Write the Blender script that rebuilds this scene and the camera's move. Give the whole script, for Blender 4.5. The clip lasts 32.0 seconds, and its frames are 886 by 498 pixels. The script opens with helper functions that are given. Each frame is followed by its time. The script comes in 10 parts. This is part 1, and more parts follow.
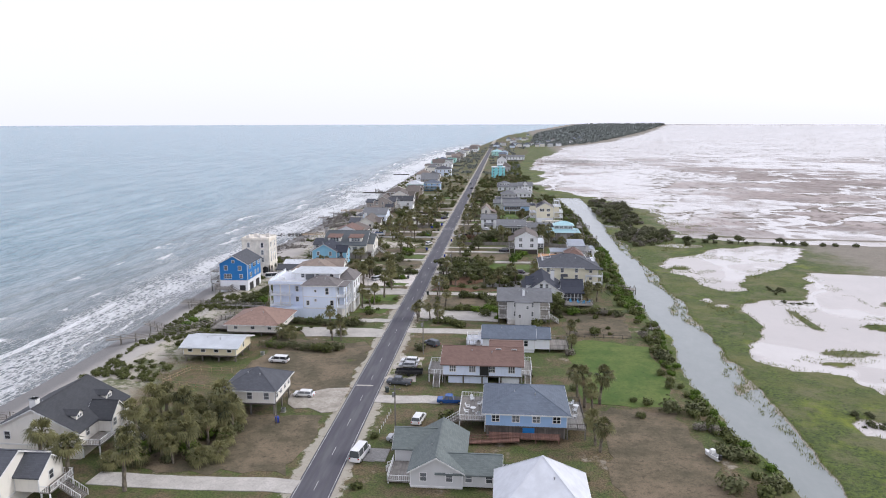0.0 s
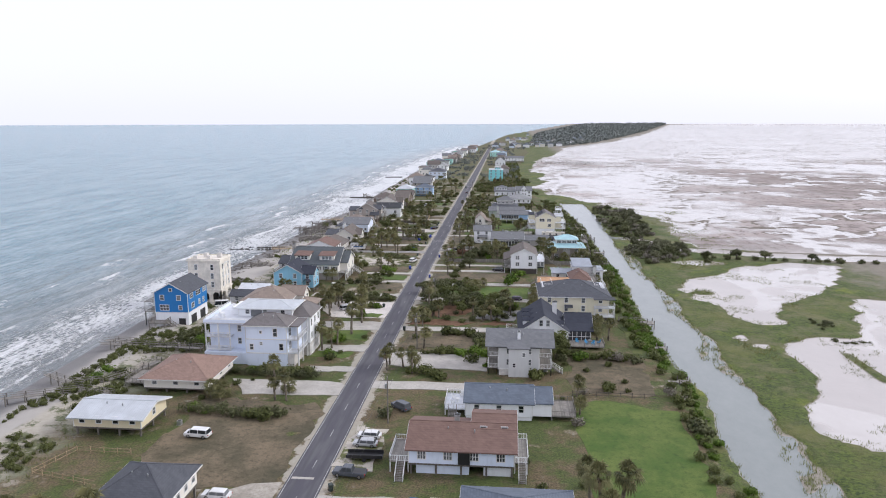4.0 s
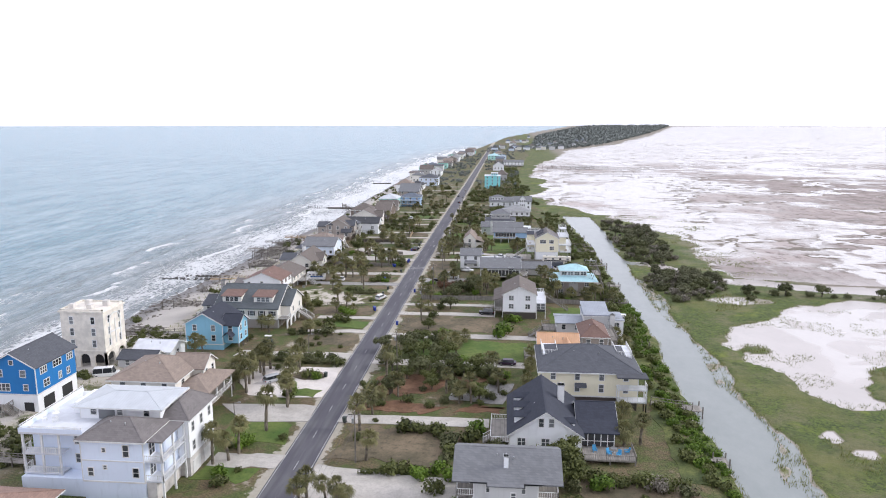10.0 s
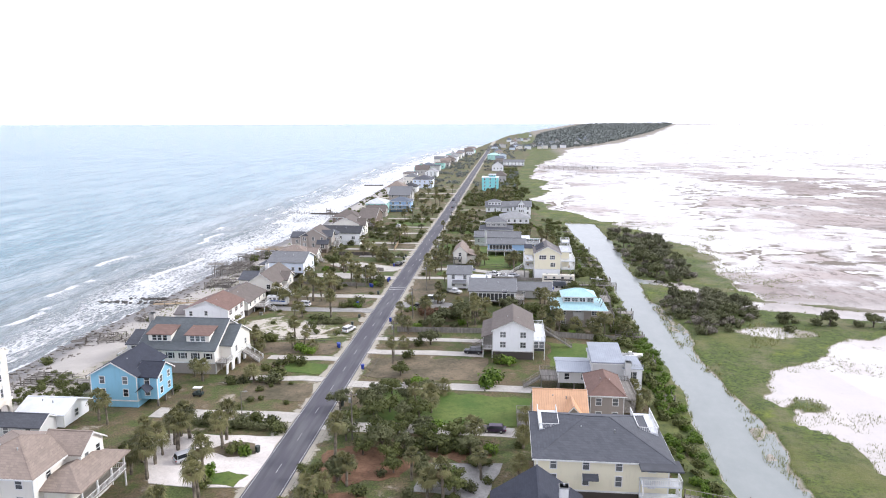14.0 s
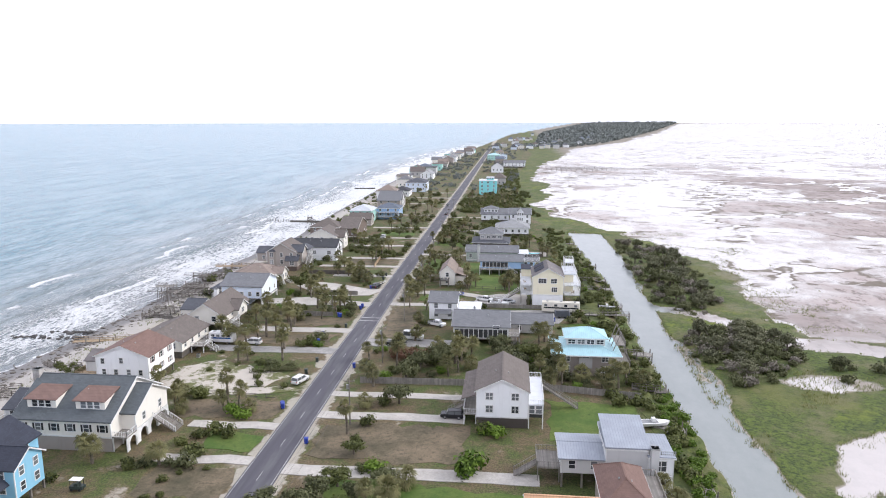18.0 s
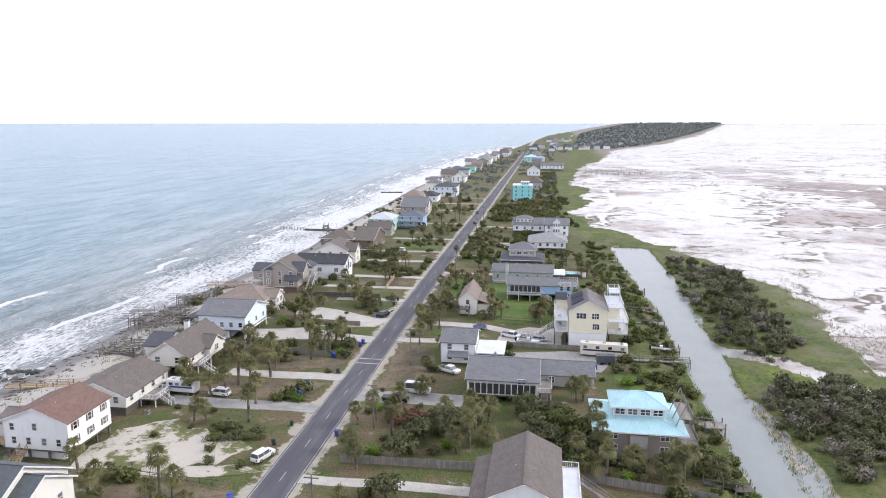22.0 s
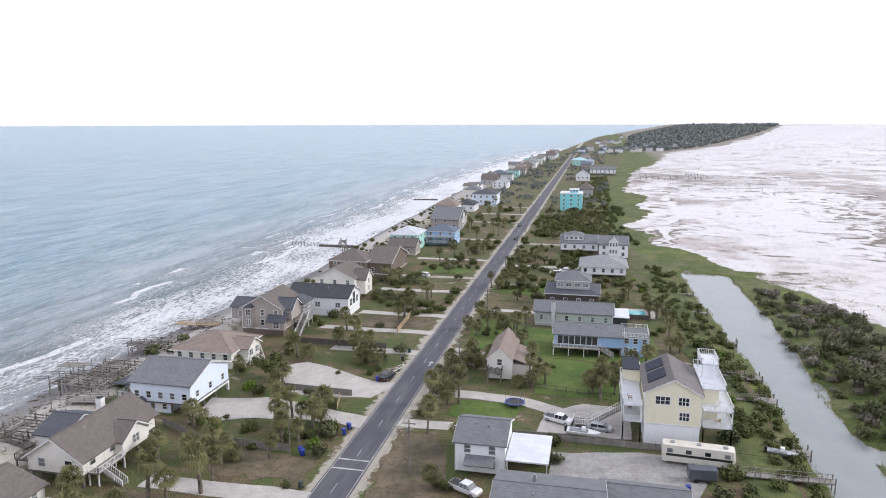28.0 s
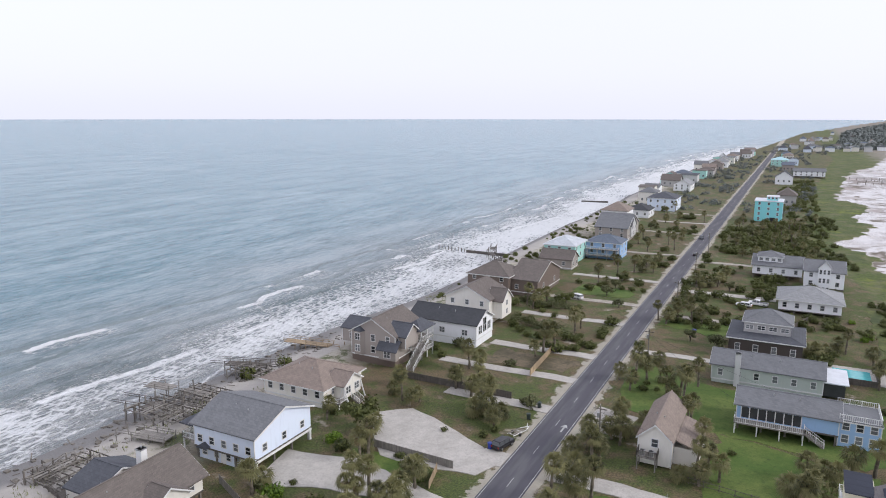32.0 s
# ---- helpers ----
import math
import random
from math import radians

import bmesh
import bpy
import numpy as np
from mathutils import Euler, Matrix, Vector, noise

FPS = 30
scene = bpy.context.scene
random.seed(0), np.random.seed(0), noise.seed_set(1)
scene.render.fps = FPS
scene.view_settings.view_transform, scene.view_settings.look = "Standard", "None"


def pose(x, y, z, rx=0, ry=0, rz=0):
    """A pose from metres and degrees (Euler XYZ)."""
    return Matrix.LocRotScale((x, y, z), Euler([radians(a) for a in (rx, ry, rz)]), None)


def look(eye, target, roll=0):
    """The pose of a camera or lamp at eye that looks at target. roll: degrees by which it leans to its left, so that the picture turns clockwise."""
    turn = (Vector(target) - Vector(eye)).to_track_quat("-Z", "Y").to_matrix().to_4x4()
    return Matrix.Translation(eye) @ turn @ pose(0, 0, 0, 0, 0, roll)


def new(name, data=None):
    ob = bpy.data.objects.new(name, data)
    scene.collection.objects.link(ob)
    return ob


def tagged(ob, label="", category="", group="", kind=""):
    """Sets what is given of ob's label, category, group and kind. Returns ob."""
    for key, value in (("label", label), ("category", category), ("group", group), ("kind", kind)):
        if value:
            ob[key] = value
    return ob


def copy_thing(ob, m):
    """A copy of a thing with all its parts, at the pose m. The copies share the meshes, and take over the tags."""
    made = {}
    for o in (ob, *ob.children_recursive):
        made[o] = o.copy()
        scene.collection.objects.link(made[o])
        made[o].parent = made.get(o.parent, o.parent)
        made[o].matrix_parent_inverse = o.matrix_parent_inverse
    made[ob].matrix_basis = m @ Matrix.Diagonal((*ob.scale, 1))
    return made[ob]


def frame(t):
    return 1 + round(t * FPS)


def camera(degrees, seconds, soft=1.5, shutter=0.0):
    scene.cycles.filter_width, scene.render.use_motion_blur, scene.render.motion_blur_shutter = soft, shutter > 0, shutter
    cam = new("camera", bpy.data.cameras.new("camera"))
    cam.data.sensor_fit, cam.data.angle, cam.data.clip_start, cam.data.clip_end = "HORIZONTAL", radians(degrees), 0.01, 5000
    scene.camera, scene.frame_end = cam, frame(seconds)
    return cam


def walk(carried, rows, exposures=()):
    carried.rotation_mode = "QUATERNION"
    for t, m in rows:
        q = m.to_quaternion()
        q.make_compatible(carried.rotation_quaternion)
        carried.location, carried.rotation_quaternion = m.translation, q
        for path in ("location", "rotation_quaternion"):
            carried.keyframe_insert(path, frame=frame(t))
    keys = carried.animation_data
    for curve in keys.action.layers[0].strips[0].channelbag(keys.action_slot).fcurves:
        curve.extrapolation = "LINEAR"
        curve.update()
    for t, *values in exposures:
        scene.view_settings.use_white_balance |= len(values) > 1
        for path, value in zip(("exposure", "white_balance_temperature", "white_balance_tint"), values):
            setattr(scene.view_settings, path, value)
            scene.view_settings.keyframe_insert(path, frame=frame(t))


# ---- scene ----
# ---- camera and its walk ----
def eyepose(x, y, z, rx, roll, rz):
    return pose(x, y, z, rx, 0, rz) @ pose(0, 0, 0, 0, 0, roll)


cam = camera(65.4, 32.0, soft=1.0)
PATH = [
    (0, eyepose(30.03, -0.46, 58.86, 79.52, -0.10, 5.05)),
    (1, eyepose(30.57, 9.69, 58.92, 79.51, -0.10, 4.96)),
    (2, eyepose(31.17, 20.01, 58.98, 79.48, -0.10, 4.99)),
    (3, eyepose(31.74, 30.48, 59.01, 79.48, -0.10, 5.11)),
    (3.5, eyepose(32.00, 35.77, 59.02, 79.49, -0.09, 5.08)),
    (5.5, eyepose(32.98, 57.00, 59.03, 79.43, -0.08, 5.05)),
    (6, eyepose(33.24, 62.23, 59.03, 79.43, -0.07, 5.07)),
    (7, eyepose(33.78, 72.64, 59.02, 79.46, -0.06, 5.09)),
    (8, eyepose(34.34, 83.00, 58.97, 79.52, -0.03, 5.18)),
    (9, eyepose(34.89, 93.10, 58.89, 79.56, -0.00, 5.13)),
    (10, eyepose(35.47, 102.80, 58.79, 79.62, 0.01, 5.14)),
    (11, eyepose(36.09, 112.27, 58.73, 79.65, 0.02, 5.20)),
    (12, eyepose(36.80, 121.74, 58.72, 79.61, 0.01, 5.19)),
    (13, eyepose(37.56, 131.44, 58.76, 79.55, -0.02, 5.27)),
    (14, eyepose(38.33, 141.36, 58.81, 79.48, -0.06, 5.31)),
    (14.5, eyepose(38.71, 146.35, 58.84, 79.45, -0.07, 5.34)),
    (16.5, eyepose(40.14, 166.19, 59.01, 79.42, -0.10, 5.31)),
    (17, eyepose(40.49, 171.10, 59.03, 79.41, -0.09, 5.42)),
    (18, eyepose(41.16, 180.91, 59.05, 79.38, -0.07, 5.53)),
    (18.5, eyepose(41.49, 185.81, 59.03, 79.38, -0.05, 5.86)),
    (19, eyepose(41.81, 190.72, 58.99, 79.40, -0.03, 6.52)),
    (19.5, eyepose(42.10, 195.62, 58.95, 79.43, -0.02, 7.16)),
    (20, eyepose(42.35, 200.53, 58.89, 79.45, -0.01, 7.67)),
    (20.5, eyepose(42.53, 205.42, 58.83, 79.46, 0.00, 8.05)),
    (21, eyepose(42.62, 210.29, 58.78, 79.46, 0.01, 8.32)),
    (21.5, eyepose(42.61, 215.14, 58.73, 79.44, 0.02, 8.52)),
    (22, eyepose(42.48, 219.96, 58.67, 79.41, 0.03, 8.65)),
    (22.5, eyepose(42.25, 224.76, 58.60, 79.39, 0.03, 8.77)),
    (23, eyepose(41.93, 229.56, 58.50, 79.38, 0.03, 8.86)),
    (23.5, eyepose(41.56, 234.36, 58.38, 79.39, 0.01, 8.84)),
    (24, eyepose(41.16, 239.15, 58.25, 79.41, -0.01, 8.71)),
    (24.5, eyepose(40.77, 243.90, 58.11, 79.46, -0.04, 8.64)),
    (25, eyepose(40.40, 248.59, 57.95, 79.52, -0.09, 8.86)),
    (25.5, eyepose(40.06, 253.20, 57.80, 79.57, -0.12, 9.39)),
    (27.5, eyepose(39.11, 270.58, 57.44, 79.60, -0.12, 12.23)),
    (28, eyepose(38.85, 274.99, 57.43, 79.55, -0.12, 12.44)),
    (28.5, eyepose(38.54, 279.48, 57.43, 79.49, -0.12, 12.62)),
    (29, eyepose(38.20, 284.06, 57.43, 79.45, -0.12, 12.98)),
    (29.5, eyepose(37.84, 288.72, 57.43, 79.45, -0.12, 14.10)),
    (30, eyepose(37.46, 293.45, 57.43, 79.47, -0.12, 16.02)),
    (30.5, eyepose(37.09, 298.19, 57.42, 79.48, -0.01, 18.35)),
    (31, eyepose(36.77, 302.89, 57.41, 79.44, 0.03, 21.18)),
    (31.5, eyepose(36.53, 307.50, 57.37, 79.32, 0.03, 24.16)),
    (32, eyepose(36.43, 311.99, 57.34, 79.09, 0.03, 27.11)),
]
EXPOSURES = [(0, -0.02), (3, -0.03), (6, -0.06), (7, 0.0), (9, 0.18), (10, 0.19), (12, 0.42), (14, 0.5), (15, 0.5), (18, 0.32), (22, 0.28), (25, 0.2), (28, 0.1), (30, 0.12), (32, -0.12)]
walk(cam, PATH, EXPOSURES)

# ---- world and sun ----
SUN_TURN, SUN_UP = radians(78), radians(32)      # clockwise from +y, above the horizon
world = bpy.data.worlds.new("sky_world")
scene.world = world
world.use_nodes = True
wn, wl = world.node_tree.nodes, world.node_tree.links
wn.clear()
sky = wn.new("ShaderNodeTexSky")
sky.sky_type, sky.sun_disc = "NISHITA", False
sky.sun_elevation, sky.sun_rotation = SUN_UP, SUN_TURN
sky.air_density, sky.dust_density, sky.ozone_density = 1.0, 3.0, 1.0
# thin high overcast: the sky's own colour, paled, over a bright even veil
pale = wn.new("ShaderNodeHueSaturation")
pale.inputs["Saturation"].default_value = 0.45
veil = wn.new("ShaderNodeMix")
veil.data_type, veil.blend_type = "RGBA", "MIX"
veil.inputs[0].default_value = 0.72
veil.inputs[7].default_value = (10.6, 10.8, 12.65, 1)
back = wn.new("ShaderNodeBackground")
back.inputs["Strength"].default_value = 0.12
out = wn.new("ShaderNodeOutputWorld")
wl.new(sky.outputs[0], pale.inputs["Color"])
wl.new(pale.outputs[0], veil.inputs[6])
wl.new(veil.outputs[2], back.inputs["Color"])
wl.new(back.outputs[0], out.inputs[0])
sun_data = bpy.data.lights.new("sun", "SUN")
sun_data.energy, sun_data.angle, sun_data.color = 1.5, radians(12), (1.0, 0.98, 0.96)
sun = new("sun", sun_data)
sun.matrix_world = look((0, 0, 0), (-math.sin(SUN_TURN) * math.cos(SUN_UP), -math.cos(SUN_TURN) * math.cos(SUN_UP), -math.sin(SUN_UP)))


# ---- materials ----
def nodes_of(name):
    m = bpy.data.materials.new(name)
    m.use_nodes = True
    t = m.node_tree
    return m, t.nodes, t.links, t.nodes["Principled BSDF"]


def noise_tex(n, l, vec, scale, detail=4.0, rough=0.6):
    t = n.new("ShaderNodeTexNoise")
    t.inputs["Scale"].default_value, t.inputs["Detail"].default_value, t.inputs["Roughness"].default_value = scale, detail, rough
    if vec is not None:
        l.new(vec, t.inputs["Vector"])
    return t.outputs["Fac"]


def ramp(n, l, fac, lo, hi):
    r = n.new("ShaderNodeMapRange")
    r.inputs["From Min"].default_value, r.inputs["From Max"].default_value = lo, hi
    r.interpolation_type = "SMOOTHSTEP"
    l.new(fac, r.inputs["Value"])
    return r.outputs["Result"]


def mix(n, l, fac, a, b, blend="MIX"):
    m = n.new("ShaderNodeMix")
    m.data_type, m.blend_type = "RGBA", blend
    for key, v in ((0, fac), (6, a), (7, b)):
        if hasattr(v, "links"):
            l.new(v, m.inputs[key])
        elif isinstance(v, (int, float)):
            m.inputs[key].default_value = v
        else:
            m.inputs[key].default_value = (*v, 1)
    return m.outputs[2]


def calc(n, l, op, a, b=0.0, c=0.0):
    m = n.new("ShaderNodeMath")
    m.operation = op
    for key, v in ((0, a), (1, b), (2, c)):
        if hasattr(v, "links"):
            l.new(v, m.inputs[key])
        else:
            m.inputs[key].default_value = v
    return m.outputs[0]


def place_of(n, l, sx=1, sy=1, sz=1):
    g = n.new("ShaderNodeNewGeometry")
    mp = n.new("ShaderNodeMapping")
    mp.inputs["Scale"].default_value = (sx, sy, sz)
    l.new(g.outputs["Position"], mp.inputs["Vector"])
    return mp.outputs[0]


def bump(n, l, b, height, strength, dist):
    k = n.new("ShaderNodeBump")
    k.inputs["Strength"].default_value, k.inputs["Distance"].default_value = strength, dist
    l.new(height, k.inputs["Height"])
    l.new(k.outputs[0], b.inputs["Normal"])


def plain(name, c, rough=0.6, metal=0.0, wear=0.12, scale=4.0, dist=0.01):
    """A surface of one colour with grain and stains at two scales."""
    m, n, l, b = nodes_of(name)
    p = place_of(n, l)
    fine, wide = noise_tex(n, l, p, scale * 6, 3), noise_tex(n, l, p, scale * 0.13, 4)
    dark = tuple(v * (1 - 2.2 * wear) for v in c)
    lite = tuple(min(1, v * (1 + wear)) for v in c)
    col = mix(n, l, ramp(n, l, wide, 0.3, 0.7), dark, lite)
    col = mix(n, l, calc(n, l, "MULTIPLY", fine, 0.35), col, dark)
    l.new(col, b.inputs["Base Color"])
    b.inputs["Roughness"].default_value, b.inputs["Metallic"].default_value = rough, metal
    bump(n, l, b, fine, 0.3, dist)
    return m


def siding(name, c, rough=0.55, course=0.18):
    """Painted lap siding: level courses with a shadow line, faint streaks."""
    m, n, l, b = nodes_of(name)
    p = place_of(n, l)
    g = n.new("ShaderNodeSeparateXYZ")
    l.new(p, g.inputs[0])
    saw = calc(n, l, "FRACT", calc(n, l, "MULTIPLY", g.outputs["Z"], 1 / course))
    streak = noise_tex(n, l, place_of(n, l, 1.4, 1.4, 0.25), 1.0, 5)
    dirt = noise_tex(n, l, p, 0.35, 5)
    col = mix(n, l, ramp(n, l, streak, 0.5, 0.85), c, tuple(v * 0.86 for v in c))
    col = mix(n, l, calc(n, l, "MULTIPLY", ramp(n, l, dirt, 0.55, 0.8), 0.4), col, tuple(v * 0.8 for v in c))
    l.new(col, b.inputs["Base Color"])
    b.inputs["Roughness"].default_value = rough
    bump(n, l, b, saw, 0.35, 0.02)
    return m


def shingle(name, c, vary=0.2, rough=0.9):
    """Asphalt shingles in courses, each tab a little different, with weathered runs."""
    m, n, l, b = nodes_of(name)
    p = place_of(n, l)
    g = n.new("ShaderNodeSeparateXYZ")
    l.new(p, g.inputs[0])
    cmb = n.new("ShaderNodeCombineXYZ")
    l.new(calc(n, l, "ADD", g.outputs["X"], g.outputs["Y"]), cmb.inputs[0])
    l.new(calc(n, l, "MULTIPLY", g.outputs["Z"], 1.6), cmb.inputs[1])
    br = n.new("ShaderNodeTexBrick")
    br.inputs["Scale"].default_value, br.inputs["Brick Width"].default_value, br.inputs["Row Height"].default_value = 1.0, 0.6, 0.28
    br.inputs["Mortar Size"].default_value = 0.012
    lo, hi = tuple(v * (1 - vary) for v in c), tuple(v * (1 + vary) for v in c)
    br.inputs["Color1"].default_value, br.inputs["Color2"].default_value = (*lo, 1), (*hi, 1)
    br.inputs["Mortar"].default_value = (*(v * 0.5 for v in c), 1)
    l.new(cmb.outputs[0], br.inputs["Vector"])
    wide = noise_tex(n, l, place_of(n, l, 1, 1, 0.4), 0.5, 5)
    grit = noise_tex(n, l, p, 9, 3)
    col = mix(n, l, 0.35, br.outputs["Color"], c)
    col = mix(n, l, calc(n, l, "MULTIPLY", ramp(n, l, wide, 0.4, 0.75), 0.4), col, tuple(v * 1.35 + 0.005 for v in c))
    col = mix(n, l, calc(n, l, "MULTIPLY", grit, 0.4), col, tuple(v * 0.55 for v in c))
    l.new(col, b.inputs["Base Color"])
    b.inputs["Roughness"].default_value = rough
    bump(n, l, b, br.outputs["Fac"], -0.4, 0.02)
    return m


def planks(name, c, rough=0.8):
    """Weathered boards: greyed grain along the board, odd boards darker."""
    m, n, l, b = nodes_of(name)
    p = place_of(n, l)
    g = n.new("ShaderNodeSeparateXYZ")
    l.new(p, g.inputs[0])
    row = calc(n, l, "FLOOR", calc(n, l, "MULTIPLY", g.outputs["X"], 6.0))
    wh = n.new("ShaderNodeTexWhiteNoise")
    wh.noise_dimensions = "1D"
    l.new(row, wh.inputs["W"])
    wide = noise_tex(n, l, p, 0.8, 4)
    col = mix(n, l, wh.outputs["Value"], tuple(v * 0.72 for v in c), tuple(v * 1.15 for v in c))
    col = mix(n, l, ramp(n, l, wide, 0.4, 0.7), col, tuple(v * 0.7 for v in c))
    l.new(col, b.inputs["Base Color"])
    b.inputs["Roughness"].default_value = rough
    bump(n, l, b, calc(n, l, "FRACT", calc(n, l, "MULTIPLY", g.outputs["X"], 6.0)), 0.3, 0.01)
    return m


def leafage(name, c, c2, rough=0.7):
    """Leaves: every clump its own green, slightly shining, light passing a little."""
    m, n, l, b = nodes_of(name)
    g = n.new("ShaderNodeNewGeometry")
    o = n.new("ShaderNodeObjectInfo")
    wide = noise_tex(n, l, place_of(n, l), 0.6, 3)
    col = mix(n, l, g.outputs["Random Per Island"], c, c2)
    col = mix(n, l, calc(n, l, "MULTIPLY", wide, 0.6), col, tuple(v * 0.6 for v in c))
    col = mix(n, l, calc(n, l, "MULTIPLY", o.outputs["Random"], 0.5), col, c2)
    l.new(col, b.inputs["Base Color"])
    b.inputs["Roughness"].default_value = rough
    b.inputs["Specular IOR Level"].default_value = 0.25
    return m


def ground_mat():
    """Yards: dry and green grass, bare sand, by noise; dune and beach sand to the sea, marsh grass and mud by level."""
    m, n, l, b = nodes_of("ground_surface")
    p = place_of(n, l)
    g = n.new("ShaderNodeSeparateXYZ")
    l.new(p, g.inputs[0])
    X, Y, Z = g.outputs
    fine, mid, wide = noise_tex(n, l, p, 3.0, 5, 0.7), noise_tex(n, l, p, 0.22, 6, 0.65), noise_tex(n, l, p, 0.045, 4)
    dry = mix(n, l, ramp(n, l, fine, 0.25, 0.75), (0.045, 0.033, 0.016), (0.21, 0.155, 0.085))
    green = mix(n, l, ramp(n, l, fine, 0.25, 0.75), (0.018, 0.032, 0.005), (0.115, 0.145, 0.033))
    clod = ramp(n, l, noise_tex(n, l, p, 0.9, 6, 0.75), 0.52, 0.66)
    dry = mix(n, l, calc(n, l, "MULTIPLY", clod, 0.6), dry, (0.05, 0.048, 0.02))
    green = mix(n, l, calc(n, l, "MULTIPLY", clod, 0.6), green, (0.02, 0.03, 0.008))
    yard = mix(n, l, ramp(n, l, calc(n, l, "ADD", mid, calc(n, l, "MULTIPLY", wide, 0.6)), 0.68, 0.92), green, dry)
    sand = mix(n, l, noise_tex(n, l, p, 1.2, 6), (0.30, 0.27, 0.22), (0.52, 0.48, 0.41))
    # bare sandy verge beside the road
    verge = calc(n, l, "SUBTRACT", 1.0, ramp(n, l, calc(n, l, "ADD", calc(n, l, "ABSOLUTE", X), calc(n, l, "MULTIPLY", mid, 7.0)), 6.5, 10.5))
    torn = calc(n, l, "ADD", calc(n, l, "MULTIPLY", verge, 0.66), calc(n, l, "MULTIPLY", noise_tex(n, l, p, 0.7, 7, 0.75), 0.9))
    torn = calc(n, l, "ADD", torn, calc(n, l, "MULTIPLY", noise_tex(n, l, p, 0.06, 4), 0.8))
    yard = mix(n, l, calc(n, l, "MULTIPLY", ramp(n, l, torn, 1.22, 1.36), 0.85), yard, sand)
    patch = ramp(n, l, noise_tex(n, l, p, 0.11, 5, 0.7), 0.60, 0.72)
    yard = mix(n, l, calc(n, l, "MULTIPLY", patch, 0.8), yard, sand)
    # dunes and beach
    dune = ramp(n, l, calc(n, l, "ADD", X, calc(n, l, "MULTIPLY", mid, 14.0)), -38.0, -52.0)
    scrub = ramp(n, l, noise_tex(n, l, p, 0.16, 7, 0.72), 0.49, 0.58)
    dsand = mix(n, l, calc(n, l, "MULTIPLY", scrub, 0.85), sand, green)
    col = mix(n, l, dune, yard, dsand)
    wet = ramp(n, l, calc(n, l, "ADD", Z, calc(n, l, "MULTIPLY", mid, 0.5)), 0.05, -0.75)
    sea = ramp(n, l, X, -60.0, -62.0)
    beach = mix(n, l, wet, mix(n, l, mid, (0.34, 0.315, 0.285), (0.47, 0.44, 0.405)), mix(n, l, fine, (0.16, 0.155, 0.152), (0.23, 0.22, 0.215)))
    col = mix(n, l, sea, col, beach)
    # marsh: grass above, mud and pale flats below
    east = ramp(n, l, calc(n, l, "ADD", X, calc(n, l, "MULTIPLY", mid, 8.0)), 78.0, 84.0)
    east = calc(n, l, "MAXIMUM", east, calc(n, l, "MULTIPLY", ramp(n, l, X, 30.0, 34.0), ramp(n, l, calc(n, l, "ADD", Z, calc(n, l, "MULTIPLY", fine, 0.2)), -0.25, -0.5)))
    mg = mix(n, l, ramp(n, l, noise_tex(n, l, p, 1.4, 6, 0.75), 0.36, 0.64), (0.018, 0.034, 0.004), (0.112, 0.152, 0.02))
    mg = mix(n, l, calc(n, l, "MULTIPLY", ramp(n, l, noise_tex(n, l, p, 0.055, 6, 0.7), 0.48, 0.64), 0.55), mg, mix(n, l, fine, (0.02, 0.034, 0.008), (0.085, 0.11, 0.03)))
    mg = mix(n, l, calc(n, l, "MULTIPLY", ramp(n, l, noise_tex(n, l, p, 0.033, 5, 0.7), 0.56, 0.68), 0.7), mg, mix(n, l, fine, (0.13, 0.16, 0.01), (0.25, 0.28, 0.03)))
    blot = noise_tex(n, l, p, 0.09, 7, 0.72)
    mg = mix(n, l, ramp(n, l, blot, 0.46, 0.62), mg, mix(n, l, fine, (0.055, 0.06, 0.02), (0.19, 0.18, 0.08)))
    mg = mix(n, l, calc(n, l, "MULTIPLY", ramp(n, l, noise_tex(n, l, p, 0.7, 6, 0.75), 0.5, 0.68), 0.7), mg, (0.028, 0.042, 0.012))
    mg = mix(n, l, calc(n, l, "MULTIPLY", ramp(n, l, noise_tex(n, l, p, 0.028, 8, 0.72), 0.50, 0.64), 0.6), mg, mix(n, l, mid, (0.07, 0.08, 0.016), (0.19, 0.18, 0.055)))
    far = ramp(n, l, calc(n, l, "ADD", calc(n, l, "ADD", X, calc(n, l, "MULTIPLY", noise_tex(n, l, p, 0.05, 7, 0.7), 90.0)), calc(n, l, "MULTIPLY", ramp(n, l, Y, 340.0, 380.0), 40.0)), 200.0, 235.0)
    mg = mix(n, l, calc(n, l, "MULTIPLY", far, 0.85), mg, mix(n, l, mid, (0.17, 0.145, 0.12), (0.31, 0.27, 0.235)))
    mud = mix(n, l, mid, (0.24, 0.21, 0.17), (0.42, 0.38, 0.34))
    low = ramp(n, l, calc(n, l, "ADD", Z, calc(n, l, "MULTIPLY", fine, 0.12)), -0.98, -1.12)
    marsh = mix(n, l, low, mg, mud)
    col = mix(n, l, east, col, marsh)
    l.new(col, b.inputs["Base Color"])
    b.inputs["Roughness"].default_value = 0.9
    hgt = calc(n, l, "ADD", fine, calc(n, l, "MULTIPLY", mid, 2.0))
    bump(n, l, b, hgt, 0.6, 0.25)
    return m


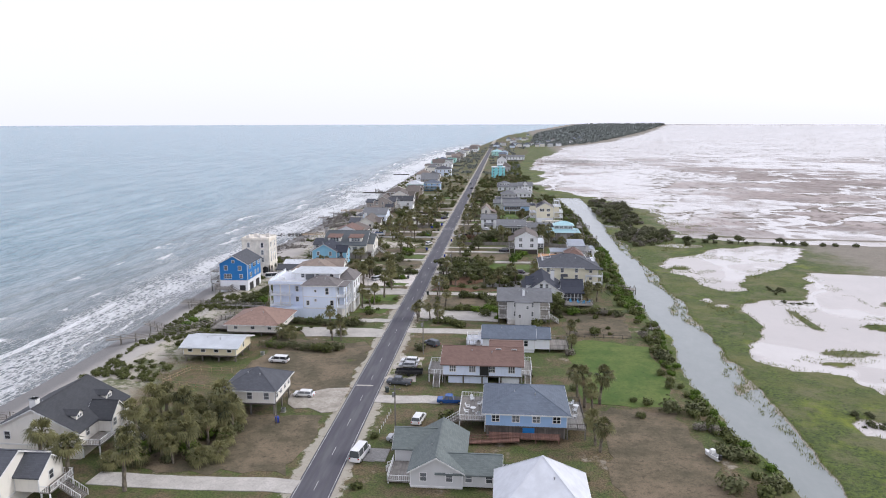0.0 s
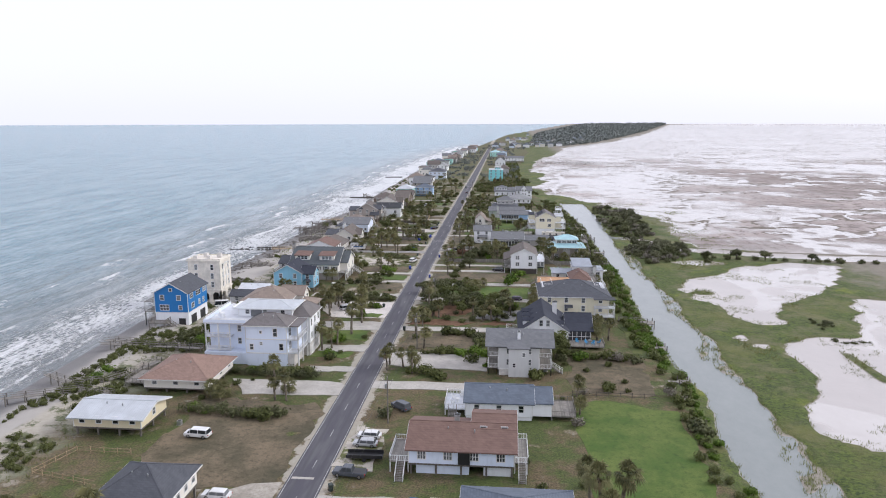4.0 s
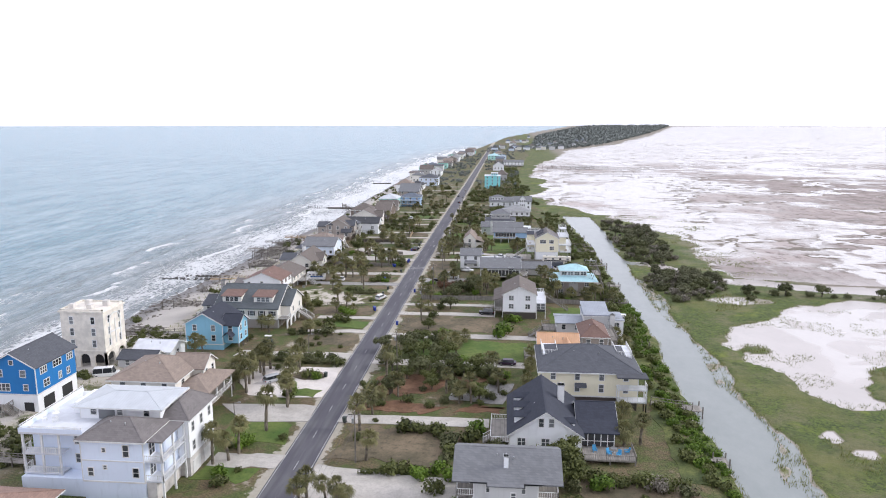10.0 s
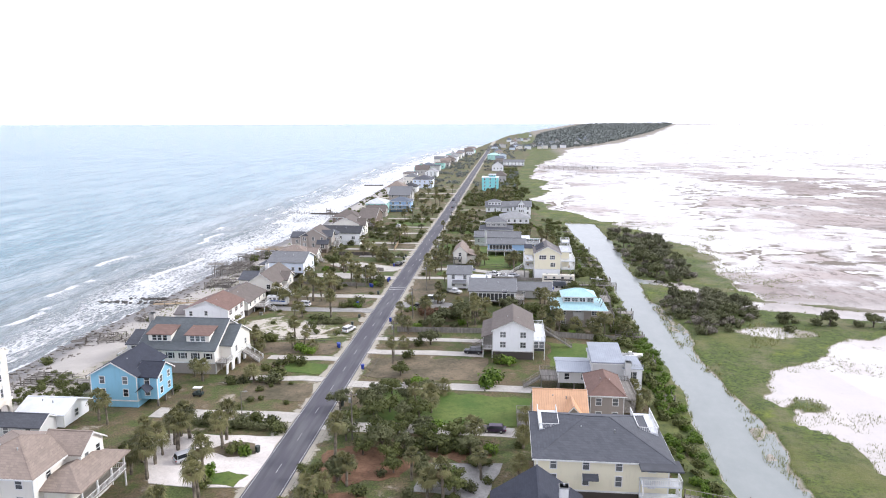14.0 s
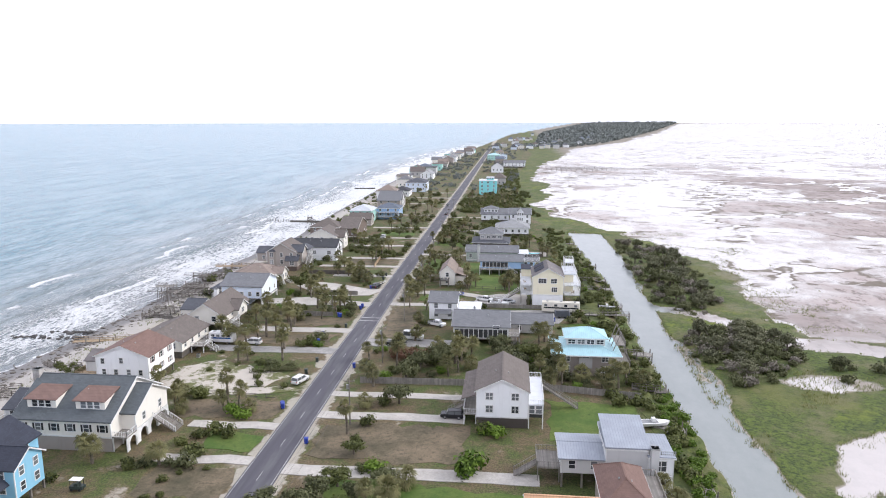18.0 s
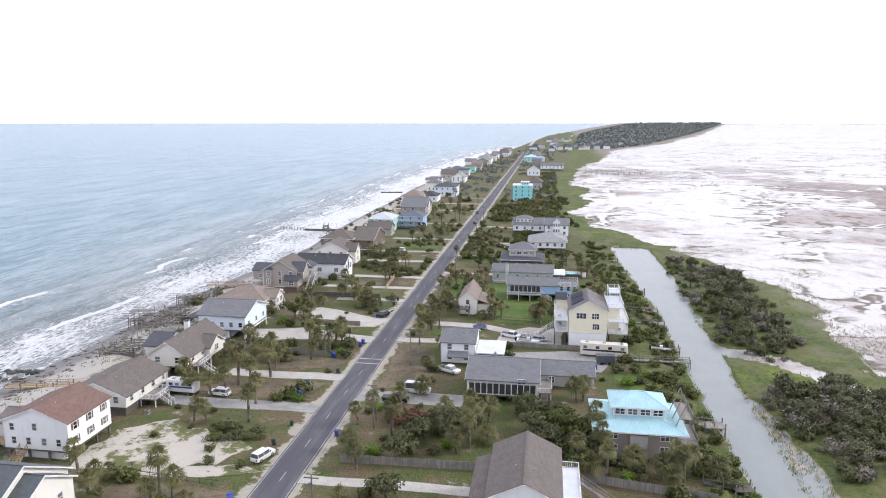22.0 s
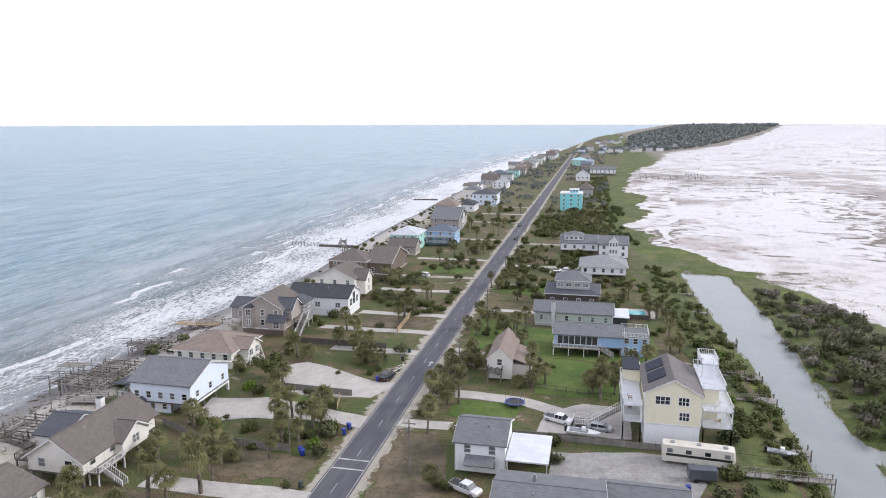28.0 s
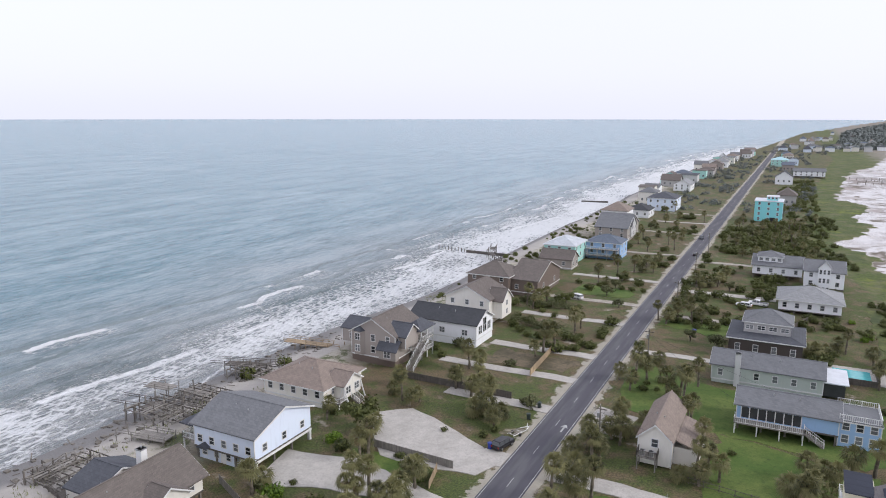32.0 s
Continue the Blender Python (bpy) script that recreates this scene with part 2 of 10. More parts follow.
def sea_mat():
    """Sea: grey-brown near the beach, blue-green outside, crossed ripples; short breakers with lace behind them and a swash of torn foam, by the distance to the beach."""
    m, n, l, b = nodes_of("sea_water")
    p = place_of(n, l)
    g = n.new("ShaderNodeSeparateXYZ")
    l.new(p, g.inputs[0])
    X, Y = g.outputs[0], g.outputs[1]
    shore = calc(n, l, "MULTIPLY_ADD", ramp(n, l, Y, 300.0, 380.0), 3.0, -86.0)
    shore = calc(n, l, "MULTIPLY_ADD", ramp(n, l, Y, 425.0, 515.0), 7.0, shore)
    shore = calc(n, l, "MULTIPLY_ADD", ramp(n, l, Y, 1000.0, 2250.0), 62.0, shore)
    off = calc(n, l, "SUBTRACT", shore, X)
    near = ramp(n, l, calc(n, l, "ADD", off, calc(n, l, "MULTIPLY", noise_tex(n, l, p, 0.008, 4), 120.0)), 200.0, 20.0)
    near = calc(n, l, "MULTIPLY", near, ramp(n, l, Y, 2300.0, 1300.0))
    chop = noise_tex(n, l, place_of(n, l, 0.8, 0.16, 1), 1.0, 8, 0.72)
    wave = noise_tex(n, l, place_of(n, l, 0.085, 0.016, 1), 1.0, 6, 0.66)
    # lit and dark sides of the wavelets put into the water colour
    lit = ramp(n, l, calc(n, l, "ADD", calc(n, l, "MULTIPLY", chop, 0.55), calc(n, l, "MULTIPLY", wave, 0.45)), 0.38, 0.62)
    deep = mix(n, l, lit, (0.075, 0.19, 0.245), (0.30, 0.41, 0.465))
    shoal = mix(n, l, lit, (0.16, 0.175, 0.18), (0.40, 0.41, 0.415))
    col = mix(n, l, near, deep, shoal)
    # torn lace: thin walls of foam round dark cells, drawn out along the beach
    cells = n.new("ShaderNodeTexVoronoi")
    cells.feature = "DISTANCE_TO_EDGE"
    cells.inputs["Scale"].default_value = 1.0
    tear = n.new("ShaderNodeMix")
    tear.data_type, tear.blend_type = "RGBA", "ADD"
    tear.inputs[0].default_value = 1.0
    l.new(place_of(n, l, 0.7, 0.26, 1), tear.inputs[6])
    rough = n.new("ShaderNodeTexNoise")
    rough.inputs["Scale"].default_value, rough.inputs["Detail"].default_value = 0.5, 6.0
    l.new(p, rough.inputs["Vector"])
    l.new(rough.outputs["Color"], tear.inputs[7])
    l.new(tear.outputs[2], cells.inputs["Vector"])
    grit = noise_tex(n, l, place_of(n, l, 0.9, 0.5, 1), 1.0, 8, 0.8)
    lace = calc(n, l, "SUBTRACT", calc(n, l, "MULTIPLY_ADD", grit, 0.9, 0.06), cells.outputs["Distance"])
    lump = noise_tex(n, l, place_of(n, l, 0.05, 0.022, 1), 1.0, 5, 0.6)
    dense = calc(n, l, "ADD", calc(n, l, "MULTIPLY_ADD", lump, 1.15, -0.09), calc(n, l, "MULTIPLY", ramp(n, l, Y, 370.0, 640.0), 0.24))
    swash = calc(n, l, "SUBTRACT", calc(n, l, "ADD", lace, dense), calc(n, l, "MULTIPLY", calc(n, l, "ABSOLUTE", calc(n, l, "SUBTRACT", off, 7.0)), 0.015))
    white = calc(n, l, "MULTIPLY", ramp(n, l, swash, 0.70, 0.92), 0.85)
    # swash edge: a thin bright line on the wet sand
    edge = calc(n, l, "ADD", off, calc(n, l, "MULTIPLY", noise_tex(n, l, place_of(n, l, 0, 0.045, 1), 1.0, 5, 0.6), 14.0))
    for k, o in enumerate((3.5, 8.0)):
        d = calc(n, l, "ABSOLUTE", calc(n, l, "SUBTRACT", edge, o + 1.5 * k))
        white = calc(n, l, "MAXIMUM", white, calc(n, l, "MULTIPLY", ramp(n, l, d, 0.9, 0.2), ramp(n, l, grit, 0.40, 0.52)))
    # lines of breakers: sharp seaward front, lace trailing to the beach
    for k, o in enumerate((16.0, 26.0, 38.0, 52.0)):
        bend = noise_tex(n, l, place_of(n, l, 0.0, 0.011 + 0.003 * k, 1), 1.0, 5, 0.55)
        d = calc(n, l, "SUBTRACT", off, calc(n, l, "MULTIPLY_ADD", bend, 26.0, o - 13.0))
        on = ramp(n, l, noise_tex(n, l, place_of(n, l, 0.006, 0.020 + 0.004 * k, 1), 1.0, 3), 0.47 + 0.02 * k, 0.52 + 0.02 * k)
        width = calc(n, l, "MULTIPLY_ADD", on, -2.2, -0.3)
        front = calc(n, l, "MULTIPLY", ramp(n, l, calc(n, l, "SUBTRACT", d, width), -0.3, 0.5), ramp(n, l, d, 0.4, 0.0))
        front = calc(n, l, "MULTIPLY", front, ramp(n, l, grit, 0.34, 0.46))
        trail = calc(n, l, "MULTIPLY", calc(n, l, "MULTIPLY", ramp(n, l, d, -13.0, -1.0), ramp(n, l, d, 0.4, 0.0)), ramp(n, l, lace, 0.38, 0.55))
        white = calc(n, l, "MAXIMUM", white, calc(n, l, "MULTIPLY", on, calc(n, l, "MAXIMUM", front, trail)))
        # shade on each breaker's seaward face, put into the colour
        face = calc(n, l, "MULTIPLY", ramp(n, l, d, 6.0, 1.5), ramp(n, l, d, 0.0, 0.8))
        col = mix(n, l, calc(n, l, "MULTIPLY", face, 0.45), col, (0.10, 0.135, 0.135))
    white = calc(n, l, "MULTIPLY", white, ramp(n, l, Y, 2000.0, 1600.0))
    col = mix(n, l, white, col, (0.80, 0.81, 0.82))
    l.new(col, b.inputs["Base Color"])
    l.new(calc(n, l, "MULTIPLY_ADD", white, 0.5, 0.22), b.inputs["Roughness"])
    b.inputs["IOR"].default_value = 1.33
    w1 = noise_tex(n, l, place_of(n, l, 0.3, 0.08, 1), 1.0, 7, 0.65)
    w2 = noise_tex(n, l, place_of(n, l, 1.4, 0.6, 1), 1.0, 4, 0.6)
    bump(n, l, b, calc(n, l, "ADD", calc(n, l, "MULTIPLY", w1, 3.0), calc(n, l, "ADD", calc(n, l, "MULTIPLY", w2, 0.9), calc(n, l, "MULTIPLY", white, 0.6))), 1.0, 0.9)
    return m


def still_water():
    """Tidal water over silt: pinkish flats with grey-brown banks, dark-edged winding creeks, wind lines and shining water between."""
    m, n, l, b = nodes_of("tidal_water")
    p = place_of(n, l)
    g = n.new("ShaderNodeSeparateXYZ")
    l.new(p, g.inputs[0])
    X, Y = g.outputs[0], g.outputs[1]
    warp = n.new("ShaderNodeMix")
    warp.data_type, warp.blend_type = "RGBA", "ADD"
    warp.inputs[0].default_value = 1.0
    soft = n.new("ShaderNodeTexNoise")
    soft.inputs["Scale"].default_value, soft.inputs["Detail"].default_value = 0.02, 3.0
    l.new(p, soft.inputs["Vector"])
    gain = n.new("ShaderNodeVectorMath")
    gain.operation = "SCALE"
    gain.inputs["Scale"].default_value = 46.0
    l.new(soft.outputs["Color"], gain.inputs[0])
    l.new(p, warp.inputs[6])
    l.new(gain.outputs[0], warp.inputs[7])
    w = warp.outputs[2]
    # broad bare banks, their ragged speckle, and channels that cut through them
    broad = noise_tex(n, l, place_of(n, l, 0.0042, 0.0035, 1), 1.0, 9, 0.62)
    grain = noise_tex(n, l, place_of(n, l, 0.20, 0.11, 1), 1.0, 8, 0.78)
    speck = ramp(n, l, grain, 0.50, 0.64)
    patchy = noise_tex(n, l, w, 0.022, 9, 0.7)
    silt = ramp(n, l, calc(n, l, "ADD", broad, calc(n, l, "MULTIPLY", calc(n, l, "SUBTRACT", patchy, 0.5), 0.6)), 0.38, 0.53)
    vein = calc(n, l, "ABSOLUTE", calc(n, l, "SUBTRACT", noise_tex(n, l, w, 0.0125, 4, 0.55), 0.5))
    lead = ramp(n, l, vein, 0.030, 0.016)
    rim = calc(n, l, "MULTIPLY", ramp(n, l, vein, 0.046, 0.034), ramp(n, l, vein, 0.018, 0.026))
    spot = ramp(n, l, noise_tex(n, l, place_of(n, l, 0.03, 0.055, 1), 1.0, 5, 0.6), 0.635, 0.67)
    open_water = ramp(n, l, calc(n, l, "ADD", Y, calc(n, l, "MULTIPLY", broad, 900.0)), 1450.0, 1750.0)
    north = ramp(n, l, Y, 345.0, 400.0)
    canal = calc(n, l, "MULTIPLY", ramp(n, l, X, 97.0, 89.0), ramp(n, l, Y, 580.0, 552.0))
    dry = calc(n, l, "MULTIPLY", calc(n, l, "MULTIPLY", silt, calc(n, l, "SUBTRACT", 1.0, lead)), calc(n, l, "SUBTRACT", 1.0, calc(n, l, "MULTIPLY", open_water, 0.85)))
    dry = calc(n, l, "MULTIPLY", dry, calc(n, l, "MULTIPLY_ADD", north, 0.75, 0.25))
    shoal = mix(n, l, grain, (0.50, 0.46, 0.44), (0.62, 0.59, 0.57))
    bare = mix(n, l, ramp(n, l, patchy, 0.35, 0.65), (0.20, 0.165, 0.15), (0.44, 0.38, 0.36))
    bare = mix(n, l, calc(n, l, "MULTIPLY", speck, 0.7), bare, (0.12, 0.10, 0.085))
    col = mix(n, l, dry, shoal, bare)
    col = mix(n, l, calc(n, l, "MULTIPLY", calc(n, l, "MULTIPLY", speck, 0.45), north), col, (0.17, 0.14, 0.13))
    marks = calc(n, l, "MULTIPLY", calc(n, l, "MAXIMUM", calc(n, l, "MULTIPLY", rim, ramp(n, l, patchy, 0.44, 0.56)), spot), north)
    col = mix(n, l, calc(n, l, "MULTIPLY", marks, 0.8), col, mix(n, l, grain, (0.08, 0.07, 0.05), (0.19, 0.16, 0.12)))
    l.new(mix(n, l, canal, col, mix(n, l, grain, (0.20, 0.225, 0.22), (0.31, 0.325, 0.315))), b.inputs["Base Color"])
    land = calc(n, l, "MULTIPLY", calc(n, l, "MAXIMUM", calc(n, l, "MULTIPLY", dry, 0.85), marks), calc(n, l, "SUBTRACT", 1.0, canal))
    l.new(calc(n, l, "MULTIPLY_ADD", land, 0.6, calc(n, l, "MULTIPLY_ADD", grain, 0.2, 0.08)), b.inputs["Roughness"])
    l.new(calc(n, l, "MULTIPLY_ADD", land, -0.38, 0.5), b.inputs["Specular IOR Level"])
    b.inputs["IOR"].default_value = 1.33
    bump(n, l, b, noise_tex(n, l, p, 0.9, 4), 0.3, 0.07)
    return m


def asphalt():
    m, n, l, b = nodes_of("asphalt")
    p = place_of(n, l)
    g = n.new("ShaderNodeSeparateXYZ")
    l.new(p, g.inputs[0])
    fine, wide = noise_tex(n, l, p, 14, 3), noise_tex(n, l, place_of(n, l, 1, 0.12, 1), 0.5, 5)
    col = mix(n, l, fine, (0.055, 0.052, 0.064), (0.10, 0.096, 0.116))
    col = mix(n, l, ramp(n, l, wide, 0.4, 0.7), col, (0.115, 0.113, 0.122))
    seam = ramp(n, l, calc(n, l, "ABSOLUTE", calc(n, l, "SUBTRACT", calc(n, l, "ABSOLUTE", g.outputs[0]), 1.6)), 0.5, 0.0)
    col = mix(n, l, calc(n, l, "MULTIPLY", seam, 0.35), col, (0.06, 0.06, 0.066))
    l.new(col, b.inputs["Base Color"])
    b.inputs["Roughness"].default_value = 0.85
    bump(n, l, b, fine, 0.3, 0.02)
    return m


def drive_mat(name, a, c, k=0.35, spots=0.5):
    """Loose or cast ground: two colours in broad patches, grit, and darker blotches."""
    m, n, l, b = nodes_of(name)
    p = place_of(n, l)
    fine, wide, blot = noise_tex(n, l, p, 3.5, 6, 0.75), noise_tex(n, l, p, k, 6, 0.7), noise_tex(n, l, p, 0.9, 6, 0.75)
    col = mix(n, l, ramp(n, l, wide, 0.32, 0.68), a, c)
    col = mix(n, l, calc(n, l, "MULTIPLY", ramp(n, l, blot, 0.48, 0.7), spots), col, tuple(v * 0.5 for v in a))
    col = mix(n, l, calc(n, l, "MULTIPLY", ramp(n, l, fine, 0.4, 0.7), 0.5), col, tuple(v * 0.62 for v in a))
    l.new(col, b.inputs["Base Color"])
    b.inputs["Roughness"].default_value = 0.9
    bump(n, l, b, fine, 0.5, 0.06)
    return m


def standing_seam(name, c, rough=0.42, metal=0.15, pitch=0.45):
    """Painted sheet roof with upright seams, faint streaks."""
    m, n, l, b = nodes_of(name)
    p = place_of(n, l)
    g = n.new("ShaderNodeSeparateXYZ")
    l.new(p, g.inputs[0])
    saw = calc(n, l, "FRACT", calc(n, l, "MULTIPLY", g.outputs[0], 1 / pitch))
    seam = ramp(n, l, calc(n, l, "ABSOLUTE", calc(n, l, "SUBTRACT", saw, 0.5)), 0.09, 0.02)
    wide, streak = noise_tex(n, l, p, 0.4, 5), noise_tex(n, l, place_of(n, l, 2.0, 0.3, 0.3), 1.0, 5)
    col = mix(n, l, ramp(n, l, wide, 0.35, 0.7), tuple(v * 0.86 for v in c), c)
    col = mix(n, l, calc(n, l, "MULTIPLY", ramp(n, l, streak, 0.5, 0.8), 0.5), col, tuple(v * 0.72 for v in c))
    col = mix(n, l, calc(n, l, "MULTIPLY", seam, 0.6), col, tuple(v * 0.6 for v in c))
    l.new(col, b.inputs["Base Color"])
    b.inputs["Roughness"].default_value, b.inputs["Metallic"].default_value = rough, metal
    bump(n, l, b, seam, 0.6, 0.04)
    return m


def weedy_sand():
    """Pale sand broken by blotches of weeds and dry grass."""
    m, n, l, b = nodes_of("weedy_sand")
    p = place_of(n, l)
    fine, blot, wide = noise_tex(n, l, p, 3.0, 6, 0.75), noise_tex(n, l, p, 0.28, 7, 0.72), noise_tex(n, l, p, 0.09, 5)
    col = mix(n, l, fine, (0.36, 0.32, 0.27), (0.56, 0.52, 0.46))
    weeds = mix(n, l, fine, (0.04, 0.055, 0.015), (0.19, 0.19, 0.07))
    col = mix(n, l, ramp(n, l, calc(n, l, "ADD", blot, calc(n, l, "MULTIPLY", wide, 0.7)), 0.83, 0.95), col, weeds)
    l.new(col, b.inputs["Base Color"])
    b.inputs["Roughness"].default_value = 0.95
    bump(n, l, b, fine, 0.5, 0.1)
    return m


def glass_mat():
    m, n, l, b = nodes_of("window_glass")
    o = n.new("ShaderNodeObjectInfo")
    l.new(mix(n, l, o.outputs["Random"], (0.015, 0.018, 0.022), (0.20, 0.21, 0.22)), b.inputs["Base Color"])
    b.inputs["Roughness"].default_value = 0.08
    return m


GROUND, SEA, TIDE, ROAD = ground_mat(), sea_mat(), still_water(), asphalt()
CONCRETE = drive_mat("concrete_drive", (0.40, 0.375, 0.34), (0.52, 0.49, 0.45), 0.3, 0.25)
SHELL = drive_mat("shell_drive", (0.60, 0.55, 0.51), (0.74, 0.69, 0.65), 0.2, 0.2)
SAND = drive_mat("bare_sand", (0.30, 0.27, 0.225), (0.47, 0.43, 0.375), 0.4)
GRAVEL = drive_mat("grey_gravel", (0.26, 0.25, 0.24), (0.38, 0.37, 0.35))
MULCH = drive_mat("pine_mulch", (0.12, 0.06, 0.03), (0.22, 0.12, 0.07), 0.3, 0.85)
LAWN = drive_mat("green_lawn", (0.055, 0.11, 0.012), (0.13, 0.165, 0.035), 0.12, 0.75)
BANK = drive_mat("rough_bank_grass", (0.035, 0.055, 0.012), (0.15, 0.165, 0.045), 0.12, 0.6)
WEEDY = weedy_sand()
STRAW = drive_mat("dry_lawn", (0.075, 0.066, 0.036), (0.205, 0.155, 0.10), 0.12, 0.8)
PAINT_W = plain("road_paint", (0.46, 0.46, 0.45), 0.7, 0, 0.2)
GLASS = glass_mat()
WHITE = plain("white_paint", (0.80, 0.80, 0.79), 0.45, 0, 0.05)
TRIM = plain("trim_paint", (0.76, 0.76, 0.75), 0.5, 0, 0.08)
# near-black, for panels that stand in for the shade inside openings
DARK = plain("void_shade", (0.03, 0.03, 0.032), 0.7, 0, 0.1)
SCREEN = plain("dark_screen", (0.045, 0.047, 0.05), 0.5, 0, 0.15)
BLACK = plain("black_paint", (0.02, 0.02, 0.022), 0.4)
WOODGREY = planks("weathered_planks", (0.27, 0.25, 0.225))
WOODTAN = planks("new_planks", (0.40, 0.30, 0.19))
WOODDARK = planks("old_timber", (0.13, 0.115, 0.10))
PILE = plain("timber_pile", (0.20, 0.18, 0.155), 0.9, 0, 0.2)
METAL = plain("galvanised_metal", (0.45, 0.46, 0.47), 0.4, 0.8, 0.1)
BRICKC = plain("chimney_masonry", (0.42, 0.40, 0.38), 0.85, 0, 0.2)
BARK = plain("palm_bark", (0.20, 0.17, 0.13), 0.95, 0, 0.3, 8, 0.05)
BARK2 = plain("tree_bark", (0.15, 0.125, 0.105), 0.95, 0, 0.3, 6, 0.04)
FROND = leafage("palm_frond", (0.028, 0.034, 0.012), (0.25, 0.235, 0.10))
# far foliage: distance haze put into the leaf colour, paler and greyer
LEAF_HAZED = leafage("hazed_far_leaf", (0.14, 0.16, 0.15), (0.23, 0.25, 0.235))
FROND_DRY = leafage("dry_frond", (0.20, 0.15, 0.08), (0.32, 0.25, 0.14))
LEAF = leafage("shrub_leaf", (0.017, 0.026, 0.008), (0.15, 0.165, 0.05))
LEAF_DK = leafage("oak_leaf", (0.016, 0.024, 0.009), (0.165, 0.172, 0.078))
LEAF_BR = leafage("bright_leaf", (0.03, 0.065, 0.006), (0.16, 0.25, 0.03))
LEAF_SG = leafage("sage_leaf", (0.035, 0.042, 0.02), (0.20, 0.20, 0.115))
LEAF_GY = leafage("grey_brush", (0.14, 0.125, 0.10), (0.26, 0.235, 0.19))
LEAF_RD = leafage("russet_leaf", (0.10, 0.045, 0.03), (0.20, 0.11, 0.065))
REED = leafage("marsh_reed", (0.14, 0.17, 0.05), (0.27, 0.28, 0.11))
TYRE = plain("tyre_rubber", (0.02, 0.02, 0.02), 0.85)
RIM = plain("wheel_rim", (0.5, 0.5, 0.52), 0.3, 0.9)
LAMP_W = plain("lamp_lens", (0.75, 0.75, 0.72), 0.15)
LAMP_R = plain("tail_lens", (0.35, 0.02, 0.02), 0.2)


# ---- building helpers ----
class Shape:
    """Gathers faces of one mesh."""

    def __init__(self):
        self.v, self.f = [], []

    def poly(self, *pts):
        k = len(self.v)
        self.v += pts
        self.f.append(tuple(range(k, k + len(pts))))
        return self

    def solid(self, pts, faces):
        k = len(self.v)
        self.v += pts
        self.f += [tuple(k + i for i in f) for f in faces]
        return self

    def box(self, x0, x1, y0, y1, z0, z1):
        return self.solid([(x0, y0, z0), (x1, y0, z0), (x1, y1, z0), (x0, y1, z0), (x0, y0, z1), (x1, y0, z1), (x1, y1, z1), (x0, y1, z1)],
                          [(3, 2, 1, 0), (4, 5, 6, 7), (0, 1, 5, 4), (1, 2, 6, 5), (2, 3, 7, 6), (3, 0, 4, 7)])

    def prism(self, pts, d):
        """A flat outline pts, pushed by the vector d."""
        n = len(pts)
        top = [tuple(Vector(p) + Vector(d)) for p in pts]
        return self.solid([tuple(p) for p in pts] + top, [tuple(range(n))[::-1], tuple(range(n, 2 * n))] + [(i, (i + 1) % n, n + (i + 1) % n, n + i) for i in range(n)])

    def cyl(self, x, y, z0, z1, r0, r1=None, n=8):
        r1 = r0 if r1 is None else r1
        a = [2 * math.pi * i / n for i in range(n)]
        pts = [(x + r0 * math.cos(t), y + r0 * math.sin(t), z0) for t in a] + [(x + r1 * math.cos(t), y + r1 * math.sin(t), z1) for t in a]
        return self.solid(pts, [tuple(range(n))[::-1], tuple(range(n, 2 * n))] + [(i, (i + 1) % n, n + (i + 1) % n, n + i) for i in range(n)])

    def beam(self, p, q, w, h=None):
        """A bar of section w by h from p to q."""
        h = w if h is None else h
        p, q = Vector(p), Vector(q)
        d = (q - p).normalized()
        s = d.cross(Vector((0, 0, 1)))
        s = s.normalized() if s.length > 1e-4 else Vector((1, 0, 0))
        u = s.cross(d)
        s, u = s * w / 2, u * h / 2
        pts = [tuple(e + a * s + b * u) for e in (p, q) for a, b in ((-1, -1), (1, -1), (1, 1), (-1, 1))]
        return self.solid(pts, [(0, 1, 2, 3), (7, 6, 5, 4), (0, 4, 5, 1), (1, 5, 6, 2), (2, 6, 7, 3), (3, 7, 4, 0)])

    def mesh(self, name, mat, origin=(0, 0, 0), smooth=False):
        me = bpy.data.meshes.new(name)
        ox, oy, oz = origin
        me.from_pydata([(x - ox, y - oy, z - oz) for x, y, z in self.v], [], self.f)
        bm = bmesh.new()
        bm.from_mesh(me)
        bmesh.ops.recalc_face_normals(bm, faces=bm.faces)
        bm.to_mesh(me)
        bm.free()
        if smooth:
            me.shade_smooth()
        me.materials.append(mat)
        return me


def base_of(ob):
    """The world place of a thing or part."""
    p = Vector(ob.location)
    while ob.parent:
        ob = ob.parent
        p += Vector(ob.location)
    return p


def part(name, shape, mat, parent, label="", smooth=False):
    """Links a Shape, given in world places, as one mesh under a thing or part."""
    ob = new(name, shape.mesh(name, mat, base_of(parent), smooth))
    ob.parent = parent
    if label:
        tagged(ob, label)
    return ob


def thing(name, x, y, z, label, category, group="", kind=""):
    ob = new(name)
    ob.location = (x, y, z)
    ob.empty_display_size = 0.5
    return tagged(ob, label, category, group, kind)


def lone(name, shape, mat, label, category, group="", kind="", origin=(0, 0, 0), smooth=False):
    ob = new(name, shape.mesh(name, mat, origin, smooth))
    ob.location = origin
    return tagged(ob, label, category, group, kind)


MESHES = {}


def shared(name, mesh, mat, parent, at, turn=0.0):
    """A part on mesh data that alike parts share; at in world places."""
    ob = new(name, mesh)
    ob.parent = parent
    ob.location = Vector(at) - base_of(parent)
    ob.rotation_euler = (0, 0, radians(turn))
    return ob


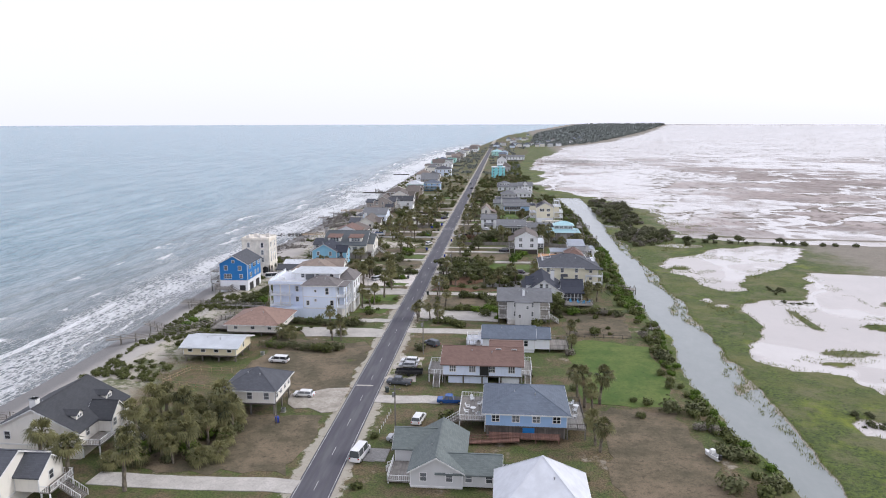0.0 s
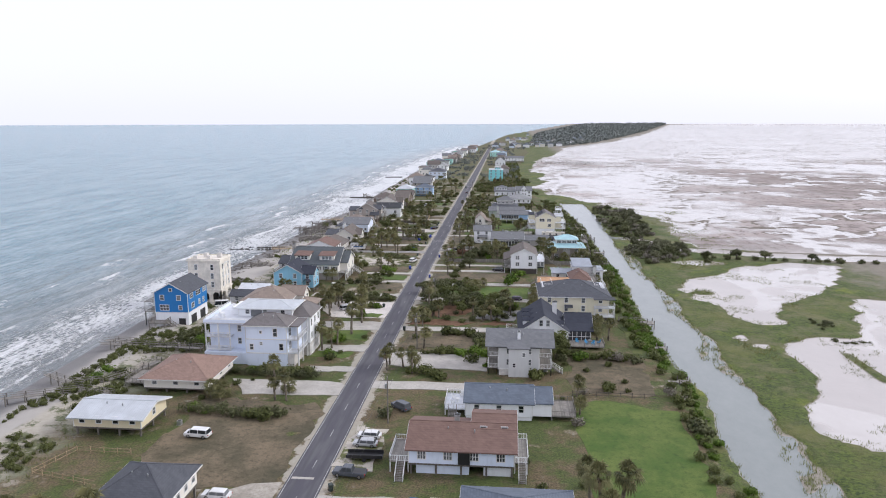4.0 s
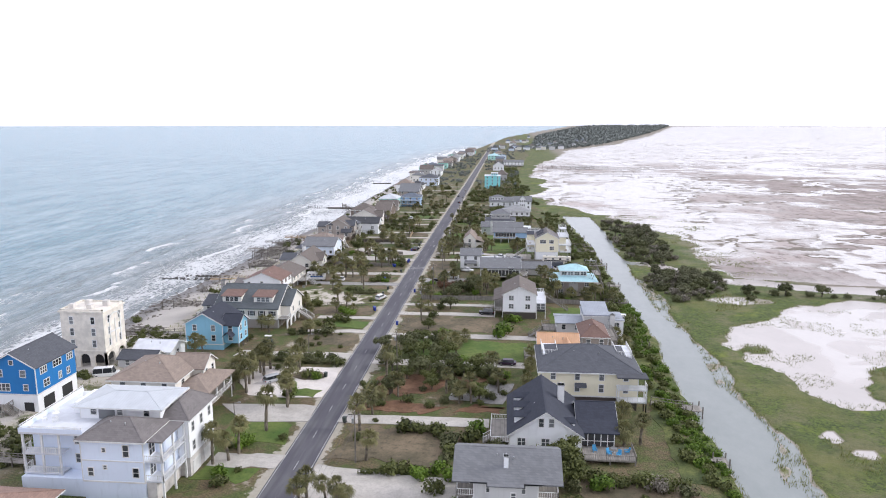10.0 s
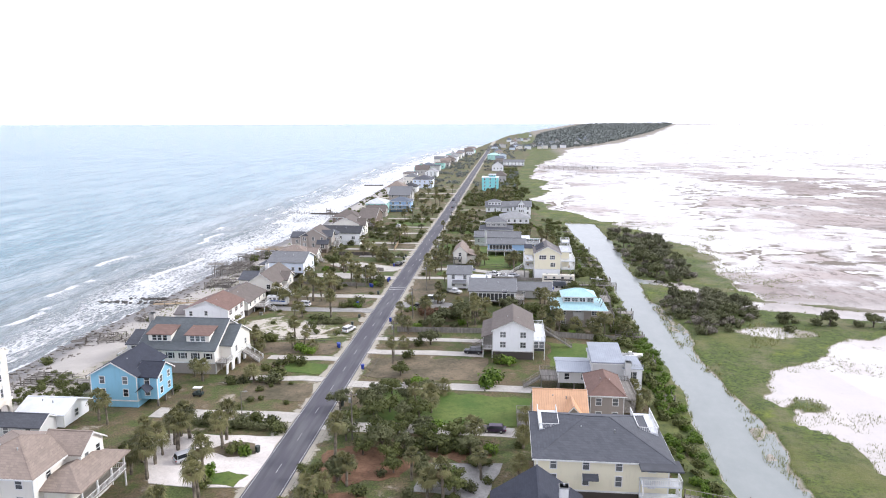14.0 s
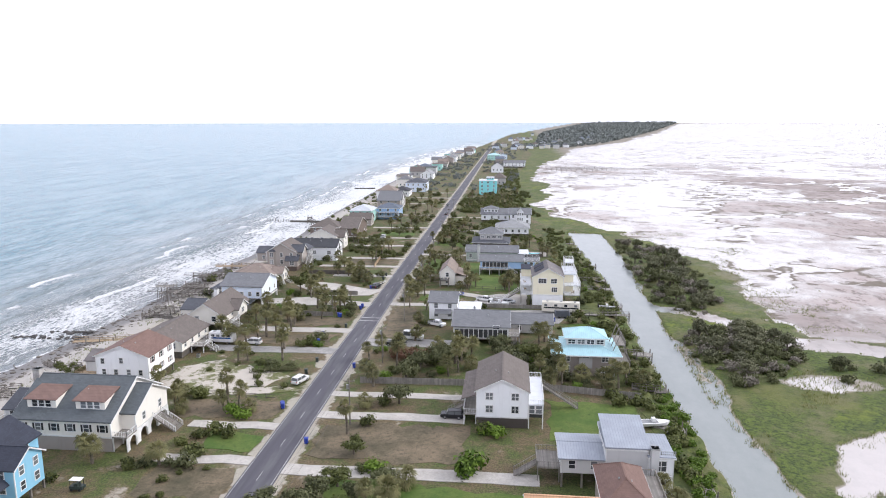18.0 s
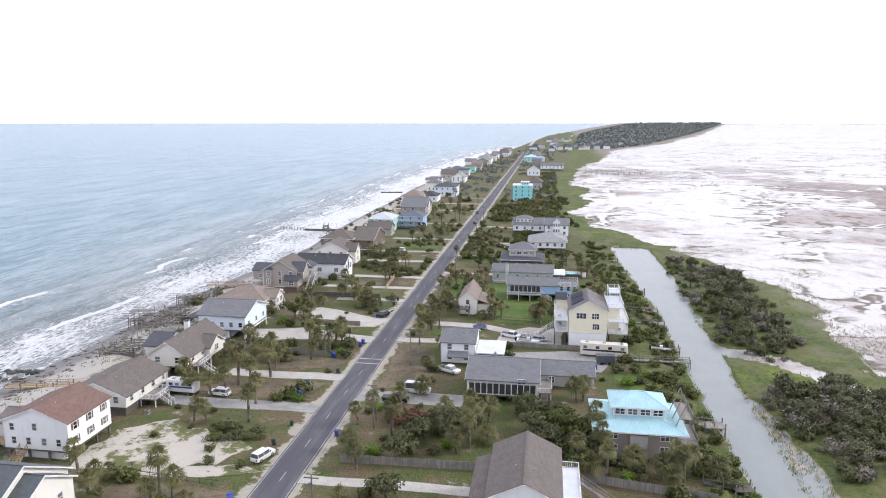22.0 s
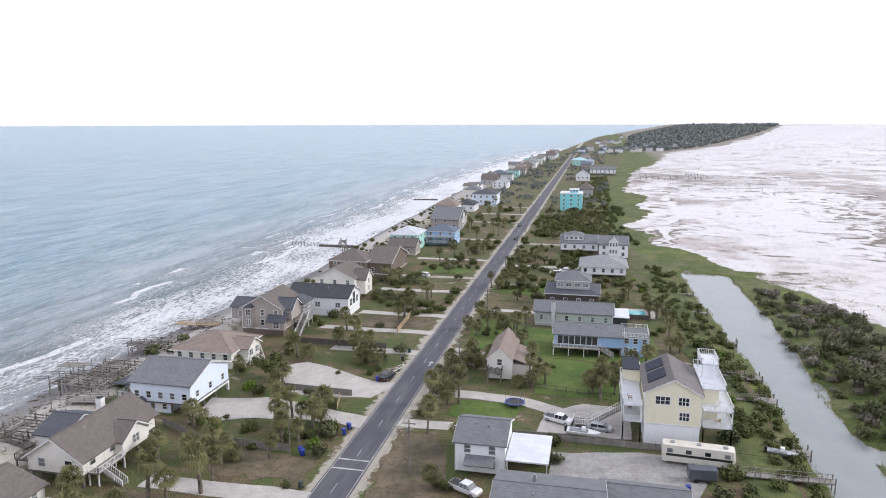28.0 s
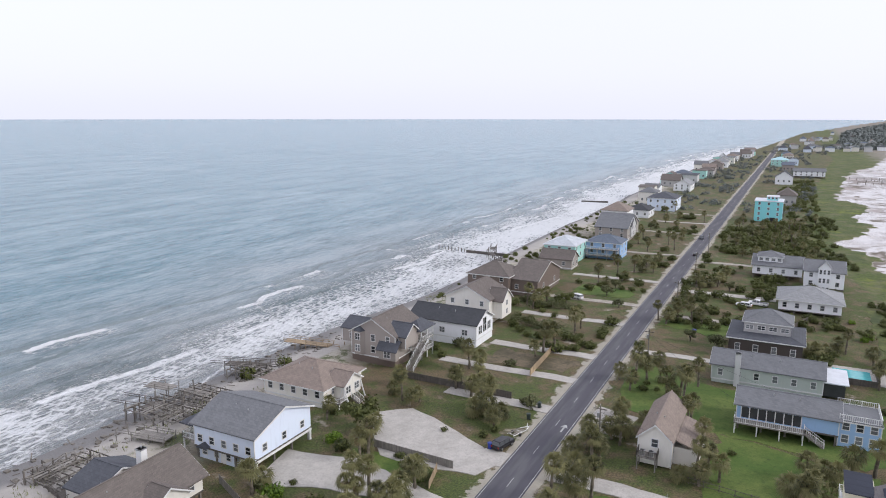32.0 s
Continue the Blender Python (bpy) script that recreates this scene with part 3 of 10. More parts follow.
def lattice_frame(xs, zs, y0, y1):
    """One connected frame with openings: every other column and row is solid."""
    s, nx, nz = Shape(), len(xs), len(zs)
    s.v = [(x, y, z) for y in (y0, y1) for x in xs for z in zs]

    def at(i, k, back):
        return back * nx * nz + i * nz + k

    def solid(i, k):
        return 0 <= i < nx - 1 and 0 <= k < nz - 1 and (i % 2 == 0 or k % 2 == 0)

    for i in range(nx - 1):
        for k in range(nz - 1):
            if not solid(i, k):
                continue
            s.f += [(at(i, k, 0), at(i + 1, k, 0), at(i + 1, k + 1, 0), at(i, k + 1, 0)), (at(i, k, 1), at(i, k + 1, 1), at(i + 1, k + 1, 1), at(i + 1, k, 1))]
            for di, dk, a, b in ((-1, 0, (i, k), (i, k + 1)), (1, 0, (i + 1, k), (i + 1, k + 1)), (0, -1, (i, k), (i + 1, k)), (0, 1, (i, k + 1), (i + 1, k + 1))):
                if not solid(i + di, k + dk):
                    s.f.append((at(*a, 0), at(*b, 0), at(*b, 1), at(*a, 1)))
    return s


def window_meshes(w, h, bars, fm):
    key = (w, h, bars, fm.name)
    if key not in MESHES:
        t, m = 0.13, 0.035
        xs = [-w / 2 - t, -w / 2]
        for k in range(1, bars):
            xs += [-w / 2 + w * k / bars - 0.06, -w / 2 + w * k / bars + 0.06]
        xs += [w / 2, w / 2 + t]
        s = lattice_frame(xs, [-t, 0, h / 2 - m, h / 2 + m, h, h + t], -0.07, 0.02)
        p = Shape().box(-w / 2, w / 2, -0.03, 0.01, 0, h)
        MESHES[key] = (s.mesh("window", fm), p.mesh("pane", GLASS))
    return MESHES[key]


TURN = {"S": 0, "E": 90, "N": 180, "W": -90}


def window(parent, face, x, y, z, w=1.0, h=1.4, bars=1, fm=None, shutters=None):
    """A window whose sill's middle is at x, y, z on a wall that looks to face."""
    a, b = window_meshes(w, h, bars, fm or TRIM)
    ob = shared("window", a, None, parent, (x, y, z), TURN[face])
    pane = new("pane", b)
    pane.parent = ob
    if shutters:
        for sx in (-1, 1):
            key = ("shutter", w, h, shutters.name)
            if key not in MESHES:
                MESHES[key] = Shape().box(-0.2, 0.2, -0.05, 0.0, 0, h).mesh("shutter", shutters)
            sh = new("shutter", MESHES[key])
            sh.parent, sh.location = ob, (sx * (w / 2 + 0.32), 0, 0)
    return ob


def door(parent, face, x, y, z, w=1.0, h=2.05, mat=None):
    key = ("door", w, h, (mat or TRIM).name)
    if key not in MESHES:
        s = Shape().box(-w / 2 - 0.08, w / 2 + 0.08, -0.04, 0.02, 0, h + 0.08)
        p = Shape().box(-w / 2, w / 2, -0.06, -0.03, 0.02, h)
        p.box(-w / 2 + 0.15, w / 2 - 0.15, -0.07, -0.05, h * 0.52, h * 0.9).box(-w / 2 + 0.15, w / 2 - 0.15, -0.07, -0.05, h * 0.1, h * 0.45)
        MESHES[key] = (s.mesh("door", TRIM), p.mesh("door_leaf", mat or TRIM))
    a, b = MESHES[key]
    ob = shared("door", a, None, parent, (x, y, z), TURN[face])
    leaf = new("door_leaf", b)
    leaf.parent = ob
    return ob


def garage(parent, face, x, y, z, w=2.7, h=2.3, mat=None):
    key = ("garage", w, h, (mat or TRIM).name)
    if key not in MESHES:
        s = Shape().box(-w / 2 - 0.1, w / 2 + 0.1, -0.05, 0.02, 0, h + 0.12)
        p = Shape()
        for i in range(4):
            p.box(-w / 2, w / 2, -0.08, -0.04, h * i / 4 + 0.02, h * (i + 1) / 4 - 0.02)
        MESHES[key] = (s.mesh("garage_door", TRIM), p.mesh("door_panel", mat or TRIM))
    a, b = MESHES[key]
    ob = shared("garage_door", a, None, parent, (x, y, z), TURN[face])
    leaf = new("door_panel", b)
    leaf.parent = ob
    return ob


def gable_wall(s, x0, x1, y0, y1, z0, z1, rh, axis):
    """A closed body with a flat base and a top that rises to the ridge."""
    if axis == "y":
        xm = (x0 + x1) / 2
        s.prism([(x0, y0, z0), (x1, y0, z0), (x1, y0, z1), (xm, y0, rh), (x0, y0, z1)], (0, y1 - y0, 0))
    else:
        ym = (y0 + y1) / 2
        s.prism([(x0, y0, z0), (x0, y1, z0), (x0, y1, z1), (x0, ym, rh), (x0, y0, z1)], (x1 - x0, 0, 0))


def roof_shape(kind, x0, x1, y0, y1, z, rh, over=0.5, t=0.22):
    """A roof with eaves: gable along x or y, hip, or low flat with a parapet."""
    s = Shape()
    X0, X1, Y0, Y1 = x0 - over, x1 + over, y0 - over, y1 + over
    xm, ym = (x0 + x1) / 2, (y0 + y1) / 2
    if kind == "gy":
        e = z - over * (rh - z) / (xm - x0)
        s.prism([(X0, Y0, e), (X0, Y0, e + t), (xm, Y0, rh + t), (xm, Y0, rh)], (0, Y1 - Y0, 0))
        s.prism([(X1, Y0, e), (X1, Y0, e + t), (xm, Y0, rh + t), (xm, Y0, rh)], (0, Y1 - Y0, 0))
    elif kind == "gx":
        e = z - over * (rh - z) / (ym - y0)
        s.prism([(X0, Y0, e), (X0, Y0, e + t), (X0, ym, rh + t), (X0, ym, rh)], (X1 - X0, 0, 0))
        s.prism([(X0, Y1, e), (X0, Y1, e + t), (X0, ym, rh + t), (X0, ym, rh)], (X1 - X0, 0, 0))
    elif kind == "hip":
        w, d = X1 - X0, Y1 - Y0
        k = min(w, d) / 2
        a, b = ((X0 + k, ym), (X1 - k, ym)) if w >= d else ((xm, Y0 + k), (xm, Y1 - k))
        low = [(X0, Y0, z - 0.1), (X1, Y0, z - 0.1), (X1, Y1, z - 0.1), (X0, Y1, z - 0.1)]
        mid = [(x, y, z + t - 0.1) for x, y, _ in low]
        top = [(*a, rh + t), (*b, rh + t)]
        if w >= d:
            f = [(4, 5, 9, 8), (5, 6, 9), (6, 7, 8, 9), (7, 4, 8)]
        else:
            f = [(4, 5, 8), (5, 6, 9, 8), (6, 7, 9), (7, 4, 8, 9)]
        s.solid(low + mid + top, [(3, 2, 1, 0), (0, 1, 5, 4), (1, 2, 6, 5), (2, 3, 7, 6), (3, 0, 4, 7)] + f)
    else:
        s.box(X0, X1, Y0, Y1, z, z + t)
    return s


def ridge_shape(kind, x0, x1, y0, y1, z, rh, over=0.5, t=0.22):
    s = Shape()
    xm, ym = (x0 + x1) / 2, (y0 + y1) / 2
    X0, X1, Y0, Y1 = x0 - over, x1 + over, y0 - over, y1 + over
    if kind == "gy":
        s.beam((xm, Y0, rh + t), (xm, Y1, rh + t), 0.3, 0.08)
    elif kind == "gx":
        s.beam((X0, ym, rh + t), (X1, ym, rh + t), 0.3, 0.08)
    else:
        k = min(X1 - X0, Y1 - Y0) / 2
        a, b = ((X0 + k, ym), (X1 - k, ym)) if X1 - X0 >= Y1 - Y0 else ((xm, Y0 + k), (xm, Y1 - k))
        s.beam((*a, rh + t), (*b, rh + t), 0.28, 0.08)
        pairs = ((a, (X0, Y0)), (a, (X0, Y1)), (b, (X1, Y0)), (b, (X1, Y1))) if X1 - X0 >= Y1 - Y0 else ((a, (X0, Y0)), (a, (X1, Y0)), (b, (X0, Y1)), (b, (X1, Y1)))
        for p, q in pairs:
            s.beam((*p, rh + t), (*q, z + t - 0.1), 0.26, 0.06)
    return s


def fascia_shape(x0, x1, y0, y1, z, over=0.5):
    X0, X1, Y0, Y1 = x0 - over - 0.04, x1 + over + 0.04, y0 - over - 0.04, y1 + over + 0.04
    s = Shape()
    s.box(X0, X1, Y0, Y0 + 0.06, z - 0.14, z + 0.1).box(X0, X1, Y1 - 0.06, Y1, z - 0.14, z + 0.1)
    s.box(X0, X0 + 0.06, Y0 + 0.06, Y1 - 0.06, z - 0.14, z + 0.1).box(X1 - 0.06, X1, Y0 + 0.06, Y1 - 0.06, z - 0.14, z + 0.1)
    return s


def barge_shapes(kind, x0, x1, y0, y1, z, rh, over=0.5, t=0.22):
    """A white board along both slopes of each gable."""
    xm, ym, out = (x0 + x1) / 2, (y0 + y1) / 2, []
    lo, hi, mid = (x0, x1, xm) if kind == "gy" else (y0, y1, ym)
    e = z - over * (rh - z) / (mid - lo)
    line = [(lo - over, e - 0.1), (mid, rh - 0.1), (hi + over, e - 0.1), (hi + over, e + 0.16), (mid, rh + 0.16), (lo - over, e + 0.16)]
    for end, k in (((y0, -1), (y1, 1)) if kind == "gy" else ((x0, -1), (x1, 1))):
        c = end + k * (over + 0.06)
        pts = [(a, c, h) if kind == "gy" else (c, a, h) for a, h in line]
        out.append(Shape().prism(pts, (0, -k * 0.05, 0) if kind == "gy" else (-k * 0.05, 0, 0)))
    return out


def railing(parent, p, q, mat, h=1.0, gap=0.32, name="railing"):
    s = Shape()
    p, q = Vector(p), Vector(q)
    n = max(1, round((q - p).length / gap))
    up = Vector((0, 0, 1))
    s.beam(p + up * h, q + up * h, 0.1, 0.07).beam(p + up * 0.12, q + up * 0.12, 0.06, 0.06)
    for i in range(n + 1):
        a = p.lerp(q, i / n)
        k = 0.11 if i % 6 == 0 or i == n else 0.045
        s.beam(a, a + up * (h + (0.08 if k > 0.1 else 0)), k)
    return part(name, s, mat, parent)


def deck(parent, x0, x1, y0, y1, z, rails="SEW", mat=None, rail=None, posts=True, ground=0.0):
    """A raised deck: floor, posts and railings on the sides named."""
    mat, rail = mat or WOODGREY, rail or TRIM
    part("deck_floor", Shape().box(x0, x1, y0, y1, z - 0.22, z), mat, parent)
    ends = {"S": ((x0, y0), (x1, y0)), "N": ((x0, y1), (x1, y1)), "W": ((x0, y0), (x0, y1)), "E": ((x1, y0), (x1, y1))}
    for r in rails:
        (a, b), (c, d) = ends[r]
        railing(parent, (a, b, z), (c, d, z), rail)
    if posts:
        for px in np.linspace(x0 + 0.15, x1 - 0.15, max(2, round((x1 - x0) / 4) + 1)):
            for py in (y0 + 0.15, y1 - 0.15):
                part("post", Shape().box(px - 0.1, px + 0.1, py - 0.1, py + 0.1, ground, z - 0.22), mat if rail is not TRIM else rail, parent)


def stairs(parent, x, y, z0, z1, face, w=1.3, mat=None, rail=None):
    """A flight that comes down from z1 at x, y towards face, to z0."""
    mat, rail = mat or WOODGREY, rail or TRIM
    dx, dy = {"S": (0, -1), "N": (0, 1), "E": (1, 0), "W": (-1, 0)}[face]
    n = max(2, round((z1 - z0) / 0.18))
    run = 0.27
    s = Shape()
    for i in range(n):
        c = i * run + run / 2
        cx, cy, z = x + dx * c, y + dy * c, z1 - (i + 1) * (z1 - z0) / (n + 1)
        hx, hy = (w / 2, run / 2 + 0.02) if dx == 0 else (run / 2 + 0.02, w / 2)
        s.box(cx - hx, cx + hx, cy - hy, cy + hy, z - 0.06, z)
    part("tread_flight", s, mat, parent)
    e = (x + dx * n * run, y + dy * n * run)
    sx, sy = (w / 2, 0) if dx == 0 else (0, w / 2)
    for k in (-1, 1):
        a, b = (x + k * sx, y + k * sy, z1 - 0.1), (e[0] + k * sx, e[1] + k * sy, z0)
        part("stringer", Shape().beam(a, b, 0.07, 0.3), mat, parent)
        railing(parent, a, b, rail, 1.05, 0.4, "stair_railing")


def chimney(parent, x, y, z0, z1, w=0.9, mat=None):
    c = part("chimney", Shape().box(x - w / 2, x + w / 2, y - w / 2, y + w / 2, z0, z1), mat or BRICKC, parent)
    part("chimney_cap", Shape().box(x - w / 2 - 0.08, x + w / 2 + 0.08, y - w / 2 - 0.08, y + w / 2 + 0.08, z1 - 0.15, z1).cyl(x, y, z1, z1 + 0.3, 0.16), METAL, c)


def dormer(parent, x, y, z, w, h, depth, face, wallm, roofm, bars=2):
    """A gabled dormer whose front stands at x, y and whose floor is z; it runs back by depth."""
    s, r = Shape(), Shape()
    if face in "SN":
        k = 1 if face == "S" else -1
        ya, yb = sorted((y, y + k * depth))
        gable_wall(s, x - w / 2, x + w / 2, ya, yb, z, z + h, z + h + w * 0.3, "y")
        r = roof_shape("gy", x - w / 2, x + w / 2, ya, yb, z + h, z + h + w * 0.3, 0.25, 0.12)
    else:
        k = -1 if face == "E" else 1
        xa, xb = sorted((x, x + k * depth))
        gable_wall(s, xa, xb, y - w / 2, y + w / 2, z, z + h, z + h + w * 0.3, "x")
        r = roof_shape("gx", xa, xb, y - w / 2, y + w / 2, z + h, z + h + w * 0.3, 0.25, 0.12)
    d = part("dormer", s, wallm, parent)
    part("dormer_roof", r, roofm, d)
    ww, wh = w * 0.55, h * 0.7
    a, b = window_meshes(round(ww, 2), round(wh, 2), bars, TRIM)
    ob = shared("dormer_window", a, None, d, (x, y, z + h * 0.15), TURN[face])
    shared("dormer_pane", b, None, d, (x, y, z + h * 0.15), TURN[face])
    return d


def stilts(parent, x0, x1, y0, y1, z0, z1, mat=None, step=4.2, r=0.16):
    key = ("stilt", round(z1 - z0, 2), (mat or PILE).name, r)
    if key not in MESHES:
        MESHES[key] = Shape().box(-r, r, -r, r, 0, z1 - z0).mesh("stilt", mat or PILE)
    nx, ny = max(2, round((x1 - x0) / step) + 1), max(2, round((y1 - y0) / step) + 1)
    for i, x in enumerate(np.linspace(x0 + r, x1 - r, nx)):
        for j, y in enumerate(np.linspace(y0 + r, y1 - r, ny)):
            if i in (0, nx - 1) or j in (0, ny - 1):
                shared("stilt", MESHES[key], None, parent, (x, y, z0))


def faces_of(x0, x1, y0, y1):
    return {"S": ((x0, y0), (x1, y0)), "N": ((x1, y1), (x0, y1)), "E": ((x1, y0), (x1, y1)), "W": ((x0, y1), (x0, y0))}


def windows(parent, x0, x1, y0, y1, z0, z1, wins, w=1.0, h=1.35, bars=1, shutters=None, fm=None):
    """Rows of windows, storey by storey, on the faces named: {'S': 3} puts three on each storey of the south wall."""
    floors = max(1, round((z1 - z0) / 2.8))
    ends = faces_of(x0, x1, y0, y1)
    for face, count in wins.items():
        (a, b), (c, d) = ends[face]
        for f in range(floors):
            z = z0 + (z1 - z0) * f / floors + 0.85
            for i in range(count):
                k = (i + 0.5) / count
                window(parent, face, a + (c - a) * k, b + (d - b) * k, z, w, h, bars, fm, shutters)


def body(parent, x0, x1, y0, y1, z0, z1, rh, roof, wallm, roofm, over=0.5, wins=None, name="wall", **kw):
    """One block of a house: walls, roof with ridge and boards, windows."""
    s = Shape()
    if roof in ("gx", "gy"):
        gable_wall(s, x0, x1, y0, y1, z0, z1, rh - 0.02, roof[1])
    else:
        s.box(x0, x1, y0, y1, z0, z1)
    part(name, s, wallm, parent)
    rf = part("roof", roof_shape(roof, x0, x1, y0, y1, z1, rh, over), roofm, parent)
    if roof in ("gx", "gy", "hip"):
        part("ridge_cap", ridge_shape(roof, x0, x1, y0, y1, z1, rh, over), roofm, rf)
    if roof in ("gx", "gy"):
        for board in barge_shapes(roof, x0, x1, y0, y1, z1, rh, over):
            part("barge_board", board, TRIM, rf)
    else:
        part("fascia", fascia_shape(x0, x1, y0, y1, z1, over), TRIM, rf)
    if y0 < 470:
        for cx, cy in ((x0, y0), (x1, y0)):
            part("corner_board", Shape().box(cx - 0.08, cx + 0.08, cy - 0.08, cy + 0.08, z0, z1 - 0.15), TRIM, parent)
    windows(parent, x0, x1, y0, y1, z0, z1, wins or {}, **kw)
    return rf


def house(label, x0, x1, y0, y1, z0, z1, rh, roof, wallm, roofm, base="stilts", basem=None, over=0.5, wins=None, category="house", group="houses along the beach road", ground=0.0, **kw):
    h = thing("house", (x0 + x1) / 2, (y0 + y1) / 2, ground, label, category, group)
    rf = body(h, x0, x1, y0, y1, z0, z1, rh, roof, wallm, roofm, over, wins, **kw)
    if y0 < 470 and roof in ("gx", "gy", "hip"):
        # vent pipes that rise through the slopes
        for k, (u, v) in enumerate(((0.36, 0.36), (0.62, 0.30))):
            px, py = x0 + (x1 - x0) * u, y0 + (y1 - y0) * v
            pz = z1 + (rh - z1) * 0.6
            part("vent_pipe", Shape().cyl(px, py, pz - 1.2, pz + 0.75, 0.09, 0.09, 6).cyl(px, py, pz + 0.6, pz + 0.8, 0.14, 0.1, 6), METAL, rf)
    if z0 > ground + 0.4:
        part("floor_frame", Shape().box(x0 - 0.05, x1 + 0.05, y0 - 0.05, y1 + 0.05, z0 - 0.28, z0), TRIM if base == "solid" else WOODDARK, h)
        if base == "stilts":
            stilts(h, x0 + 0.2, x1 - 0.2, y0 + 0.2, y1 - 0.2, ground, z0 - 0.28)
        else:
            part("foundation", Shape().box(x0 + 0.06, x1 - 0.06, y0 + 0.06, y1 - 0.06, ground, z0 - 0.28), basem or wallm, h)
    return h


# ---- ground, sea, marsh, road ----
rng = np.random.RandomState(7)
LATTICE = rng.rand(256, 256)


def vnoise(x, y):
    xi, yi = np.floor(x).astype(int), np.floor(y).astype(int)
    fx, fy = x - xi, y - yi
    fx, fy = fx * fx * (3 - 2 * fx), fy * fy * (3 - 2 * fy)
    a, b = LATTICE[xi % 256, yi % 256], LATTICE[(xi + 1) % 256, yi % 256]
    c, d = LATTICE[xi % 256, (yi + 1) % 256], LATTICE[(xi + 1) % 256, (yi + 1) % 256]
    return (a * (1 - fx) + b * fx) * (1 - fy) + (c * (1 - fx) + d * fx) * fy


def fbm(x, y, octaves=4):
    total, amp, norm = 0.0, 1.0, 0.0
    for o in range(octaves):
        total = total + amp * vnoise(x * 2 ** o + 17.3 * o, y * 2 ** o + 5.1 * o)
        norm += amp
        amp *= 0.5
    return total / norm


def step(a, b, v):
    t = np.clip((v - a) / (b - a), 0, 1)
    return t * t * (3 - 2 * t)


def far_rise(x, y):
    """Far off the sheets bend up a little, so that they end at the true horizon."""
    r = np.hypot(x - 35, y - 160)
    near = 38.6 * (np.clip(r - 1500, 0, None) / 3100) ** 2
    return np.where(r < 4600, near, 58.9 - 0.0044 * r)


def bend(y):
    """How far the shore swings landward along the island."""
    return np.interp(y, (900, 1214, 1640, 2041, 2842, 3778, 4557, 5400), (0, 6, 37, 60, 116, 288, 478, 700))


def coast(y):
    return -86 + 3 * step(300, 380, y) + 7 * step(425, 515, y) + 3.0 * (fbm(y / 60, y * 0 + 3.3, 2) - 0.5) * 2 + bend(y)


# open water of the near marsh, as plan outlines; grassy mounds: centre x, y, half sizes
POOL_NORTH = [(95, 290), (99, 301), (107, 312), (118, 317), (133, 336), (155, 341), (170, 336), (160, 312), (149, 294), (131, 275), (119, 261), (117, 248), (110, 248), (104, 258), (106, 270), (100, 277), (101, 283)]
POOL_SOUTH = [(106, 223), (108, 232), (117, 236), (131, 237), (141, 258), (152, 283), (178, 278), (225, 272), (225, 200), (175, 166), (140, 156), (116, 155), (113, 164), (108, 168), (101, 167), (96, 173), (98, 187), (102, 192), (107, 206)]
PUDDLES = [(99.5, 234, 1.2, 1.5), (102.5, 227.5, 1.6, 1.4), (104, 133.5, 3.0, 4.0), (116, 340, 9, 4.0)]
MOUNDS = [(102.5, 286.5, 4.5, 4.5), (122, 212, 2.4, 13), (121, 181, 8, 3.2), (114, 172, 4, 2), (147, 205, 10, 4), (165, 232, 14, 5), (127, 248, 6, 9)]
TREE_ISLE = [(95, 533), (104, 512), (115, 504), (115, 458), (117, 441), (112, 417), (107, 395), (96, 396), (91, 410), (92, 432), (90, 454), (92, 490)]
TREE_POINT = [(89, 372), (99, 381), (112, 382), (119, 365), (112, 352), (96, 333), (90, 353)]


def inland(outline, x, y):
    """How far a place lies inside a plan outline; negative outside."""
    x, y = np.asarray(x, float), np.asarray(y, float)
    ox, oy = [p[0] for p in outline], [p[1] for p in outline]
    if x.max() < min(ox) - 20 or x.min() > max(ox) + 20 or y.max() < min(oy) - 20 or y.min() > max(oy) + 20:
        return np.full(x.shape, -20.0)
    best, odd = np.full(x.shape, 1e9), np.zeros(x.shape, bool)
    for (ax, ay), (bx, by) in zip(outline, outline[1:] + outline[:1]):
        t = np.clip(((x - ax) * (bx - ax) + (y - ay) * (by - ay)) / ((bx - ax) ** 2 + (by - ay) ** 2), 0, 1)
        best = np.minimum(best, np.hypot(x - ax - t * (bx - ax), y - ay - t * (by - ay)))
        if ay != by:
            odd ^= ((ay > y) != (by > y)) & (x < ax + (y - ay) * (bx - ax) / (by - ay))
    return np.where(odd, best, -best)


def west_bank(y):
    """The canal's edge on the side of the houses."""
    return np.interp(y, (60, 100, 122, 149, 170, 190, 211, 245, 272, 300, 320, 350, 375, 407, 440, 480, 520, 556), (84, 80.5, 77.3, 74.4, 75, 78, 75.8, 76.4, 77.2, 78.6, 78.8, 77.2, 77.6, 78, 78, 76, 73.8, 72.8))


def east_bank(y):
    """The canal's edge on the side of the marsh, reeds included."""
    return np.interp(y, (60, 107, 122, 149, 185, 211, 230, 245, 272, 290, 313, 330, 348, 375, 407, 430, 477, 556), (89, 86, 88, 88.4, 88.6, 88.6, 91, 88.2, 90.6, 88.6, 87.4, 90, 90.5, 87.4, 88.4, 89.8, 90.6, 89.6))


def wood_edge(y):
    return np.interp(y, (1500, 1700, 2000, 3000, 4600), (60, 170, 290, 580, 1050))


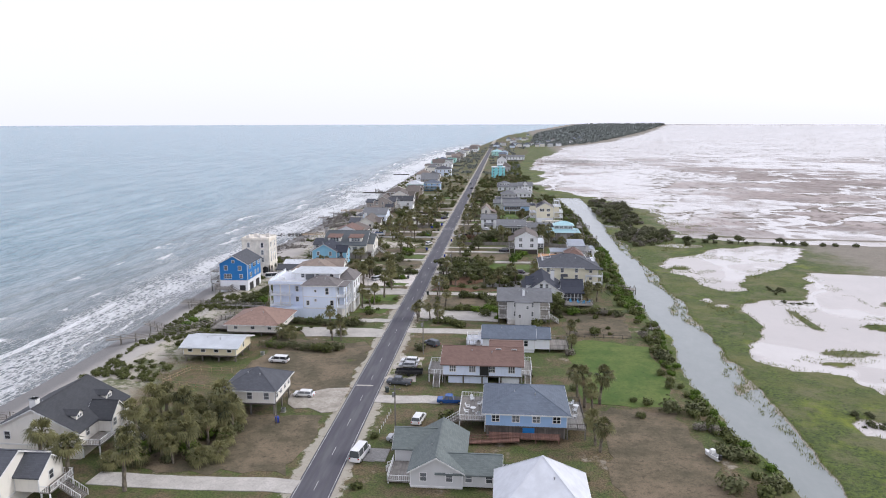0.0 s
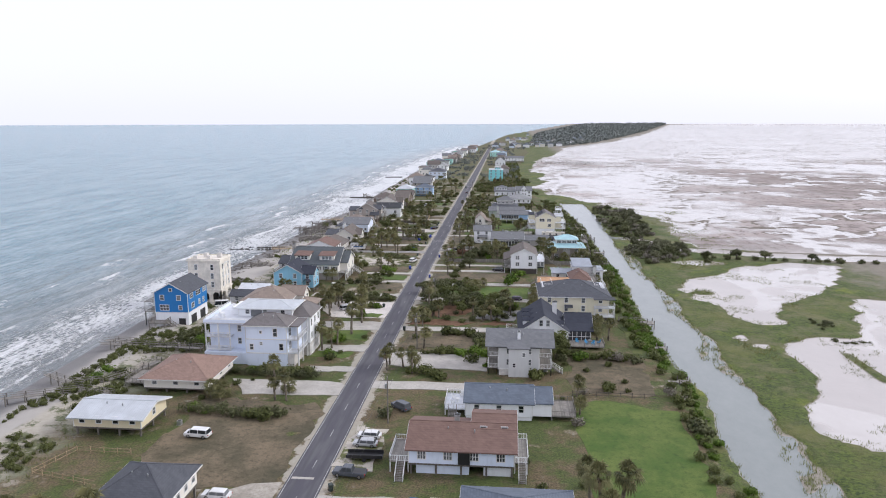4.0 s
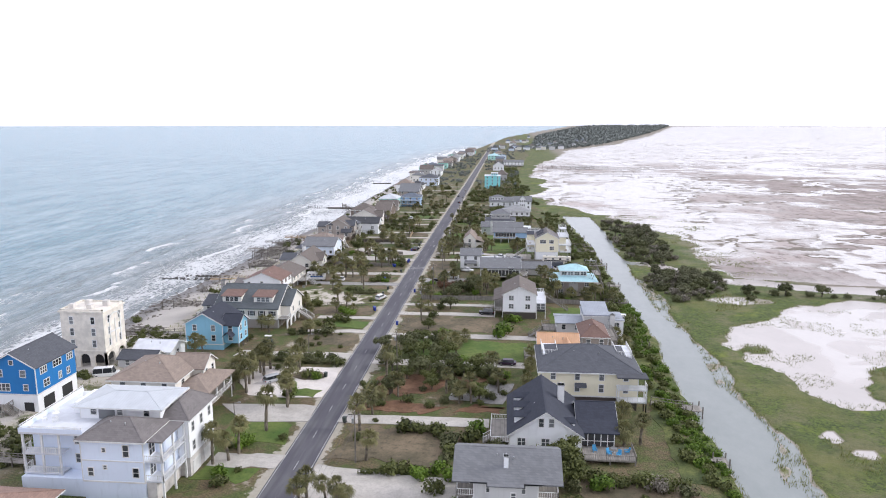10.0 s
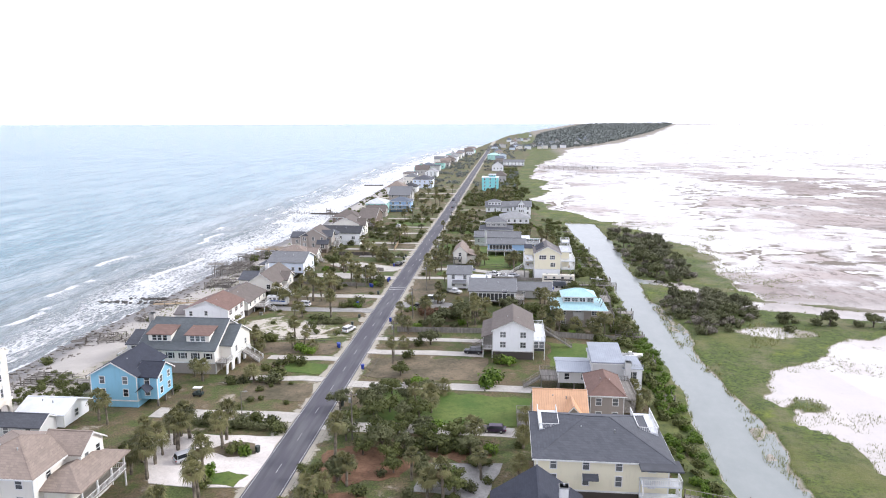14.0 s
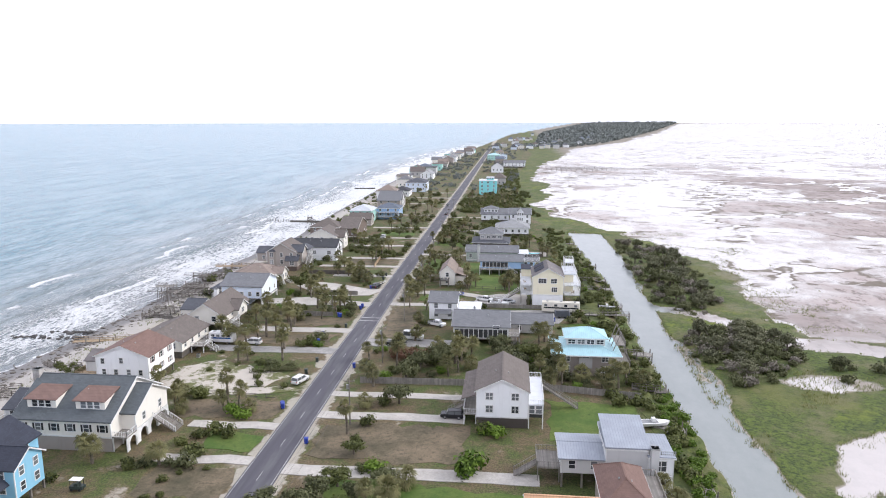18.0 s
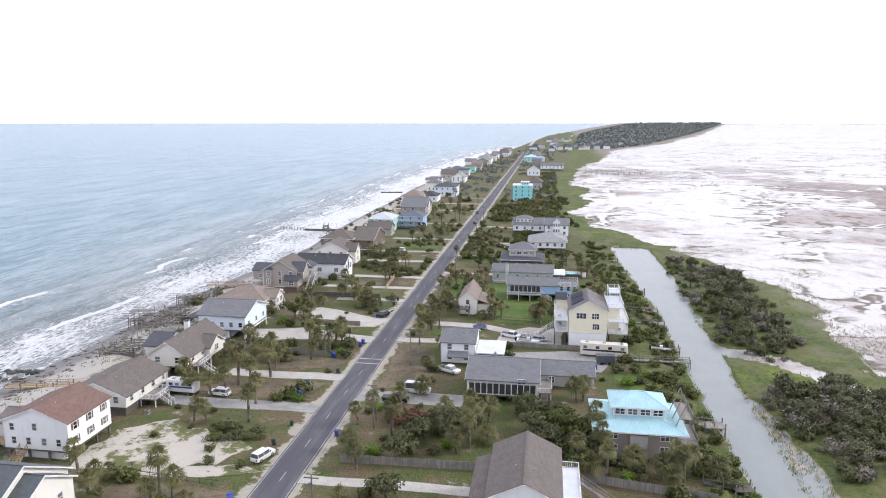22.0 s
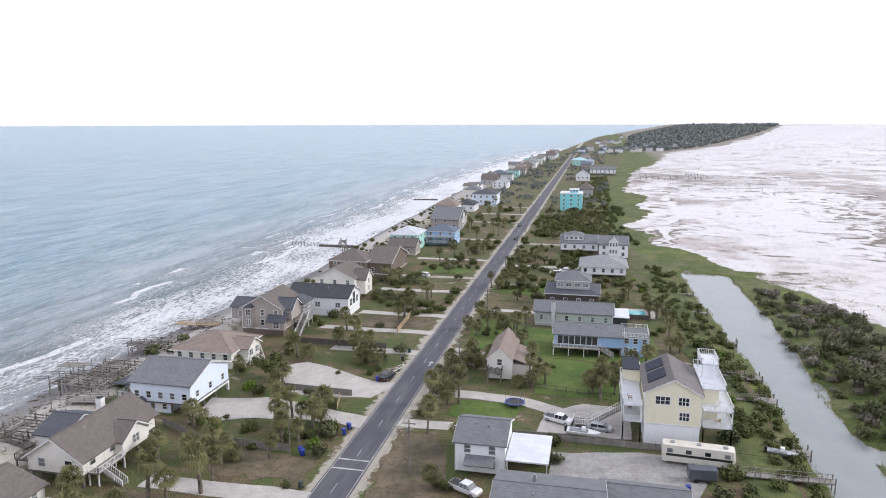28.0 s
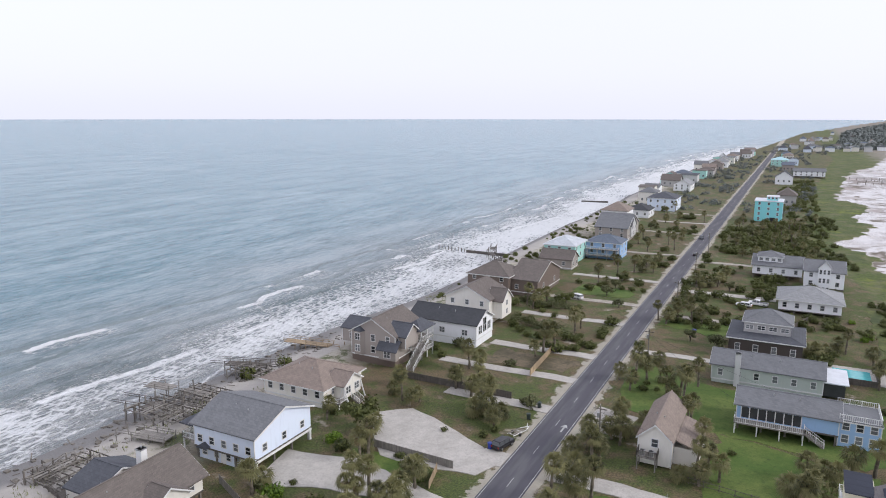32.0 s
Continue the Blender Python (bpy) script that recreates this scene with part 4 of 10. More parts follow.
def ground_height(x, y):
    z = 0.14 * (fbm(x / 9, y / 9, 3) - 0.5)
    # dunes, then the beach down to the sea floor
    steep = step(500, 580, y)
    edge = coast(y) + 18 + 3 * step(330, 230, y) - 8 * steep
    dune = np.exp(-((x - edge - 4) / 6.0) ** 2) * (0.2 + 1.1 * fbm(x / 7, y / 11, 3))
    d = np.clip(edge - x, 0, None)
    z = z + dune - (0.105 + 0.1 * steep) * d - 0.0009 * d ** 2
    z = np.maximum(z, -9)
    # bank, canal, marsh
    n1, n2, n5 = fbm(x / 26, y / 34, 5), fbm(x / 90 + 4, y / 60 + 9, 6), fbm(x / 7 + 2, y / 8 + 6, 3)
    wb = west_bank(y) + 2.4 * (fbm(y / 6, x * 0 + 8.1, 3) - 0.5)
    eb = east_bank(y) + 3.0 * (fbm(y / 7, x * 0 + 1.7, 3) - 0.5)
    bank = wb - 4 + np.interp(y, (540, 600, 655, 770, 900, 1100, 1500), (0, -12, -23, -26, -22, -12, -4)) + 30 * step(1500, 2300, y) + bend(y)
    east = step(bank - 3.5, bank + 3.0, x)
    marsh = -0.90 + 0.35 * (n1 - 0.5) + 0.12 * (n5 - 0.5)
    # open flats east of the tree isle and the grassy fringe
    limit = np.interp(y, (350, 366, 376, 392, 420, 450, 490, 530, 560, 580, 600, 615, 645, 680, 715, 760, 784, 832, 880, 927, 1000, 1100, 1165, 1370, 1500, 1600, 2100), (400, 170, 132, 124, 121, 124, 119, 113, 101, 88, 86, 71, 66, 53, 69, 66, 72, 76, 60, 70, 78, 74, 90, 132, 150, 160, 260))
    flats = step(-1.5, 3.5, x - limit + 26 * (n1 - 0.5) + 12 * (n5 - 0.5)) * step(350, 360, y)
    flats = np.maximum(flats, step(232, 250, x + 20 * (n1 - 0.5)) * step(350, 335, y) * step(0.42, 0.52, n2))
    # low banks that stand a little out of the flats
    ridge = step(0.60, 0.66, n2 + 0.35 * (n5 - 0.5)) * 0.42
    tongue = step(3.4, 1.6, np.abs(y - np.interp(x, (112, 123, 133, 140), (488, 480, 467, 456)))) * step(108, 113, x) * step(142, 134, x)
    pool = flats * (1 - ridge) * (1 - 0.95 * tongue)
    wobble = 9 * (n1 - 0.5) + 6 * (n5 - 0.5)
    for outline in (POOL_NORTH, POOL_SOUTH):
        pool = np.maximum(pool, step(-1.2, 1.4, inland(outline, x, y) + wobble))
    for cx, cy, a, b in PUDDLES:
        pool = np.maximum(pool, (0.75 if cy < 300 else 0.32) * step(1.6, 0.8, ((x - cx) / a) ** 2 + ((y - cy) / b) ** 2 + 2.2 * (n5 - 0.5)))
    for cx, cy, a, b in MOUNDS:
        pool = pool * (1 - 0.8 * step(1.3, 0.7, ((x - cx) / a) ** 2 + ((y - cy) / b) ** 2 + 1.8 * (n5 - 0.5)))
    marsh = marsh - 0.72 * np.clip(pool, 0, 1)
    # the creek that leaves the canal between the two wooded points
    line = np.interp(x, (84, 90, 97, 108, 117, 138, 162, 200, 260), (407, 403, 399, 387, 372, 364, 357, 353, 350)) + 1.2 * np.sin(x / 5.0)
    creek = step(1.8, 0.4, np.abs(y - line) - np.interp(x, (84, 100, 120, 200), (2.0, 2.6, 4.2, 5.0)) - 2 * (n5 - 0.5)) * step(82, 85, x) * step(280, 240, x)
    # clear channel, then broken reeds towards the marsh
    clear = wb + (eb - wb) * np.interp(y, (100, 118, 150, 172, 190, 205, 220, 240, 262, 285, 300, 315, 345, 370, 390, 410, 432, 450, 480, 556), (1.0, 0.7, 0.5, 0.75, 1.0, 0.7, 0.5, 0.85, 0.6, 0.72, 0.9, 0.62, 0.52, 0.72, 0.95, 1.0, 0.7, 0.95, 1.0, 1.0)) + 2.4 * (n5 - 0.5)
    over = step(560, 550, y + 16 * (n5 - 0.5) + 0.05 * (x - 80) ** 2)
    inside = step(wb - 0.8, wb + 0.6, x) * step(eb + 0.8, eb - 0.6, x) * over
    reeds = -1.19 - 0.62 * (fbm(x / 2.3, y / 3.6, 3) - 0.40)
    bed = np.where(x < clear, -2.0, reeds)
    bed = bed + (-2.0 - bed) * step(1.2, -0.4, x - clear) * (x >= clear)
    marsh = marsh * (1 - inside) + bed * inside
    marsh = marsh * (1 - creek) - 1.9 * creek
    z = z * (1 - east) + marsh * east
    # the wooded end of the island
    wood = step(1520, 1620, y) * step(40, -20, x - wood_edge(y) + 60 * (n2 - 0.5)) * step(60, 110, x - coast(y))
    z = z * (1 - wood) + 0.4 * wood
    return z + far_rise(x, y)


def graded(stops):
    out = []
    for a, b, s in stops:
        out += list(np.arange(a, b, s))
    return np.array(out + [stops[-1][1]])


def sheet(name, xs, ys, height, mat, label, category, smooth=True, shift=None):
    gx, gy = np.meshgrid(xs, ys, indexing="ij")
    if shift is not None:
        gx = gx + shift(gy)
    gz = height(gx, gy)
    nx, ny = gx.shape
    verts = np.stack([gx, gy, gz], -1).reshape(-1, 3)
    i = np.arange(nx * ny).reshape(nx, ny)
    quads = np.stack([i[:-1, :-1], i[1:, :-1], i[1:, 1:], i[:-1, 1:]], -1).reshape(-1, 4)
    me = bpy.data.meshes.new(name)
    me.vertices.add(len(verts))
    me.vertices.foreach_set("co", verts.ravel())
    me.loops.add(quads.size)
    me.loops.foreach_set("vertex_index", quads.ravel())
    me.polygons.add(len(quads))
    me.polygons.foreach_set("loop_start", np.arange(0, quads.size, 4))
    me.update(calc_edges=True)
    if smooth:
        me.shade_smooth()
    me.materials.append(mat)
    return tagged(new(name, me), label, category, kind="structure")


gx_steps = graded([(-5400, -400, 500), (-400, -110, 29), (-110, -56, 1.8), (-56, 36, 6), (36, 64, 3), (64, 96, 0.9), (96, 150, 1.8), (150, 260, 4), (260, 600, 8), (600, 1500, 22), (1500, 5400, 340)])
gy_steps = graded([(-300, 90, 30), (90, 420, 1.6), (420, 560, 2.4), (560, 900, 4), (900, 1500, 9), (1500, 2600, 25), (2600, 5400, 200)])
sheet("ground", gx_steps, gy_steps, ground_height, GROUND, "sandy barrier-island ground with dry grass, dunes, beach and green marsh", "ground")


def swell(x, y):
    """Low swell; near the beach the crests steepen into a few breaking ridges."""
    off = coast(y) - x
    z = -1.5 + 0.12 * np.sin(x / 7.0 + 2.5 * fbm(x / 90, y / 60, 2) + y / 120) * step(0, 30, off)
    for k, (o, hgt) in enumerate(((13, 0.3), (27, 0.65), (46, 0.5))):
        c = o + 7 * (fbm(y / 45, y * 0 + k * 3.7, 3) - 0.5) * 2
        on = step(0.45, 0.62, fbm(y / 38 + 11 * k, y * 0 + 2.2, 2))
        z = z + hgt * on * np.exp(-((off - c) / 1.7) ** 2)
    return z + far_rise(x, y)


sx_steps = graded([(-5400, -900, 400), (-900, -320, 58), (-320, -140, 4), (-140, -66, 1.0), (-66, -40, 4)])
sy_steps = graded([(-300, 60, 40), (60, 560, 2.6), (560, 1100, 9), (1100, 2600, 50), (2600, 5400, 200)])
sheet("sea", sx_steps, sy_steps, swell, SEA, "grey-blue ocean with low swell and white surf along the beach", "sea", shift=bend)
tx_steps = graded([(30, 210, 30), (210, 5400, 300)])
ty_steps = graded([(-300, 1500, 100), (1500, 5400, 150)])
sheet("tidal_water", tx_steps, ty_steps, lambda x, y: -1.2 + far_rise(x, y), TIDE, "pale still tidal water of the canal and salt marsh", "water", shift=lambda y: 1.15 * bend(y))

road = tagged(new("road"), "straight two-lane asphalt road with white edge lines and dashes", "road", kind="structure")
RX = 2.9
part("carriageway", Shape().box(-RX - 0.3, RX + 0.3, -120, 1620, -0.3, 0.06), ROAD, road)
for sx in (-1, 1):
    part("edge_line", Shape().box(sx * RX - 0.06, sx * RX + 0.06, -120, 1500, 0.0, 0.068), PAINT_W, road)
dash = Shape().box(-0.055, 0.055, 0, 3.0, 0.0, 0.068).mesh("dash", PAINT_W)
for k in range(46):
    shared("dash", dash, None, road, (0, 88 + 12.2 * k, 0))
far_dash = Shape()
for k in range(46, 120):
    y = 88 + 12.2 * k
    far_dash.box(-0.055, 0.055, y, y + 3, 0.0, 0.068)
part("far_dash_row", far_dash, PAINT_W, road)["kind"] = "stuff"
for y in (376.2, 379.4):
    part("stop_bar", Shape().box(-2.75, 2.75, y, y + 0.4, 0, 0.07), PAINT_W, road)


# ---- house materials ----
WOODRED = planks("red_brown_planks", (0.24, 0.13, 0.10))
S_WHITE = siding("white_siding", (0.85, 0.86, 0.88))
S_WARM = siding("warm_white_siding", (0.79, 0.76, 0.70))
S_CREAM = siding("cream_siding", (0.72, 0.64, 0.46))
S_YELLOW = siding("yellow_siding", (0.80, 0.75, 0.58))
S_BLUE = siding("cobalt_siding", (0.012, 0.175, 0.47))
S_LBLUE = siding("light_blue_siding", (0.33, 0.50, 0.74))
# bluish skylight of shaded white walls put into the colour; also pale blue paint
S_PALEB_SKYLIT = siding("pale_blue_skylit_siding", (0.73, 0.80, 0.92))
S_TURQ = siding("turquoise_siding", (0.24, 0.50, 0.66))
S_SEAFOAM = siding("seafoam_siding", (0.42, 0.72, 0.66))
S_AQUA = siding("aqua_siding", (0.26, 0.70, 0.73))
S_SAGE = siding("sage_siding", (0.49, 0.54, 0.50))
S_GREY = siding("grey_siding", (0.44, 0.43, 0.42))
S_LGREY = siding("light_grey_siding", (0.60, 0.60, 0.60))
S_TAUPE = siding("taupe_siding", (0.37, 0.33, 0.30))
S_BROWN = siding("brown_siding", (0.17, 0.13, 0.11))
S_DBROWN = siding("dark_brown_siding", (0.075, 0.062, 0.056))
S_WOOD = siding("cedar_siding", (0.33, 0.29, 0.26))
STUCCO = plain("cream_stucco", (0.78, 0.73, 0.65), 0.85, 0, 0.1)
BLOCK = plain("painted_block", (0.66, 0.63, 0.60), 0.8, 0, 0.12)
R_SLATE = shingle("slate_shingle", (0.085, 0.09, 0.105))
R_NAVY = shingle("dark_blue_shingle", (0.035, 0.04, 0.058))
R_CHAR = shingle("charcoal_shingle", (0.055, 0.058, 0.065))
R_GREY = shingle("grey_shingle", (0.17, 0.175, 0.185))
R_LGREY = shingle("pale_grey_shingle", (0.28, 0.285, 0.29))
R_BLUE = shingle("blue_grey_shingle", (0.125, 0.15, 0.19))
R_GREEN = shingle("green_grey_shingle", (0.15, 0.175, 0.17))
R_DKGREEN = shingle("dark_green_shingle", (0.10, 0.113, 0.122))
R_STEEL = standing_seam("steel_blue_roof", (0.34, 0.37, 0.42), 0.5, 0.2)
R_TAN = shingle("tan_shingle", (0.25, 0.20, 0.17))
R_RED = shingle("red_brown_shingle", (0.185, 0.115, 0.095))
R_SALMON = shingle("salmon_tan_shingle", (0.28, 0.185, 0.15))
R_SANDY = shingle("sandy_brown_shingle", (0.27, 0.215, 0.18))
R_TAUPE = shingle("taupe_grey_shingle", (0.175, 0.16, 0.157))
R_BROWN = shingle("brown_shingle", (0.15, 0.128, 0.115))
R_ORANGE = standing_seam("copper_orange_roof", (0.62, 0.37, 0.22), 0.55)
R_METAL = standing_seam("pale_metal_roof", (0.58, 0.61, 0.64), 0.4, 0.3)
R_WHITE = plain("white_metal_roof", (0.66, 0.68, 0.72), 0.4, 0.1, 0.06)
R_TEAL = standing_seam("teal_metal_roof", (0.42, 0.66, 0.71))


def shed_dormer(parent, x, y, z, w, h, depth, wallm, roofm, count):
    """A wide dormer with one low sloping roof, its front at y looking south."""
    d = part("dormer", Shape().prism([(x - w / 2, y, z - 1.5), (x - w / 2, y, z + h), (x - w / 2, y + depth, z + h + 0.9), (x - w / 2, y + depth, z - 1.5)], (w, 0, 0)), wallm, parent)
    part("dormer_roof", Shape().prism([(x - w / 2 - 0.35, y - 0.5, z + h - 0.05), (x - w / 2 - 0.35, y - 0.5, z + h + 0.13), (x - w / 2 - 0.35, y + depth, z + h + 1.1), (x - w / 2 - 0.35, y + depth, z + h + 0.92)], (w + 0.7, 0, 0)), roofm, d)
    a, b = window_meshes(1.0, 1.2, 1, TRIM)
    for k in range(count):
        shared("dormer_window", a, None, d, (x + (k - (count - 1) / 2) * 1.3, y, z + 0.45), 0)
        shared("dormer_pane", b, None, d, (x + (k - (count - 1) / 2) * 1.3, y, z + 0.45), 0)


# ---- houses on the ocean side, from south to north ----
h = house("cream raised cottage with dark shingle roof and gabled dormers", -60, -44, 107, 123, 2.6, 5.2, 9.2, "gy", S_WARM, R_CHAR, "solid", S_WARM, wins={"S": 3, "E": 3})
dormer(h, -45.8, 110.5, 5.7, 1.9, 1.5, 4, "E", S_WARM, R_CHAR)
dormer(h, -45.8, 120.0, 5.7, 1.9, 1.5, 4, "E", S_WARM, R_CHAR)
body(h, -46, -41.5, 113, 118, 2.6, 5.2, 7.6, "gx", S_WARM, R_CHAR, 0.4, {"E": 2})
chimney(h, -53, 109, 7.5, 10.4, 1.2, WHITE)
deck(h, -44, -40.5, 107.5, 112.5, 2.6, "SE", WOODGREY)
stairs(h, -40.5, 115.5, 0, 2.6, "E", 2.0)
h = house("cream raised cottage with grey roof and white entry stairs", -62, -45, 86, 100, 2.4, 5.0, 8.6, "gx", S_WARM, R_SLATE, "solid", S_WARM, wins={"S": 3, "E": 3})
body(h, -45, -41, 92, 98, 2.4, 5.0, 7.2, "gx", S_WARM, R_SLATE, 0.4, {"E": 1})
deck(h, -41, -39.3, 92, 98, 2.4, "SEN", WOODGREY)
stairs(h, -39.3, 95, 0, 2.4, "E", 2.0)
h = house("white cottage on stilts with dark slate hip roof", -26, -15.5, 127.8, 138, 2.7, 5.4, 8.3, "hip", S_WARM, R_SLATE, "stilts", over=0.7, wins={"S": 3, "E": 4})
h = house("low cream cottage with pale metal roof on short posts", -49, -35.6, 158, 168, 1.7, 3.8, 5.1, "gx", S_CREAM, R_METAL, "stilts", over=0.9, wins={"S": 4, "E": 1})
h = house("single-storey house with tan shingle hip roof on short posts", -46.5, -32, 179.5, 194, 1.1, 3.2, 6.4, "hip", S_WARM, R_SALMON, "stilts", over=0.9, wins={"S": 3, "E": 3})
deck(h, -52.5, -47.2, 182, 190, 1.1, "SWN", WOODGREY, WOODGREY)

h = house("large white three-storey beach house with grey hip roofs and terrace", -30, -19.8, 197.8, 205.5, 3.4, 10.2, 12.3, "hip", S_PALEB_SKYLIT, R_TAUPE, "solid", S_PALEB_SKYLIT, over=0.6)
for wx, wz, ww, wh in ((-22.6, 7.6, 0.9, 1.9), (-21.2, 4.2, 0.9, 1.5), (-26.2, 8.3, 0.5, 0.6), (-26.2, 5.4, 0.5, 0.6), (-28.6, 4.2, 0.8, 1.3)):
    window(h, "S", wx, 197.8, wz, ww, wh)
part("rear_block", Shape().box(-40.6, -18.4, 201.6, 216.5, 0, 10.0), S_PALEB_SKYLIT, h)
part("garden_wall", Shape().box(-41, -30.1, 198.6, 201.5, 0, 3.0), S_PALEB_SKYLIT, h)
window(h, "S", -33, 201.6, 7.5, 0.8, 1.5)
window(h, "S", -33, 201.6, 4.3, 0.8, 1.4)
part("storey_band", Shape().box(-30.05, -19.75, 197.7, 197.8, 6.7, 6.9), TRIM, h)
part("terrace_floor", Shape().box(-41.2, -30.1, 199.2, 216.5, 10.0, 10.3), R_WHITE, h)
part("terrace_parapet", Shape().box(-41.2, -30.5, 199.2, 199.4, 10.3, 11.0), S_PALEB_SKYLIT, h)
part("terrace_parapet", Shape().box(-41.2, -41.0, 199.4, 216.4, 10.3, 11.0), S_PALEB_SKYLIT, h)
railing(h, (-41.1, 199.3, 10.95), (-30.6, 199.3, 10.95), TRIM, 0.4)
railing(h, (-41.1, 199.3, 10.95), (-41.1, 216.4, 10.95), TRIM, 0.4)
for z in (3.4, 6.7):
    deck(h, -41, -34.5, 199.3, 201.5, z, "SW", R_WHITE, posts=False)
for px in (-40.8, -37.6, -34.7):
    part("balcony_post", Shape().box(px - 0.15, px + 0.15, 199.4, 199.7, 3.0, 10.0), TRIM, h)
body(h, -34.4, -20.6, 205.2, 213.4, 10.2, 12.5, 13.5, "hip", S_WHITE, R_METAL, 0.9, {"S": 3, "E": 1}, w=0.9, h=1.2)
part("sliding_door", Shape().box(-31.2, -28.4, 205.12, 205.2, 10.35, 12.1), GLASS, h)
part("pent_block", Shape().box(-36.6, -34.4, 207, 213, 10.3, 12.2), S_WHITE, h)
body(h, -21.4, -16.4, 206.2, 215.8, 3.4, 10.2, 12.4, "hip", S_WHITE, R_TAUPE, 0.6, {"E": 3, "S": 1}, w=0.9, h=1.6)
part("foundation_east", Shape().box(-21.3, -16.5, 206.3, 215.7, 0, 3.4), BLOCK, h)
garage(h, "E", -16.5, 208.6, 0)
garage(h, "E", -16.5, 212.8, 0)
for z in (3.4, 6.7):
    deck(h, -19.8, -17.0, 198.2, 206.2, z, "SE", R_WHITE, posts=False)
    window(h, "E", -19.8, 200.4, z + 0.3, 1.6, 2.0, 2)
    window(h, "E", -19.8, 203.8, z + 0.3, 1.6, 2.0, 2)
for py in (198.4, 202.2, 206.0):
    part("balcony_post", Shape().box(-17.3, -17.0, py - 0.15, py + 0.15, 0, 10.0), TRIM, h)
part("balcony_roof", roof_shape("flat", -19.7, -17, 198.2, 206.2, 10.0, 0, 0.25), R_TAUPE, h)
part("ground_wall", Shape().box(-19.8, -18.2, 198.2, 206.2, 0, 3.2), BLOCK, h)

h = house("cobalt blue two-storey beach house on a white ground floor", -68.5, -58.5, 227.5, 240.5, 4.4, 10.2, 13.0, "gy", S_BLUE, R_SLATE, "solid", S_WHITE)
for wx, wz, ww, wh, bb in ((-66.2, 8.0, 1.1, 1.4, 1), (-61.2, 8.0, 1.1, 1.4, 1), (-65.6, 5.0, 2.6, 1.5, 3), (-60.8, 5.2, 0.9, 1.2, 1), (-63.5, 10.6, 0.8, 0.8, 1)):
    window(h, "S", wx, 227.5, wz, ww, wh, bb)
for wy, ww in ((230, 1.9), (234.4, 2.6), (238.6, 1.9)):
    window(h, "E", -58.5, wy, 8.2, ww, 1.3, 3)
for wy, ww in ((230.6, 1.7), (235, 0.9), (237.8, 0.9)):
    window(h, "E", -58.5, wy, 5.2, ww, 1.4, 2)
# dark panels on the solid wall in place of shaded garage openings
for y in (231, 237):
    part("garage_opening", Shape().box(-58.6, -58.5, y - 1.7, y + 1.7, 0.05, 3.1), DARK, h)
part("garage_opening", Shape().box(-61.5, -59.5, 227.45, 227.6, 0.05, 2.6), DARK, h)
for z in (4.4, 7.3):
    deck(h, -72, -68.5, 228, 240, z, "SWN", WOODGREY)
deck(h, -69, -64, 224, 227.5, 2.0, "SWE", WOODGREY, WOODGREY)
stairs(h, -64, 225.5, 0, 2.0, "E", 1.4, None, WOODGREY)

# the four-storey tower house with its arches
h = thing("tower_house", -65.3, 258.5, 0, "cream stucco tower house with arched ground floor and flat roof", "house", "houses along the beach road")
tx0, tx1, ty0, ty1 = -70.6, -59.8, 254.2, 263.2
part("wall", Shape().box(tx0, tx1, ty0, ty1, 4.4, 14.0), STUCCO, h)
part("cornice", Shape().box(tx0 - 0.35, tx1 + 0.35, ty0 - 0.35, ty1 + 0.35, 14.0, 14.4), STUCCO, h)
part("string_course", Shape().box(tx0 - 0.2, tx1 + 0.2, ty0 - 0.2, ty1 + 0.2, 4.2, 4.6), STUCCO, h)
part("parapet", Shape().box(tx0, tx1, ty0, ty0 + 0.3, 14.4, 14.8).box(tx0, tx1, ty1 - 0.3, ty1, 14.4, 14.8).box(tx0, tx0 + 0.3, ty0, ty1, 14.4, 14.8).box(tx1 - 0.3, tx1, ty0, ty1, 14.4, 14.8), STUCCO, h)


def arcade(parent, p, q, z, n, mat, thick=0.5, rise=1.2):
    """A wall of n arches from p to q, up to z."""
    p, q = Vector((*p, 0)), Vector((*q, 0))
    d = (q - p)
    side = Vector((-d.y, d.x, 0)).normalized() * thick
    w = d.length / n
    for i in range(n):
        s, a, pier = Shape(), p + d * (i / n), 0.16
        u = d.normalized()
        pts = [a, a + u * (pier * w)]
        for k in range(9):
            t = math.pi * (1 - k / 8)
            pts.append(a + u * (w / 2 + math.cos(t) * w * (0.5 - pier)) + Vector((0, 0, z - rise - 0.5 + math.sin(t) * rise)))
        pts += [a + u * (w * (1 - pier)), a + u * w, a + u * w + Vector((0, 0, z)), a + Vector((0, 0, z))]
        s.prism([tuple(v) for v in pts], tuple(side))
        part("arch", s, mat, parent)


arcade(h, (tx0, ty0), (tx1, ty0), 4.2, 3, STUCCO)
arcade(h, (tx1, ty0), (tx1, ty1), 4.2, 2, STUCCO)
# dark block behind the arches gives the arcade its shade
part("core", Shape().box(tx0 + 2.5, tx1 - 2.5, ty0 + 3, ty1, 0, 4.2), DARK, h)
windows(h, tx0, tx1, ty0, ty1, 4.6, 13.2, {"S": 2, "E": 2}, 0.9, 1.7)
relief = Shape()
for ry in (256.6, 258.9, 261.2):
    relief.box(tx1, tx1 + 0.14, ry - 0.14, ry + 0.14, 5.4, 11.6)
relief.box(tx1, tx1 + 0.14, 256.6, 261.2, 8.4, 8.7)
